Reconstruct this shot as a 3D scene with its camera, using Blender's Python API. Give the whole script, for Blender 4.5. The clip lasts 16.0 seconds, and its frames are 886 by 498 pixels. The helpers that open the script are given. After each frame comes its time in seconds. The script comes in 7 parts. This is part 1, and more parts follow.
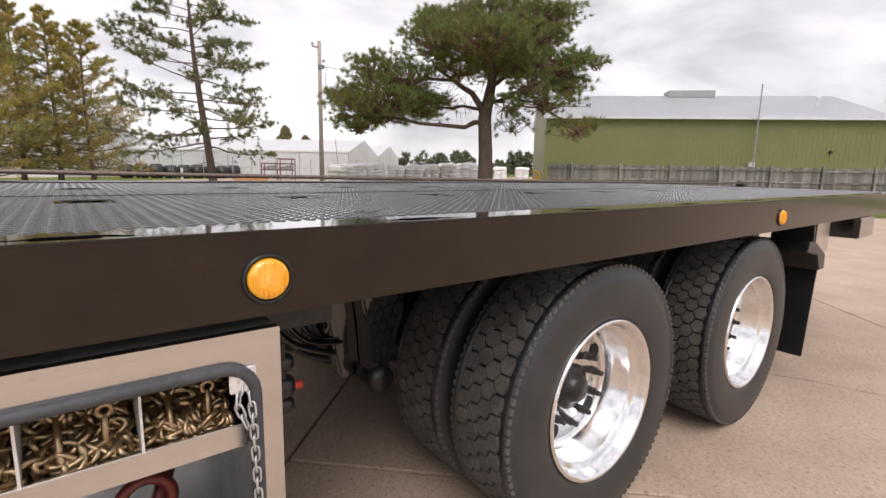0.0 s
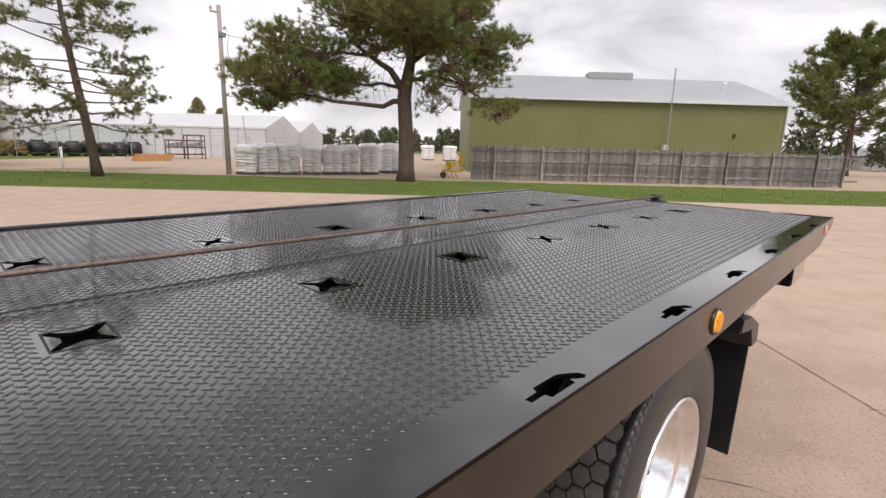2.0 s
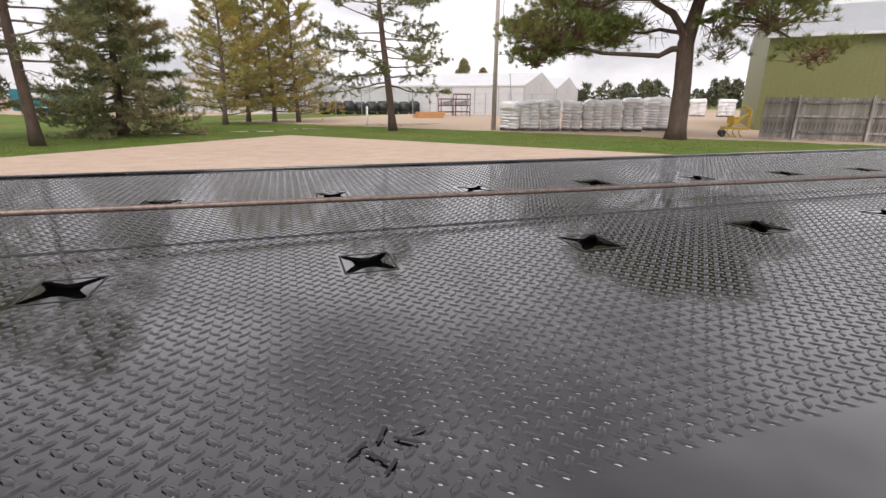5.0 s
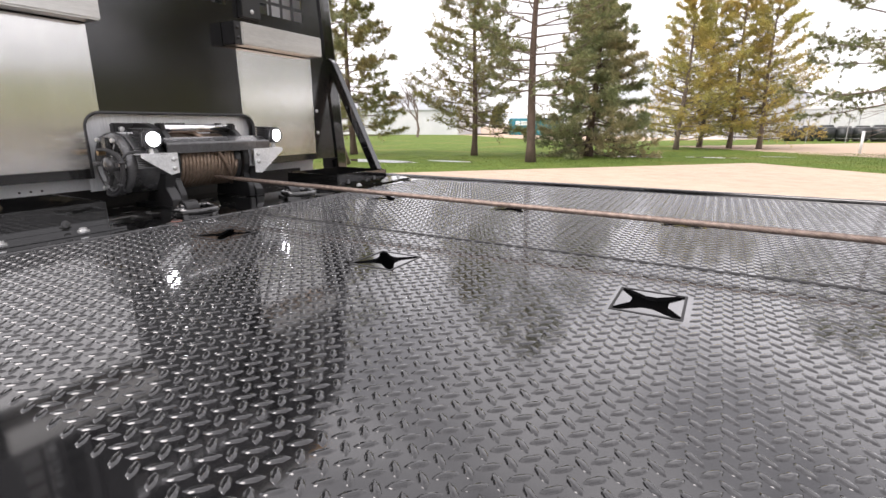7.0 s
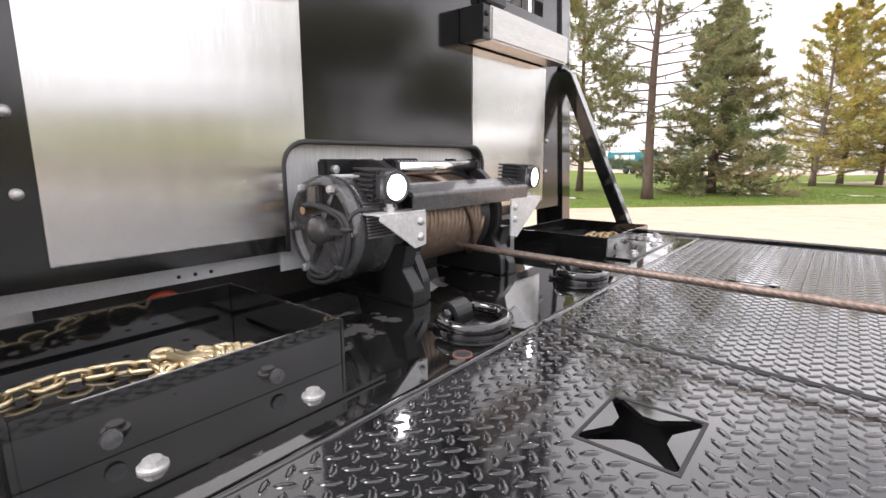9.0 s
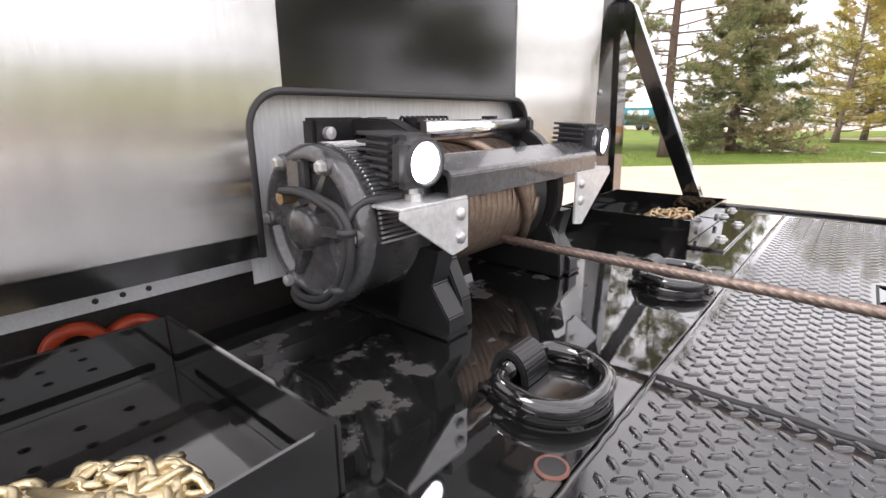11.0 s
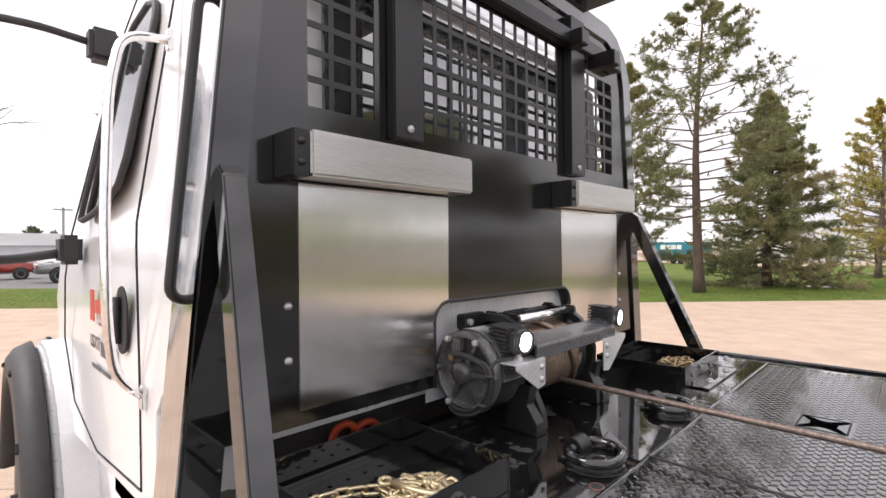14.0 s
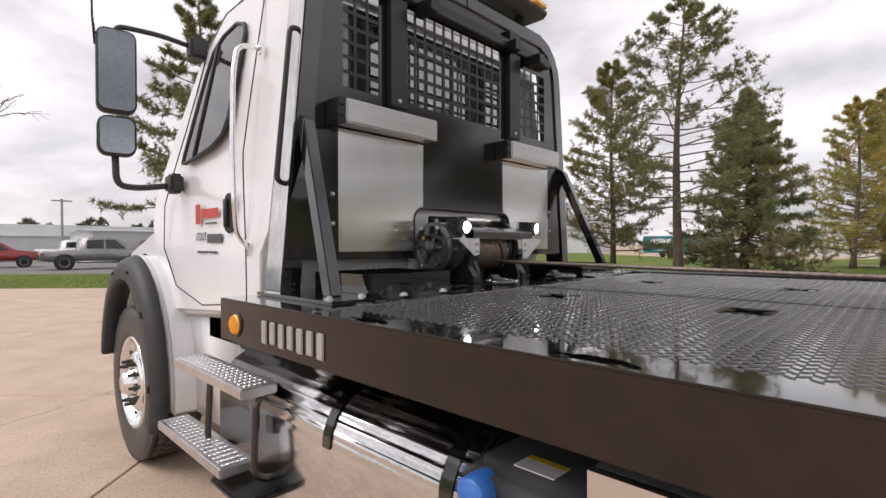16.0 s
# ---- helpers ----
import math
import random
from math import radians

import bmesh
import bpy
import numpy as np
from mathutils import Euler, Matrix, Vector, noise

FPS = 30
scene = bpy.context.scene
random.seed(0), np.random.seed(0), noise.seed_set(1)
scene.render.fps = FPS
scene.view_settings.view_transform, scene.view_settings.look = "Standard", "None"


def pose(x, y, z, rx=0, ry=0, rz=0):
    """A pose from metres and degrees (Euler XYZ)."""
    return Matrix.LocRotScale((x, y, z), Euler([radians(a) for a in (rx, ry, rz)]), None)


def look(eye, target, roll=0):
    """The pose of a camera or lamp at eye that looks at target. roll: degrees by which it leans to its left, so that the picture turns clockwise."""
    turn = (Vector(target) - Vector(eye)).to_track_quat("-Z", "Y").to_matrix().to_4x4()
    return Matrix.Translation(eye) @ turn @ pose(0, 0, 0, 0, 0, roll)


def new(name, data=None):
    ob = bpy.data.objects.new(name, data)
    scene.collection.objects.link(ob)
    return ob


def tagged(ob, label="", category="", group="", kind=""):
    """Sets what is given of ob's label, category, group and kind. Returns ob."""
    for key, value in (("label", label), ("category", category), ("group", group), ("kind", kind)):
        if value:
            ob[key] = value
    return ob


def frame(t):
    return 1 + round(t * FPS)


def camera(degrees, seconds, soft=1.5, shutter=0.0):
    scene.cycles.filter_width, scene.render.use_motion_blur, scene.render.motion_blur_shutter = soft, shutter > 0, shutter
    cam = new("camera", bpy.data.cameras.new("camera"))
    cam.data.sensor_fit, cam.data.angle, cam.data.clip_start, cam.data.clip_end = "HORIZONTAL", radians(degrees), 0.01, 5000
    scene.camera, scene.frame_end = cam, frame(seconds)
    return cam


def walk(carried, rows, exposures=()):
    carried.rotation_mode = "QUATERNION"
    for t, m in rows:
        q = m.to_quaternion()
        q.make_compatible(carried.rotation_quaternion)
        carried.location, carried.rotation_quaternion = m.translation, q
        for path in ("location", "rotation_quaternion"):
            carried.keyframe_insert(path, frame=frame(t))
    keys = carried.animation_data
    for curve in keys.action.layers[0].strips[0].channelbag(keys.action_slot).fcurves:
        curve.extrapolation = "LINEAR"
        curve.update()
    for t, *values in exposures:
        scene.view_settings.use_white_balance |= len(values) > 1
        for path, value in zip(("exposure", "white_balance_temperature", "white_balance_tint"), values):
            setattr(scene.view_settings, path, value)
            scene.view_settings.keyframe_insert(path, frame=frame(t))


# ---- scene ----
cam = camera(85.1, 16.0)

PATH = [
    (0, (-2.489, -0.821, 1.224), (-1.27, 0.732, 0.905), 1.1),
    (0.5, (-2.109, -0.836, 1.27), (-0.884, 0.739, 1.138), 0.9),
    (1, (-1.764, -0.666, 1.41), (-0.5, 0.882, 1.351), 1.0),
    (1.5, (-1.54, -0.52, 1.478), (-0.171, 0.871, 1.042), 1.3),
    (2, (-1.387, -0.366, 1.533), (0.028, 0.987, 1.126), 1.5),
    (2.5, (-1.408, -0.318, 1.528), (-0.003, 1.028, 1.064), 1.5),
    (3, (-1.51, -0.305, 1.529), (-0.121, 1.043, 1.027), 1.5),
    (3.2, (-1.541, -0.29, 1.519), (-0.174, 1.068, 0.984), 1.5),
    (5.3, (-2.1, -0.207, 1.486), (-1.706, 1.661, 0.892), 0.6),
    (5.5, (-2.177, -0.191, 1.484), (-1.923, 1.7, 0.885), 0.7),
    (6, (-2.403, -0.124, 1.469), (-2.651, 1.769, 0.872), 0.5),
    (6.5, (-2.654, -0.077, 1.462), (-3.322, 1.711, 0.863), 0.3),
    (7, (-2.965, -0.076, 1.445), (-3.919, 1.61, 0.948), -0.1),
    (7.5, (-3.248, -0.036, 1.461), (-4.33, 1.594, 1.048), -0.1),
    (8, (-3.549, 0.079, 1.455), (-4.749, 1.635, 1.079), -0.2),
    (8.5, (-3.876, 0.17, 1.438), (-5.122, 1.691, 1.073), -0.5),
    (8.7, (-3.983, 0.211, 1.444), (-5.233, 1.73, 1.083), -0.4),
    (10.8, (-4.371, 0.575, 1.468), (-5.619, 2.064, 0.993), 0.1),
    (11, (-4.399, 0.53, 1.456), (-5.649, 1.999, 0.926), -0.5),
    (11.5, (-4.474, 0.412, 1.449), (-5.695, 1.83, 0.744), 0.0),
    (12, (-4.48, 0.333, 1.446), (-5.731, 1.697, 0.688), 0.1),
    (12.5, (-4.463, 0.241, 1.506), (-5.822, 1.661, 1.137), -0.2),
    (13, (-4.375, 0.127, 1.579), (-5.768, 1.56, 1.486), -0.5),
    (13.5, (-4.263, 0.047, 1.645), (-5.657, 1.481, 1.635), -0.6),
    (14, (-4.067, -0.101, 1.656), (-5.466, 1.328, 1.656), -0.5),
    (14.5, (-3.87, -0.293, 1.654), (-5.275, 1.13, 1.644), -0.3),
    (15, (-3.667, -0.54, 1.625), (-5.073, 0.883, 1.611), -0.2),
    (15.5, (-3.453, -0.664, 1.449), (-4.863, 0.754, 1.437), -0.4),
    (16, (-3.337, -0.714, 1.311), (-4.723, 0.728, 1.294), -0.2),
]
LIGHTNESS = [(0, 0.30), (0.5, 0.2), (1.0, 0.1), (1.5, 0.25), (3.0, 0.25), (5.5, 0.55), (7.0, 1.14), (8.5, 1.36), (11.0, 1.54), (12.0, 1.86), (12.5, 1.80), (13.0, 1.50), (13.5, 1.18), (14.0, 0.80), (15.0, 0.42), (16.0, 0.26)]
EXPOSURES = [(t, e, 6500, 17) for t, e in LIGHTNESS]
walk(cam, [(t, look(e, a, r)) for t, e, a, r in PATH], EXPOSURES)

# ---- world, sun, exposure ----
world = bpy.data.worlds.new("overcast_sky")
scene.world = world
world.use_nodes = True
wt = world.node_tree
wt.nodes.clear()
w_out = wt.nodes.new("ShaderNodeOutputWorld")
w_bg = wt.nodes.new("ShaderNodeBackground")
w_sky = wt.nodes.new("ShaderNodeTexSky")
w_sky.sky_type = "NISHITA"
w_sky.sun_disc = False
w_sky.sun_elevation = radians(48)
w_sky.sun_rotation = radians(200)
w_mul = wt.nodes.new("ShaderNodeVectorMath")
w_mul.operation = "SCALE"
w_mul.inputs["Scale"].default_value = 0.10
wt.links.new(w_sky.outputs[0], w_mul.inputs[0])
w_co = wt.nodes.new("ShaderNodeTexCoord")
w_map = wt.nodes.new("ShaderNodeMapping")
w_map.inputs["Scale"].default_value = (1.0, 1.0, 2.4)
w_map.inputs["Rotation"].default_value = (0.0, 0.0, 0.7)
wt.links.new(w_co.outputs["Generated"], w_map.inputs[0])
w_no = wt.nodes.new("ShaderNodeTexNoise")
w_no.inputs["Scale"].default_value = 2.8
w_no.inputs["Detail"].default_value = 6.0
w_no.inputs["Roughness"].default_value = 0.52
w_no.inputs["Distortion"].default_value = 0.25
wt.links.new(w_map.outputs[0], w_no.inputs["Vector"])
w_ramp = wt.nodes.new("ShaderNodeValToRGB")
w_ramp.color_ramp.elements[0].position, w_ramp.color_ramp.elements[0].color = 0.32, (0.45, 0.45, 0.455, 1)
w_ramp.color_ramp.elements[1].position, w_ramp.color_ramp.elements[1].color = 0.62, (0.93, 0.925, 0.915, 1)
wt.links.new(w_no.outputs[0], w_ramp.inputs[0])
w_mix = wt.nodes.new("ShaderNodeMix")
w_mix.data_type = "RGBA"
w_mix.inputs[0].default_value = 0.93
wt.links.new(w_mul.outputs[0], w_mix.inputs[6])
wt.links.new(w_ramp.outputs[0], w_mix.inputs[7])
wt.links.new(w_mix.outputs[2], w_bg.inputs[0])
w_bg.inputs[1].default_value = 1.12
wt.links.new(w_bg.outputs[0], w_out.inputs[0])

sun = new("sun", bpy.data.lights.new("sun", "SUN"))
sun.data.energy, sun.data.angle, sun.data.color = 1.5, radians(35), (1.0, 0.97, 0.92)
sun.matrix_world = look((-9, -14, 20), (0, 0, 0))

# ---- materials ----
def ramp2(nt, fac, c0, c1, p0=0.35, p1=0.65):
    r = nt.nodes.new("ShaderNodeValToRGB")
    r.color_ramp.elements[0].position, r.color_ramp.elements[0].color = p0, (*c0, 1)
    r.color_ramp.elements[1].position, r.color_ramp.elements[1].color = p1, (*c1, 1)
    nt.links.new(fac, r.inputs[0])
    return r.outputs[0]


def noise_of(nt, scale, detail=4.0, rough=0.55, stretch=None):
    co = nt.nodes.new("ShaderNodeTexCoord")
    src = co.outputs["Object"]
    if stretch:
        mp = nt.nodes.new("ShaderNodeMapping")
        mp.inputs["Scale"].default_value = stretch
        nt.links.new(src, mp.inputs[0])
        src = mp.outputs[0]
    n = nt.nodes.new("ShaderNodeTexNoise")
    n.inputs["Scale"].default_value, n.inputs["Detail"].default_value, n.inputs["Roughness"].default_value = scale, detail, rough
    nt.links.new(src, n.inputs["Vector"])
    return n.outputs[0]


def mix_rgb(nt, fac, a, b, blend="MIX"):
    m = nt.nodes.new("ShaderNodeMix")
    m.data_type, m.blend_type = "RGBA", blend
    for sock, val in ((m.inputs[0], fac), (m.inputs[6], a), (m.inputs[7], b)):
        if isinstance(val, (int, float)):
            sock.default_value = val
        elif isinstance(val, tuple):
            sock.default_value = (*val, 1)
        else:
            nt.links.new(val, sock)
    return m.outputs[2]


def material(name, c0, c1=None, scale=6.0, rough=(0.4, 0.55), metal=0.0, fine=60.0, bump=0.15, stretch=None, coat=0.0, spec=0.5,
             jitter=0.0, dist=0.004, spots=None):
    """Two-scale procedural paint, metal or mineral: a broad variation and a fine grain, with relief."""
    m = bpy.data.materials.new(name)
    m.use_nodes = True
    nt = m.node_tree
    b = nt.nodes["Principled BSDF"]
    c1 = c1 or tuple(min(1, c * 1.25) for c in c0)
    broad, grain = noise_of(nt, scale, 5, 0.6, stretch), noise_of(nt, fine, 3, 0.6, stretch)
    col = ramp2(nt, broad, c0, c1)
    col = mix_rgb(nt, 0.35, col, ramp2(nt, grain, tuple(c * 0.7 for c in c0), c1), "MIX")
    if spots:
        sc, thr, sc_col = spots
        col = mix_rgb(nt, ramp2(nt, noise_of(nt, sc, 6, 0.65), (0, 0, 0), (1, 1, 1), thr, thr + 0.06), col, sc_col)
    if jitter:
        oi = nt.nodes.new("ShaderNodeObjectInfo")
        hs = nt.nodes.new("ShaderNodeHueSaturation")
        mr = nt.nodes.new("ShaderNodeMapRange")
        mr.inputs[3].default_value, mr.inputs[4].default_value = 1 - jitter, 1 + jitter
        nt.links.new(oi.outputs["Random"], mr.inputs[0])
        nt.links.new(mr.outputs[0], hs.inputs["Value"])
        nt.links.new(col, hs.inputs["Color"])
        col = hs.outputs[0]
    nt.links.new(col, b.inputs["Base Color"])
    rr = nt.nodes.new("ShaderNodeMapRange")
    rr.inputs[3].default_value, rr.inputs[4].default_value = rough
    nt.links.new(broad, rr.inputs[0])
    nt.links.new(rr.outputs[0], b.inputs["Roughness"])
    b.inputs["Metallic"].default_value = metal
    b.inputs["Coat Weight"].default_value = coat
    b.inputs["Coat Roughness"].default_value = 0.04
    b.inputs["Specular IOR Level"].default_value = spec
    if bump:
        bp = nt.nodes.new("ShaderNodeBump")
        bp.inputs["Strength"].default_value, bp.inputs["Distance"].default_value = bump, dist
        nt.links.new(grain, bp.inputs["Height"])
        nt.links.new(bp.outputs[0], b.inputs["Normal"])
    return m


def glowing(name, color, strength):
    m = bpy.data.materials.new(name)
    m.use_nodes = True
    b = m.node_tree.nodes["Principled BSDF"]
    b.inputs["Base Color"].default_value = (*color, 1)
    b.inputs["Emission Color"].default_value = (*color, 1)
    b.inputs["Emission Strength"].default_value = strength
    return m


M_DECK = material("deck_black_paint", (0.0045, 0.0045, 0.005), (0.0085, 0.0085, 0.009), 3.0, (0.06, 0.12), 0, 160, 0.02, coat=0.75, dist=0.0006)
M_GLOSS = material("gloss_black_paint", (0.005, 0.005, 0.0052), (0.010, 0.010, 0.010), 2.0, (0.04, 0.09), 0, 220, 0.02, coat=1.0, dist=0.0006)
M_GUARD = material("guard_black_paint", (0.006, 0.006, 0.0062), (0.012, 0.012, 0.012), 2.5, (0.10, 0.16), 0, 160, 0.02, spec=0.85, dist=0.0006)
M_WET = material("wet_black_steel", (0.008, 0.008, 0.008), (0.022, 0.021, 0.020), 7.0, (0.02, 0.22), 0, 14, 0.22, coat=0.6, dist=0.002)
wet_nt = M_WET.node_tree
wet_b = wet_nt.nodes["Principled BSDF"]
wet_n = noise_of(wet_nt, 9.0, 5, 0.6)
wet_r = ramp2(wet_nt, wet_n, (0.32, 0.32, 0.32), (0.02, 0.02, 0.02), 0.385, 0.41)
wet_nt.links.new(wet_r, wet_b.inputs["Roughness"])
wet_nt.links.new(ramp2(wet_nt, wet_n, (0.060, 0.058, 0.056), (0.007, 0.007, 0.007), 0.38, 0.415), wet_b.inputs["Base Color"])
wet_nt.links.new(ramp2(wet_nt, wet_n, (0.10, 0.10, 0.10), (1.0, 1.0, 1.0), 0.385, 0.41), wet_b.inputs["Coat Weight"])
M_TRAYWET = material("wet_black_liner", (0.006, 0.006, 0.006), (0.016, 0.015, 0.014), 9.0, (0.03, 0.12), 0, 40, 0.12, coat=0.5, dist=0.001)
M_WATER = material("muddy_rain_water", (0.05, 0.045, 0.035), (0.08, 0.07, 0.055), 2.0, (0.01, 0.03), 0, 8, 0.01, coat=0.5, dist=0.002)
M_RAILBLACK = material("rail_black_paint", (0.011, 0.0062, 0.0039), (0.021, 0.0118, 0.0075), 3.5, (0.10, 0.24), 0, 14, 0.16, coat=0.1, spec=0.42, dist=0.004)
M_SATIN = material("satin_black_metal", (0.008, 0.008, 0.0085), (0.017, 0.017, 0.018), 12.0, (0.24, 0.40), 0, 180, 0.12, dist=0.001)
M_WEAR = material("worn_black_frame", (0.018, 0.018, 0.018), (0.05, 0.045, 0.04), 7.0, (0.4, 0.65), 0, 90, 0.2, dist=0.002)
M_RUBBER = material("tyre_rubber", (0.021, 0.022, 0.0235), (0.040, 0.041, 0.043), 5.0, (0.30, 0.46), 0, 140, 0.25, dist=0.0015)
M_TREAD = material("tread_rubber_dusty", (0.050, 0.047, 0.044), (0.115, 0.106, 0.094), 14.0, (0.65, 0.85), 0, 120, 0.3, dist=0.002)
M_PLASTIC = material("black_moulded_plastic", (0.030, 0.030, 0.032), (0.045, 0.045, 0.047), 16, (0.5, 0.62), 0, 300, 0.2, dist=0.0008)
M_CHROME = material("polished_aluminium", (0.84, 0.84, 0.85), (0.93, 0.93, 0.93), 5.0, (0.10, 0.22), 1.0, 60, 0.02, dist=0.001)
M_TANK = material("satin_polished_tank", (0.62, 0.62, 0.62), (0.76, 0.76, 0.75), 6.0, (0.10, 0.22), 1.0, 40, 0.05, stretch=(1, 1, 3), dist=0.001)
M_POLISH = material("polished_stainless", (0.58, 0.57, 0.56), (0.72, 0.71, 0.70), 9.0, (0.06, 0.16), 1.0, 30, 0.05, stretch=(1, 1, 0.3), dist=0.001)
M_BRUSHED = material("brushed_stainless", (0.78, 0.775, 0.76), (0.86, 0.855, 0.84), 3.0, (0.18, 0.23), 1.0, 70, 0.08, stretch=(1, 9, 0.25), dist=0.0008)
br_b = M_BRUSHED.node_tree.nodes["Principled BSDF"]
br_t = M_BRUSHED.node_tree.nodes.new("ShaderNodeTangent")
br_t.direction_type, br_t.axis = "RADIAL", "Z"
M_BRUSHED.node_tree.links.new(br_t.outputs[0], br_b.inputs["Tangent"])
br_b.inputs["Anisotropic"].default_value = 0.96
M_CHANNEL = material("satin_stainless_channel", (0.52, 0.51, 0.49), (0.64, 0.63, 0.61), 5.0, (0.26, 0.38), 1.0, 90, 0.04, stretch=(1, 0.3, 6), dist=0.0008)
M_STAIN = material("box_stainless", (0.66, 0.64, 0.61), (0.76, 0.74, 0.72), 4.0, (0.20, 0.30), 1.0, 140, 0.02, stretch=(0.4, 1, 6), dist=0.0008)
M_GALV = material("galvanised_steel", (0.74, 0.75, 0.76), (0.90, 0.91, 0.92), 22.0, (0.34, 0.50), 0.6, 120, 0.10, dist=0.001)
M_ALU = material("cast_aluminium_step", (0.58, 0.58, 0.59), (0.72, 0.72, 0.73), 14, (0.26, 0.42), 1.0, 160, 0.1, dist=0.001)
M_WHITE = material("white_cab_paint", (0.78, 0.79, 0.80), (0.84, 0.84, 0.85), 1.2, (0.14, 0.22), 0, 300, 0.01, coat=0.5, dist=0.0005)
M_GREYPAN = material("grey_bright_panel", (0.74, 0.75, 0.76), (0.84, 0.85, 0.86), 4, (0.30, 0.42), 0.35, 60, 0.04, stretch=(1, 3, 0.3), dist=0.001)
M_REARGLASS = material("tinted_rear_glass", (0.085, 0.098, 0.102), (0.13, 0.145, 0.15), 2, (0.02, 0.04), 0, 60, 0.0, coat=0.6, spec=1.0)
M_REARGLASS.node_tree.nodes["Principled BSDF"].inputs["IOR"].default_value = 2.1
M_ROPE = material("wire_rope_brown", (0.20, 0.14, 0.105), (0.37, 0.28, 0.215), 60.0, (0.32, 0.5), 0.7, 400, 0.25, dist=0.0008)
M_CABLE = material("dark_wire_rope", (0.115, 0.085, 0.070), (0.29, 0.225, 0.190), 60.0, (0.35, 0.5), 0.6, 400, 0.25, dist=0.0008)
M_GOLD = material("gold_zinc_chain", (0.50, 0.40, 0.24), (0.74, 0.63, 0.42), 30.0, (0.30, 0.46), 0.95, 200, 0.12, dist=0.0008)
M_BRONZE = material("dull_gold_chain", (0.30, 0.20, 0.105), (0.52, 0.39, 0.24), 30.0, (0.26, 0.42), 0.9, 200, 0.12, dist=0.0008)
M_CAST = material("cast_black_housing", (0.045, 0.045, 0.046), (0.095, 0.095, 0.098), 14, (0.18, 0.34), 0, 120, 0.25, coat=0.6, dist=0.001)
M_ZINC = material("bright_zinc", (0.50, 0.50, 0.50), (0.66, 0.66, 0.65), 40, (0.34, 0.5), 0.7, 200, 0.1, dist=0.0006)
M_AMBER = material("amber_lens", (0.95, 0.36, 0.010), (1.0, 0.56, 0.06), 45, (0.12, 0.22), 0, 260, 0.3, coat=0.6, dist=0.002)
M_RED = material("red_paint", (0.42, 0.03, 0.015), (0.60, 0.06, 0.03), 10, (0.3, 0.5), 0, 90, 0.05)
M_DARKRED = material("dark_red_steel", (0.07, 0.012, 0.009), (0.15, 0.022, 0.014), 12, (0.35, 0.5), 0.2, 90, 0.08)
M_ORANGE = material("orange_hose", (0.34, 0.035, 0.012), (0.50, 0.065, 0.020), 20, (0.35, 0.5), 0, 90, 0.05)
M_BLUECAP = material("blue_plastic_cap", (0.03, 0.13, 0.45), (0.05, 0.20, 0.60), 20, (0.3, 0.45), 0, 120, 0.05)
M_GREYVINYL = material("grey_letter_vinyl", (0.40, 0.40, 0.39), (0.52, 0.52, 0.51), 30, (0.25, 0.4), 0.5, 100, 0.02)
M_DARKVINYL = material("dark_letter_vinyl", (0.05, 0.05, 0.06), (0.09, 0.09, 0.10), 30, (0.4, 0.5), 0, 100, 0.02)
M_LABEL = material("white_sticker", (0.75, 0.75, 0.72), (0.82, 0.82, 0.80), 30, (0.35, 0.5), 0, 100, 0.02)
M_YELLOWSTEEL = material("faded_yellow_steel", (0.55, 0.37, 0.04), (0.74, 0.53, 0.09), 8, (0.5, 0.7), 0, 60, 0.1)
M_YELLOW = material("yellow_sticker", (0.75, 0.52, 0.03), (0.85, 0.62, 0.06), 30, (0.35, 0.5), 0, 100, 0.02)
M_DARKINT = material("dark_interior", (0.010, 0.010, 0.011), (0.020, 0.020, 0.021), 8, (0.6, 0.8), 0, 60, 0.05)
M_STEELRUB = material("grey_rubber_seal", (0.040, 0.043, 0.048), (0.075, 0.079, 0.086), 10, (0.45, 0.6), 0, 90, 0.1)
M_LED = glowing("led_lens", (0.97, 0.98, 1.0), 10.0)
M_CONC = material("broom_finished_concrete", (0.430, 0.315, 0.232), (0.590, 0.450, 0.345), 1.7, (0.75, 0.9), 0, 60, 0.6, jitter=0.05, dist=0.005,
                  spots=(48.0, 0.57, (0.30, 0.225, 0.165)))
M_JOINT = material("joint_filler", (0.10, 0.085, 0.07), (0.15, 0.13, 0.11), 8, (0.8, 0.9), 0, 90, 0.2)
M_BARK = material("pine_bark", (0.065, 0.043, 0.032), (0.135, 0.094, 0.072), 5, (0.8, 0.95), 0, 30, 0.6, stretch=(1, 1, 0.35), dist=0.03)
M_REDTWIG = material("red_brown_twigs", (0.15, 0.075, 0.048), (0.26, 0.15, 0.105), 6, (0.8, 0.95), 0, 40, 0.4, dist=0.01)
M_TWIG = material("twig_bark", (0.13, 0.10, 0.08), (0.22, 0.17, 0.14), 6, (0.8, 0.95), 0, 40, 0.4, dist=0.01)
M_WHITEPOLY = material("white_poly_sheet", (0.56, 0.57, 0.58), (0.66, 0.67, 0.67), 0.5, (0.35, 0.5), 0, 6, 0.1, dist=0.03)
M_BAG = material("white_stretch_wrap", (0.90, 0.895, 0.90), (0.97, 0.965, 0.97), 3.0, (0.12, 0.3), 0, 16, 0.3, coat=0.7, dist=0.02, jitter=0.03)
M_BAGPINK = material("printed_sack", (0.84, 0.80, 0.79), (0.95, 0.93, 0.92), 3.0, (0.15, 0.35), 0, 16, 0.3, coat=0.5, dist=0.02, jitter=0.08)
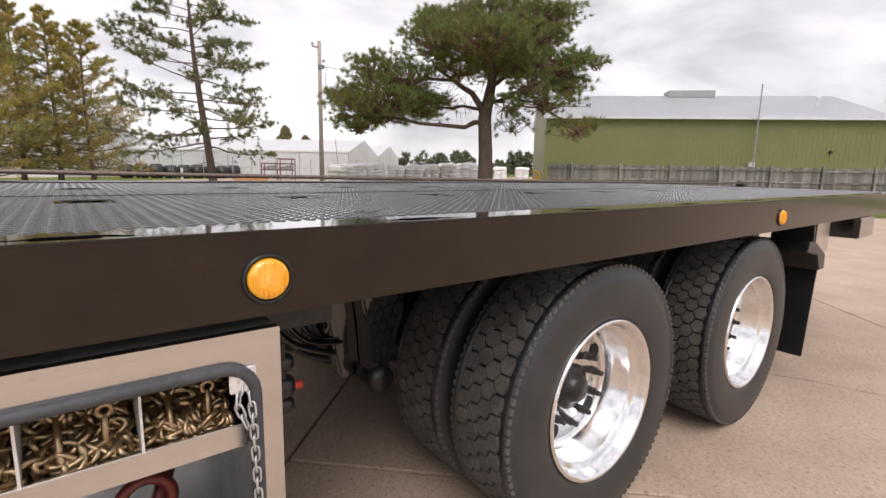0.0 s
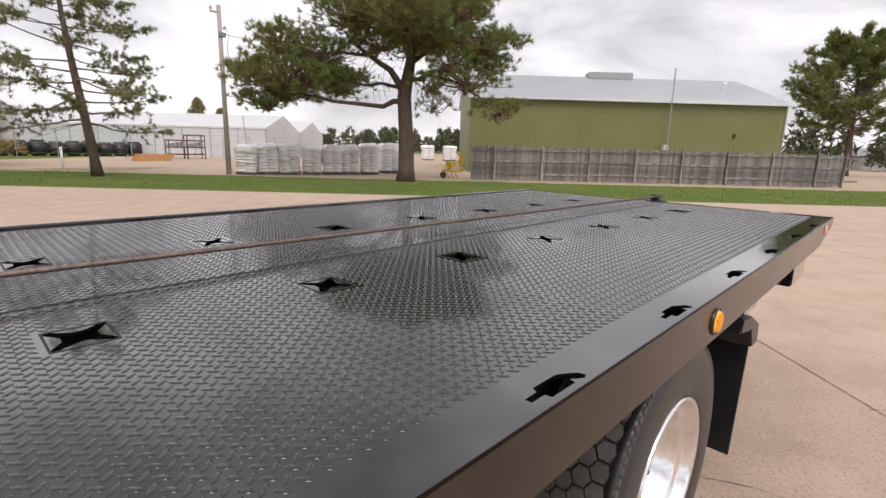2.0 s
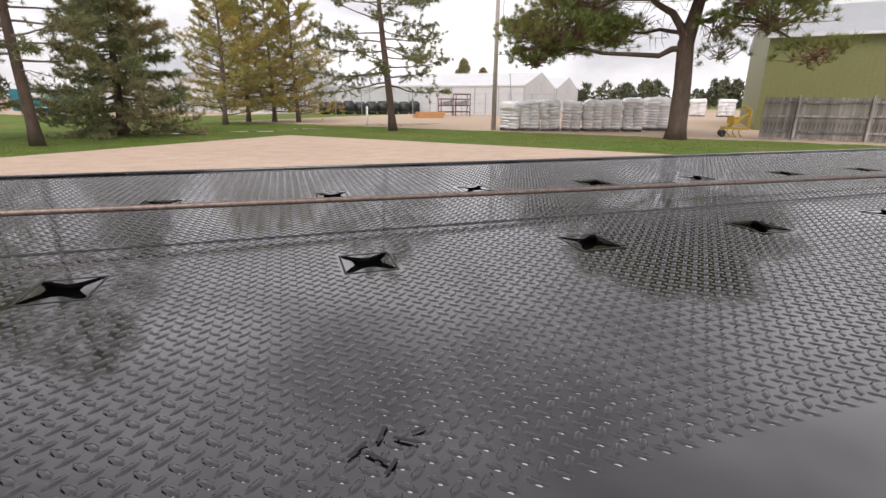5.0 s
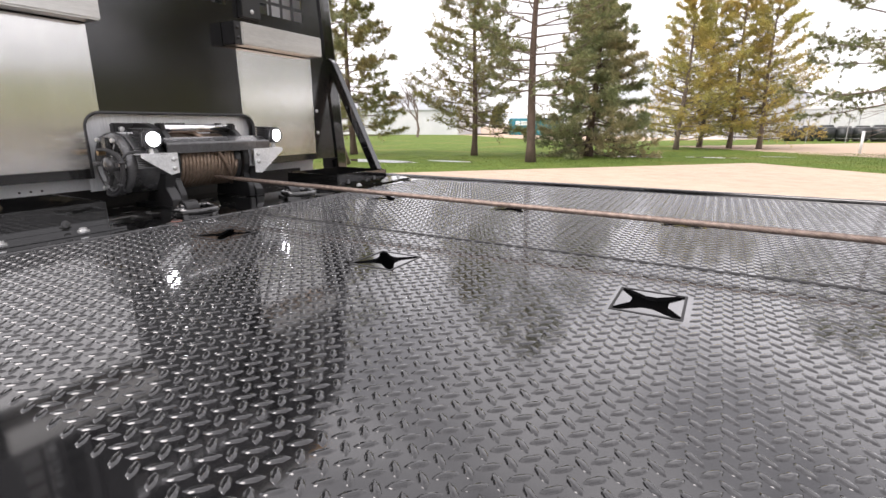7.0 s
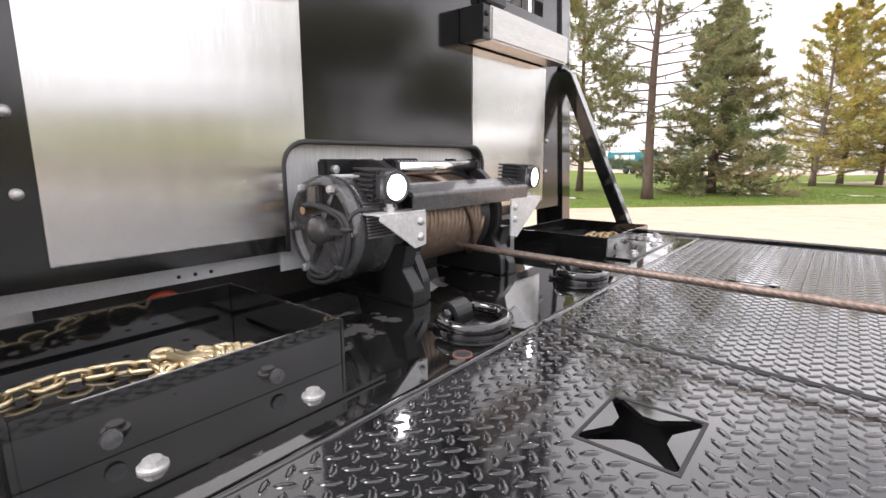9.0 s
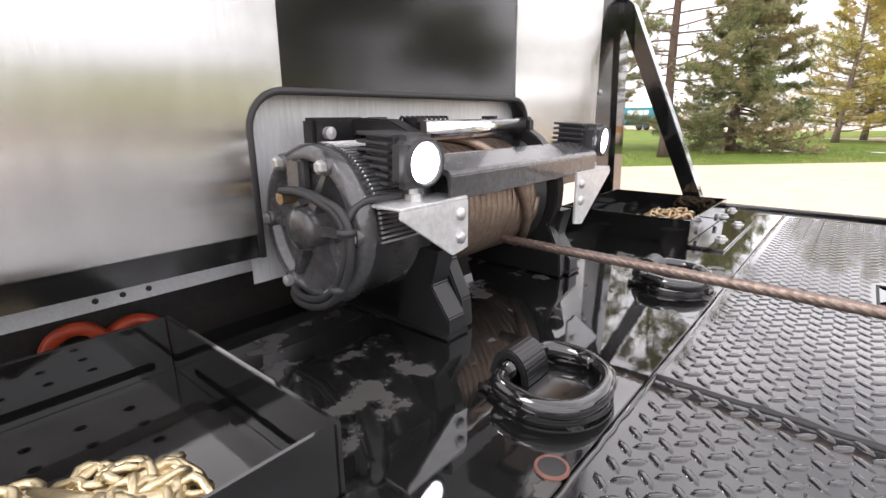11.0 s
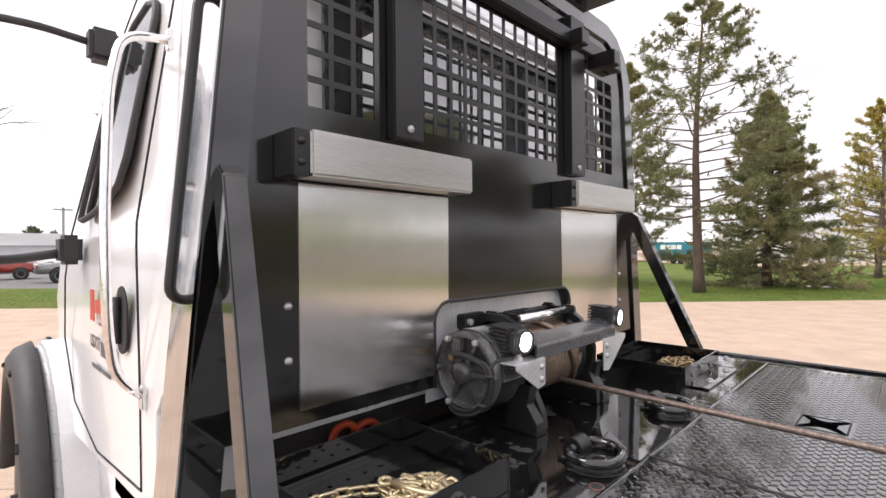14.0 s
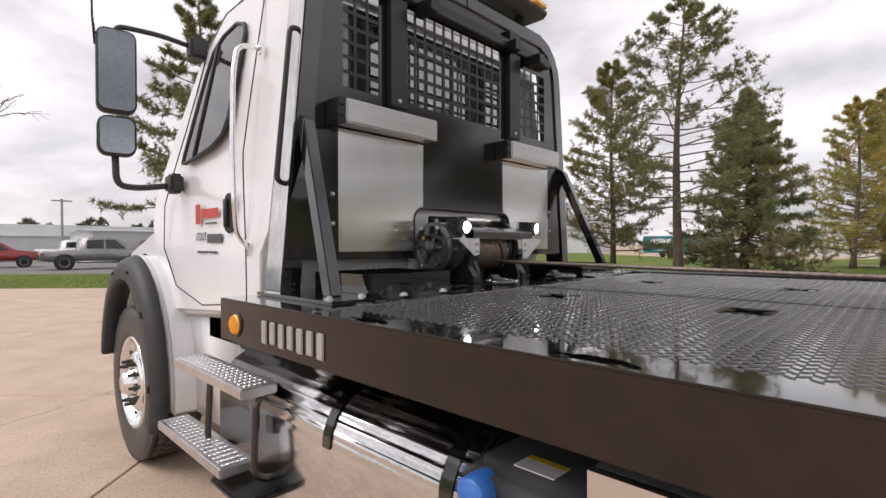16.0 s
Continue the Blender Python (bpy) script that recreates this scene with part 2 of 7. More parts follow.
M_GREENWALL = material("green_metal_siding", (0.155, 0.165, 0.055), (0.185, 0.195, 0.070), 0.3, (0.45, 0.6), 0, 8, 0.05, dist=0.01)
M_GREYROOF = material("grey_metal_roof", (0.66, 0.68, 0.70), (0.74, 0.76, 0.78), 0.4, (0.4, 0.55), 0.1, 10, 0.05, dist=0.01)
M_TRIM = material("white_trim", (0.70, 0.71, 0.72), (0.80, 0.80, 0.80), 2, (0.4, 0.5), 0, 30, 0.05)
M_FENCE = material("weathered_cedar", (0.055, 0.048, 0.043), (0.32, 0.30, 0.275), 2.2, (0.75, 0.9), 0, 18, 0.5, stretch=(1, 1, 0.12), jitter=0.32, dist=0.01)
M_POLE = material("weathered_pole_wood", (0.31, 0.27, 0.235), (0.46, 0.41, 0.365), 3, (0.75, 0.9), 0, 30, 0.4, stretch=(1, 1, 0.1), dist=0.01)
M_STEELGREY = material("grey_steel", (0.30, 0.31, 0.32), (0.42, 0.43, 0.44), 8, (0.4, 0.55), 0.6, 60, 0.1)
M_BLACKBAG = material("black_film_bales", (0.018, 0.020, 0.020), (0.04, 0.045, 0.045), 3, (0.25, 0.45), 0, 14, 0.6, dist=0.04)
M_RUST = material("rusty_red_rack", (0.12, 0.05, 0.04), (0.21, 0.095, 0.07), 6, (0.6, 0.8), 0.2, 50, 0.2)
M_LUMBER = material("orange_lumber", (0.45, 0.22, 0.08), (0.58, 0.32, 0.14), 3, (0.6, 0.8), 0, 40, 0.2)
M_TEAL = material("teal_trailer_skin", (0.02, 0.17, 0.22), (0.03, 0.22, 0.28), 1, (0.25, 0.4), 0, 40, 0.02)
M_SILVERCAR = material("silver_car_paint", (0.20, 0.20, 0.205), (0.26, 0.26, 0.265), 3, (0.18, 0.28), 0.5, 200, 0.02, coat=0.6)
M_REDCAR = material("red_car_paint", (0.26, 0.025, 0.015), (0.34, 0.035, 0.02), 3, (0.18, 0.28), 0.2, 200, 0.02, coat=0.6)
M_BLACKCAR = material("black_car_paint", (0.012, 0.012, 0.014), (0.02, 0.02, 0.022), 3, (0.1, 0.18), 0.2, 200, 0.02, coat=0.6)
M_CARGLASS = material("dark_car_glass", (0.012, 0.014, 0.016), (0.02, 0.022, 0.025), 2, (0.03, 0.06), 0, 60, 0.0, coat=0.3)
M_MIRROR = material("mirror_glass", (0.22, 0.24, 0.26), (0.26, 0.28, 0.30), 2, (0.015, 0.03), 1.0, 60, 0.0)
M_BLUEROOF = material("blue_metal_roof", (0.16, 0.24, 0.36), (0.22, 0.32, 0.44), 1, (0.4, 0.5), 0.2, 20, 0.05)
M_GREYWALL = material("pale_grey_siding", (0.55, 0.56, 0.57), (0.66, 0.66, 0.67), 0.6, (0.5, 0.65), 0, 20, 0.05)
M_FARTREES = material("far_foliage", (0.075, 0.090, 0.050), (0.15, 0.16, 0.085), 0.6, (0.8, 0.95), 0, 5, 0.3, dist=0.05)


def foliage(name, c0, c1, c2):
    """Needle colour that varies from tuft to tuft, and lets some light through."""
    m = bpy.data.materials.new(name)
    m.use_nodes = True
    nt = m.node_tree
    b = nt.nodes["Principled BSDF"]
    geo = nt.nodes.new("ShaderNodeNewGeometry")
    broad = noise_of(nt, 0.55, 3, 0.5)
    col = mix_rgb(nt, ramp2(nt, broad, (0, 0, 0), (1, 1, 1), 0.42, 0.62), ramp2(nt, geo.outputs["Random Per Island"], c0, c1, 0.0, 1.0), c2)
    nt.links.new(col, b.inputs["Base Color"])
    b.inputs["Roughness"].default_value = 0.6
    b.inputs["Specular IOR Level"].default_value = 0.3
    tr = nt.nodes.new("ShaderNodeBsdfTranslucent")
    nt.links.new(col, tr.inputs[0])
    mx = nt.nodes.new("ShaderNodeMixShader")
    mx.inputs[0].default_value = 0.28
    out = nt.nodes["Material Output"]
    nt.links.new(b.outputs[0], mx.inputs[1])
    nt.links.new(tr.outputs[0], mx.inputs[2])
    nt.links.new(mx.outputs[0], out.inputs[0])
    return m


M_PINE = foliage("pine_needles", (0.072, 0.100, 0.032), (0.275, 0.325, 0.100), (0.215, 0.215, 0.070))
M_PINE2 = foliage("pine_needles_olive", (0.098, 0.124, 0.052), (0.295, 0.315, 0.140), (0.230, 0.220, 0.102))
M_SPRUCE = foliage("spruce_needles", (0.120, 0.155, 0.075), (0.40, 0.43, 0.215), (0.40, 0.34, 0.185))
M_LARCH = foliage("fresh_larch_needles", (0.28, 0.275, 0.070), (0.54, 0.49, 0.160), (0.49, 0.37, 0.105))
M_LARCH2 = foliage("yellow_olive_needles", (0.130, 0.140, 0.050), (0.33, 0.325, 0.125), (0.29, 0.235, 0.096))
M_GRASSBLADE = foliage("grass_blades", (0.088, 0.136, 0.024), (0.185, 0.240, 0.054), (0.145, 0.172, 0.040))

# ground: lawn between the concrete apron and the gravel yards, its edges ragged
M_GROUND = bpy.data.materials.new("lawn_and_gravel")
M_GROUND.use_nodes = True
gt = M_GROUND.node_tree
g_b = gt.nodes["Principled BSDF"]
g_b.inputs["Roughness"].default_value = 0.9
g_b.inputs["Specular IOR Level"].default_value = 0.12
g_co = gt.nodes.new("ShaderNodeTexCoord")
g_sep = gt.nodes.new("ShaderNodeSeparateXYZ")
gt.links.new(g_co.outputs["Object"], g_sep.inputs[0])


def g_math(op, a, b):
    n = gt.nodes.new("ShaderNodeMath")
    n.operation = op
    for i, v in enumerate((a, b)):
        if isinstance(v, (int, float)):
            n.inputs[i].default_value = v
        else:
            gt.links.new(v, n.inputs[i])
    return n.outputs[0]


g_edge = g_math("MULTIPLY", g_math("SUBTRACT", noise_of(gt, 0.9, 5, 0.6), 0.5), 2.6)
g_sum = g_math("ADD", g_math("ADD", g_sep.outputs[0], g_sep.outputs[1]), g_edge)
g_dif = g_math("ADD", g_math("SUBTRACT", g_sep.outputs[0], g_sep.outputs[1]), g_edge)
g_yard = g_math("MULTIPLY", g_math("GREATER_THAN", g_sum, 33.5), g_math("GREATER_THAN", g_dif, -46.0))
g_park = g_math("LESS_THAN", g_dif, -37.5)
g_park = g_math("MULTIPLY", g_park, g_math("LESS_THAN", g_sum, -18.0))
g_yard = g_math("MULTIPLY", g_yard, g_math("LESS_THAN", g_sum, 200.0))
g_road = g_math("MULTIPLY", g_math("GREATER_THAN", g_sum, 31.0), g_math("LESS_THAN", g_dif, -62.0))
g_grass = mix_rgb(gt, ramp2(gt, noise_of(gt, 1.3, 6, 0.65), (0, 0, 0), (1, 1, 1), 0.35, 0.7), (0.082, 0.130, 0.025), (0.150, 0.203, 0.042))
g_grass = mix_rgb(gt, ramp2(gt, noise_of(gt, 0.25, 3, 0.5), (0, 0, 0), (1, 1, 1), 0.5, 0.75), g_grass, (0.17, 0.17, 0.05))
g_gravel = mix_rgb(gt, noise_of(gt, 14.0, 6, 0.7), (0.38, 0.285, 0.21), (0.54, 0.43, 0.33))
g_asph = mix_rgb(gt, noise_of(gt, 20.0, 6, 0.7), (0.17, 0.165, 0.16), (0.25, 0.245, 0.24))
g_col = mix_rgb(gt, g_yard, g_grass, g_gravel)
g_col = mix_rgb(gt, g_road, g_col, g_gravel)
g_col = mix_rgb(gt, g_park, g_col, g_asph)
gt.links.new(g_col, g_b.inputs["Base Color"])
g_bump = gt.nodes.new("ShaderNodeBump")
g_bump.inputs["Strength"].default_value, g_bump.inputs["Distance"].default_value = 0.5, 0.05
gt.links.new(noise_of(gt, 26.0, 4, 0.7), g_bump.inputs["Height"])
gt.links.new(g_bump.outputs[0], g_b.inputs["Normal"])

# ---- mesh helpers ----
def mesh_object(name, bm, mat, smooth=False):
    me = bpy.data.meshes.new(name)
    bm.to_mesh(me)
    bm.free()
    for p in me.polygons:
        p.use_smooth = smooth
    me.materials.append(mat)
    return new(name, me)


def part(name, bm, mat, parent, label="", smooth=False):
    """Links a bmesh, given in world places, as one mesh object under a thing or a part."""
    origin = parent.matrix_world.translation.copy() if parent.parent is None else ORIGIN[parent.name]
    bmesh.ops.translate(bm, verts=bm.verts, vec=-origin)
    ob = mesh_object(name, bm, mat, smooth)
    ob.parent = parent
    ORIGIN[ob.name] = origin
    return tagged(ob, label)


def even(ob):
    """Keeps wide faces flat and only rounds the bevels in the shading."""
    md = ob.modifiers.new("weighted", "WEIGHTED_NORMAL")
    md.weight = 60
    return ob


ORIGIN = {}


def thing(name, at, label, category, group="", kind=""):
    ob = new(name)
    ob.empty_display_size = 0.1
    ob.location = at
    ob.matrix_world = Matrix.Translation(at)
    return tagged(ob, label, category, group, kind)


def solo(name, bm, mat, label, category, group="", kind="", smooth=False):
    return tagged(mesh_object(name, bm, mat, smooth), label, category, group, kind)


def B():
    return bmesh.new()


def box(bm, x0, x1, y0, y1, z0, z1, bev=0.0, m=None, seg=2):
    t = bmesh.new()
    bmesh.ops.create_cube(t, size=1)
    for v in t.verts:
        v.co = Vector((x0 + (v.co.x + 0.5) * (x1 - x0), y0 + (v.co.y + 0.5) * (y1 - y0), z0 + (v.co.z + 0.5) * (z1 - z0)))
    if bev:
        bmesh.ops.bevel(t, geom=list(t.edges), offset=bev, segments=seg, affect="EDGES", clamp_overlap=True)
    if m is not None:
        bmesh.ops.transform(t, matrix=m, verts=t.verts)
    return join(bm, t)


def join(bm, t):
    me = bpy.data.meshes.new("tmp")
    t.to_mesh(me)
    t.free()
    bm.from_mesh(me)
    bpy.data.meshes.remove(me)
    return bm


def rod(bm, a, b, r, seg=10, r2=None):
    a, b = Vector(a), Vector(b)
    t = bmesh.new()
    bmesh.ops.create_cone(t, cap_ends=True, segments=seg, radius1=r, radius2=r if r2 is None else r2, depth=(b - a).length)
    q = Vector((0, 0, 1)).rotation_difference(b - a).to_matrix().to_4x4()
    bmesh.ops.transform(t, matrix=Matrix.Translation((a + b) / 2) @ q, verts=t.verts)
    return join(bm, t)


def tube(bm, pts, r, seg=8, closed=False, radii=None, cap=True):
    """A round tube along points."""
    pts = [Vector(p) for p in pts]
    n = len(pts)
    rings, side = [], None
    for i, p in enumerate(pts):
        a = pts[(i - 1) % n] if closed or i else p
        b = pts[(i + 1) % n] if closed or i < n - 1 else p
        d = (b - a).normalized()
        if side is None:
            side = d.orthogonal().normalized()
        side = (side - d * side.dot(d)).normalized()
        up = d.cross(side)
        rr = radii[i] if radii else r
        rings.append([bm.verts.new(p + (side * math.cos(2 * math.pi * k / seg) + up * math.sin(2 * math.pi * k / seg)) * rr) for k in range(seg)])
    for i in range(n if closed else n - 1):
        q0, q1 = rings[i], rings[(i + 1) % n]
        for k in range(seg):
            bm.faces.new((q0[k], q0[(k + 1) % seg], q1[(k + 1) % seg], q1[k]))
    if cap and not closed:
        bm.faces.new(rings[0][::-1])
        bm.faces.new(rings[-1])
    return bm


def rounded(pts, r, n=5):
    """Points of an open path with its inner corners rounded."""
    pts = [Vector(p) for p in pts]
    out = [pts[0]]
    for a, b, c in zip(pts, pts[1:], pts[2:]):
        u, v = (a - b), (c - b)
        k = min(r, u.length * 0.49, v.length * 0.49)
        p0, p1 = b + u.normalized() * k, b + v.normalized() * k
        for i in range(n + 1):
            s = i / n
            out.append(p0 * (1 - s) ** 2 + b * 2 * s * (1 - s) + p1 * s * s)
    out.append(pts[-1])
    return out


def prism(bm, poly, axis, a, b, bev=0.0, seg=2):
    """A polygon in the two other axes, drawn out along axis from a to b."""
    t = bmesh.new()

    def at(p, d):
        return {"x": (d, p[0], p[1]), "y": (p[0], d, p[1]), "z": (p[0], p[1], d)}[axis]
    lo, hi = [t.verts.new(at(p, a)) for p in poly], [t.verts.new(at(p, b)) for p in poly]
    t.faces.new(lo)
    t.faces.new(hi[::-1])
    n = len(poly)
    for i in range(n):
        t.faces.new((lo[i], hi[i], hi[(i + 1) % n], lo[(i + 1) % n]))
    bmesh.ops.recalc_face_normals(t, faces=t.faces)
    if bev:
        bmesh.ops.bevel(t, geom=list(t.edges), offset=bev, segments=seg, affect="EDGES", clamp_overlap=True)
    return join(bm, t)


def lathe(bm, profile, centre, seg=48, axis="y", closed=False):
    """Turns a profile of (along, radius) round an axis."""
    c = Vector(centre)
    rings = []
    for s, r in profile:
        ring = []
        for k in range(seg):
            a = 2 * math.pi * k / seg
            v = {"y": (r * math.sin(a), s, r * math.cos(a)), "x": (s, r * math.sin(a), r * math.cos(a)), "z": (r * math.sin(a), r * math.cos(a), s)}[axis]
            ring.append(bm.verts.new(c + Vector(v)))
        rings.append(ring)
    pairs = list(zip(rings, rings[1:])) + ([(rings[-1], rings[0])] if closed else [])
    for q0, q1 in pairs:
        for k in range(seg):
            bm.faces.new((q0[k], q0[(k + 1) % seg], q1[(k + 1) % seg], q1[k]))
    bmesh.ops.recalc_face_normals(bm, faces=bm.faces)
    return bm


def sheet_with_holes(bm, outer, holes, z0, z1):
    """A flat plate with holes right through it."""
    def loop(pts, z):
        vs = [bm.verts.new((x, y, z)) for x, y in pts]
        return vs, [bm.edges.new((vs[i], vs[(i + 1) % len(vs)])) for i in range(len(vs))]
    tops = [loop(p, z1) for p in (outer, *holes)]
    bmesh.ops.triangle_fill(bm, use_beauty=True, use_dissolve=False, edges=[e for _, es in tops for e in es], normal=(0, 0, 1))
    for vs, _ in tops:
        low = [bm.verts.new((v.co.x, v.co.y, z0)) for v in vs]
        for i in range(len(vs)):
            j = (i + 1) % len(vs)
            bm.faces.new((vs[i], vs[j], low[j], low[i]))
    return bm


def np_mesh(name, verts, faces, mat, smooth=False):
    """A mesh from arrays: verts (n, 3), faces (m, k)."""
    me = bpy.data.meshes.new(name)
    k = faces.shape[1]
    me.vertices.add(len(verts))
    me.vertices.foreach_set("co", np.ascontiguousarray(verts, np.float32).ravel())
    me.loops.add(faces.size)
    me.loops.foreach_set("vertex_index", np.ascontiguousarray(faces, np.int32).ravel())
    me.polygons.add(len(faces))
    me.polygons.foreach_set("loop_start", np.arange(0, faces.size, k, dtype=np.int32))
    me.polygons.foreach_set("loop_total", np.full(len(faces), k, np.int32))
    me.polygons.foreach_set("use_smooth", np.full(len(faces), smooth))
    me.update(calc_edges=True)
    me.validate()
    me.materials.append(mat)
    return new(name, me)


def arc(cx, cy, r, a0, a1, n=8):
    return [(cx + r * math.cos(radians(a0 + (a1 - a0) * i / n)), cy + r * math.sin(radians(a0 + (a1 - a0) * i / n))) for i in range(n + 1)]


def mirror_y(y):
    """The place across the truck's centre line."""
    return 2.59 - y


G = -0.05   # ground level
H = 1.12    # deck top
W = 2.59    # deck width
X0, X1, XP = -5.165, 3.078, -4.555   # deck front, deck rear, front edge of the tread plate

# ---- ground ----
gb = B()
bmesh.ops.create_grid(gb, x_segments=24, y_segments=24, size=1500)
for v in gb.verts:
    v.co.z = G - 0.03
ground = solo("ground", gb, M_GROUND, "spring lawn and gravel yards reaching the horizon", "ground", kind="structure")

# ---- the tow truck ----
truck = thing("tow_truck", (-2.0, W / 2, G), "white-cab rollback tow truck with black flatbed, parked on concrete", "tow truck")

# deck: frame rail, smooth border, tread plate, slots
def star(cx, cy):
    """Four-armed chain slot."""
    out = []
    for k in range(4):
        a = math.pi / 4 + k * math.pi / 2
        ux, uy = math.cos(a), math.sin(a)
        px, py = -uy, ux
        for s, w in ((0.030, -0.0165), (0.078, -0.0075), (0.078, 0.0075), (0.030, 0.0165)):
            out.append((cx + ux * s + px * w, cy + uy * s * 1.12 + py * w))
    return out


def keyhole(cx, cy, s):
    """Border keyhole: a slit, a wide body and a hooked tail."""
    pts = [(-0.085, -0.007), (-0.045, -0.007), (-0.042, -0.021), (0.036, -0.021), (0.040, -0.007), (0.064, -0.024), (0.080, -0.020), (0.076, -0.004),
           (0.050, 0.014), (0.034, 0.021), (-0.040, 0.021), (-0.048, 0.008), (-0.085, 0.007)]
    return [(cx + x, cy + s * y) for x, y in (pts if s > 0 else pts[::-1])]


SLOT_X = [0.6096 * k for k in range(-7, 5)]
holes = [star(x, y) for x in SLOT_X for y in (0.862, mirror_y(0.862))]
holes += [keyhole(x - 0.66, 0.040, 1) for x in SLOT_X[1:]] + [keyhole(x - 0.66, W - 0.040, -1) for x in SLOT_X[1:]]
holes += [keyhole(SLOT_X[-1] - 0.05, 0.040, 1), keyhole(SLOT_X[-1] - 0.05, W - 0.040, -1)]
deck = part("deck_plate", sheet_with_holes(B(), [(X0, 0.004), (X1, 0.004), (X1, W - 0.004), (X0, W - 0.004)], holes, H - 0.008, H), M_DECK, truck,
            "glossy black steel flatbed floor with chain slots")

# raised tread lugs, two families at right angles
P = 0.03168
lug_l, lug_w, lug_h = 0.0145, 0.0052, 0.0021
hexa = np.array([(-1, 0), (-0.45, -1), (0.45, -1), (1, 0), (0.45, 1), (-0.45, 1)], float)


def lug(rings):
    """One raised bar: rings of (length share, width share, height share) from the plate up."""
    v = np.concatenate([np.concatenate([hexa * (a * lug_l, b * lug_w), np.full((6, 1), c * lug_h)], 1) for a, b, c in rings])
    n = len(rings)
    q = [(6 * r + i, 6 * r + (i + 1) % 6, 6 * r + 6 + (i + 1) % 6, 6 * r + 6 + i) for r in range(n - 1) for i in range(6)]
    t = 6 * (n - 1)
    return v, np.array(q + [(t, t + 1, t + 2, t + 3), (t, t + 3, t + 4, t + 5)])


LUG_NEAR, LUG_FAR = lug(((1, 1, 0), (0.88, 0.74, 0.72), (0.58, 0.36, 1.0))), lug(((1, 1, 0), (0.60, 0.36, 1.0)))
xs, ys = np.arange(XP + 0.02, X1 - 0.12, P), np.arange(0.125, W - 0.12, P)
gx, gy = np.meshgrid(xs, ys, indexing="ij")
spots_a = np.stack([gx.ravel(), gy.ravel()], 1)
spots_b = spots_a + P / 2
ok = lambda s: ~np.any([(abs(s[:, 0] - x) < 0.072) & (abs(s[:, 1] - y) < 0.078) for x in SLOT_X for y in (0.862, W - 0.862)], axis=0) & (abs(s[:, 1] - 1.15) > 0.007)
lv, lf, n0 = [], [], 0
for spots, ang in ((spots_a[ok(spots_a)], -45), (spots_b[ok(spots_b)], 45)):
    close = (spots[:, 0] < -0.2) & (spots[:, 1] < 1.7)
    c, s = math.cos(radians(ang)), math.sin(radians(ang))
    for here, (tv, tq) in ((spots[close], LUG_NEAR), (spots[~close], LUG_FAR)):
        loc = np.stack([tv[:, 0] * c - tv[:, 1] * s, tv[:, 0] * s + tv[:, 1] * c, tv[:, 2]], 1)
        v = loc[None] + np.concatenate([here, np.full((len(here), 1), H - 0.0002)], 1)[:, None]
        lv.append(v.reshape(-1, 3))
        lf.append((tq[None] + n0 + len(tv) * np.arange(len(here))[:, None, None]).reshape(-1, 4))
        n0 += len(tv) * len(here)
lugs = np_mesh("tread_pattern", np.concatenate(lv) - np.array(truck.location), np.concatenate(lf), M_DECK, True)
lugs.parent = truck
tagged(lugs, "raised diamond tread pattern", kind="stuff")

# slot gap strips, the long weld seam and the step between the plates
for x in SLOT_X:
    for y in (0.862, mirror_y(0.862)):
        # flat dark strips stand for the shaded gap round each insert plate
        tb = B()
        for q in ((-0.062, 0.062, 0.064, 0.069), (-0.062, 0.062, -0.069, -0.064), (-0.062, -0.057, -0.0638, 0.0638), (0.057, 0.062, -0.0638, 0.0638)):
            box(tb, x + q[0], x + q[1], y + q[2], y + q[3], H - 0.002, H + 0.0012, 0.0005, seg=1)
        part("slot_rim", tb, M_DARKINT, truck)
        # added dark box below each slot, standing in for the shade underneath
        pk = box(B(), x - 0.088, x + 0.088, y - 0.095, y + 0.095, H - 0.13, H - 0.0085)
        bmesh.ops.delete(pk, geom=[f for f in pk.faces if f.calc_center_median().z > H - 0.02], context="FACES")
        part("slot_pocket", pk, M_DARKINT, truck)
rng = random.Random(4)
for y in (1.15,):
    pts = [(XP + 0.02 * i, y + rng.uniform(-0.0015, 0.0015), H - 0.001) for i in range(int((X1 - XP) / 0.02))]
    part("weld_seam", tube(B(), pts, 0.004, 6, radii=[0.0042 + 0.0018 * rng.random() for _ in pts]), M_DARKINT, truck, smooth=True)
pts = [(XP - 0.002 + rng.uniform(-0.001, 0.001), 0.02 + 0.02 * i, H - 0.001) for i in range(128)]
part("weld_seam", tube(B(), pts, 0.004, 6, radii=[0.004 + 0.0015 * rng.random() for _ in pts]), M_GLOSS, truck, smooth=True)

# smooth wet front plate, laid on the deck frame
part("front_plate", box(B(), X0 + 0.10, XP - 0.006, 0.30, W - 0.30, H + 0.0005, H + 0.004, 0.001), M_WET, truck, "smooth black winch plate, wet with puddles")

# side rails
for y0, y1, nm in ((0.0, 0.010, "side_rail"), (W - 0.010, W, "side_rail")):
    part(nm, prism(B(), [(X0, H - 0.002), (X0, H - 0.150), (X1 - 0.55, H - 0.150), (X1, H - 0.060), (X1, H - 0.002)], "y", y0, y1, 0.003), M_RAILBLACK, truck,
         "long black painted side rail")
for y0, y1 in ((0.012, 0.08), (W - 0.08, W - 0.012)):
    part("rail_flange", box(B(), X0, X1 - 0.6, y0, y1, H - 0.150, H - 0.140, 0.002), M_WEAR, truck)
for x in (X0, X1 - 0.06):
    part("end_rail", box(B(), x, x + 0.06, 0.072, W - 0.072, H - 0.14, H - 0.010, 0.004), M_RAILBLACK, truck)
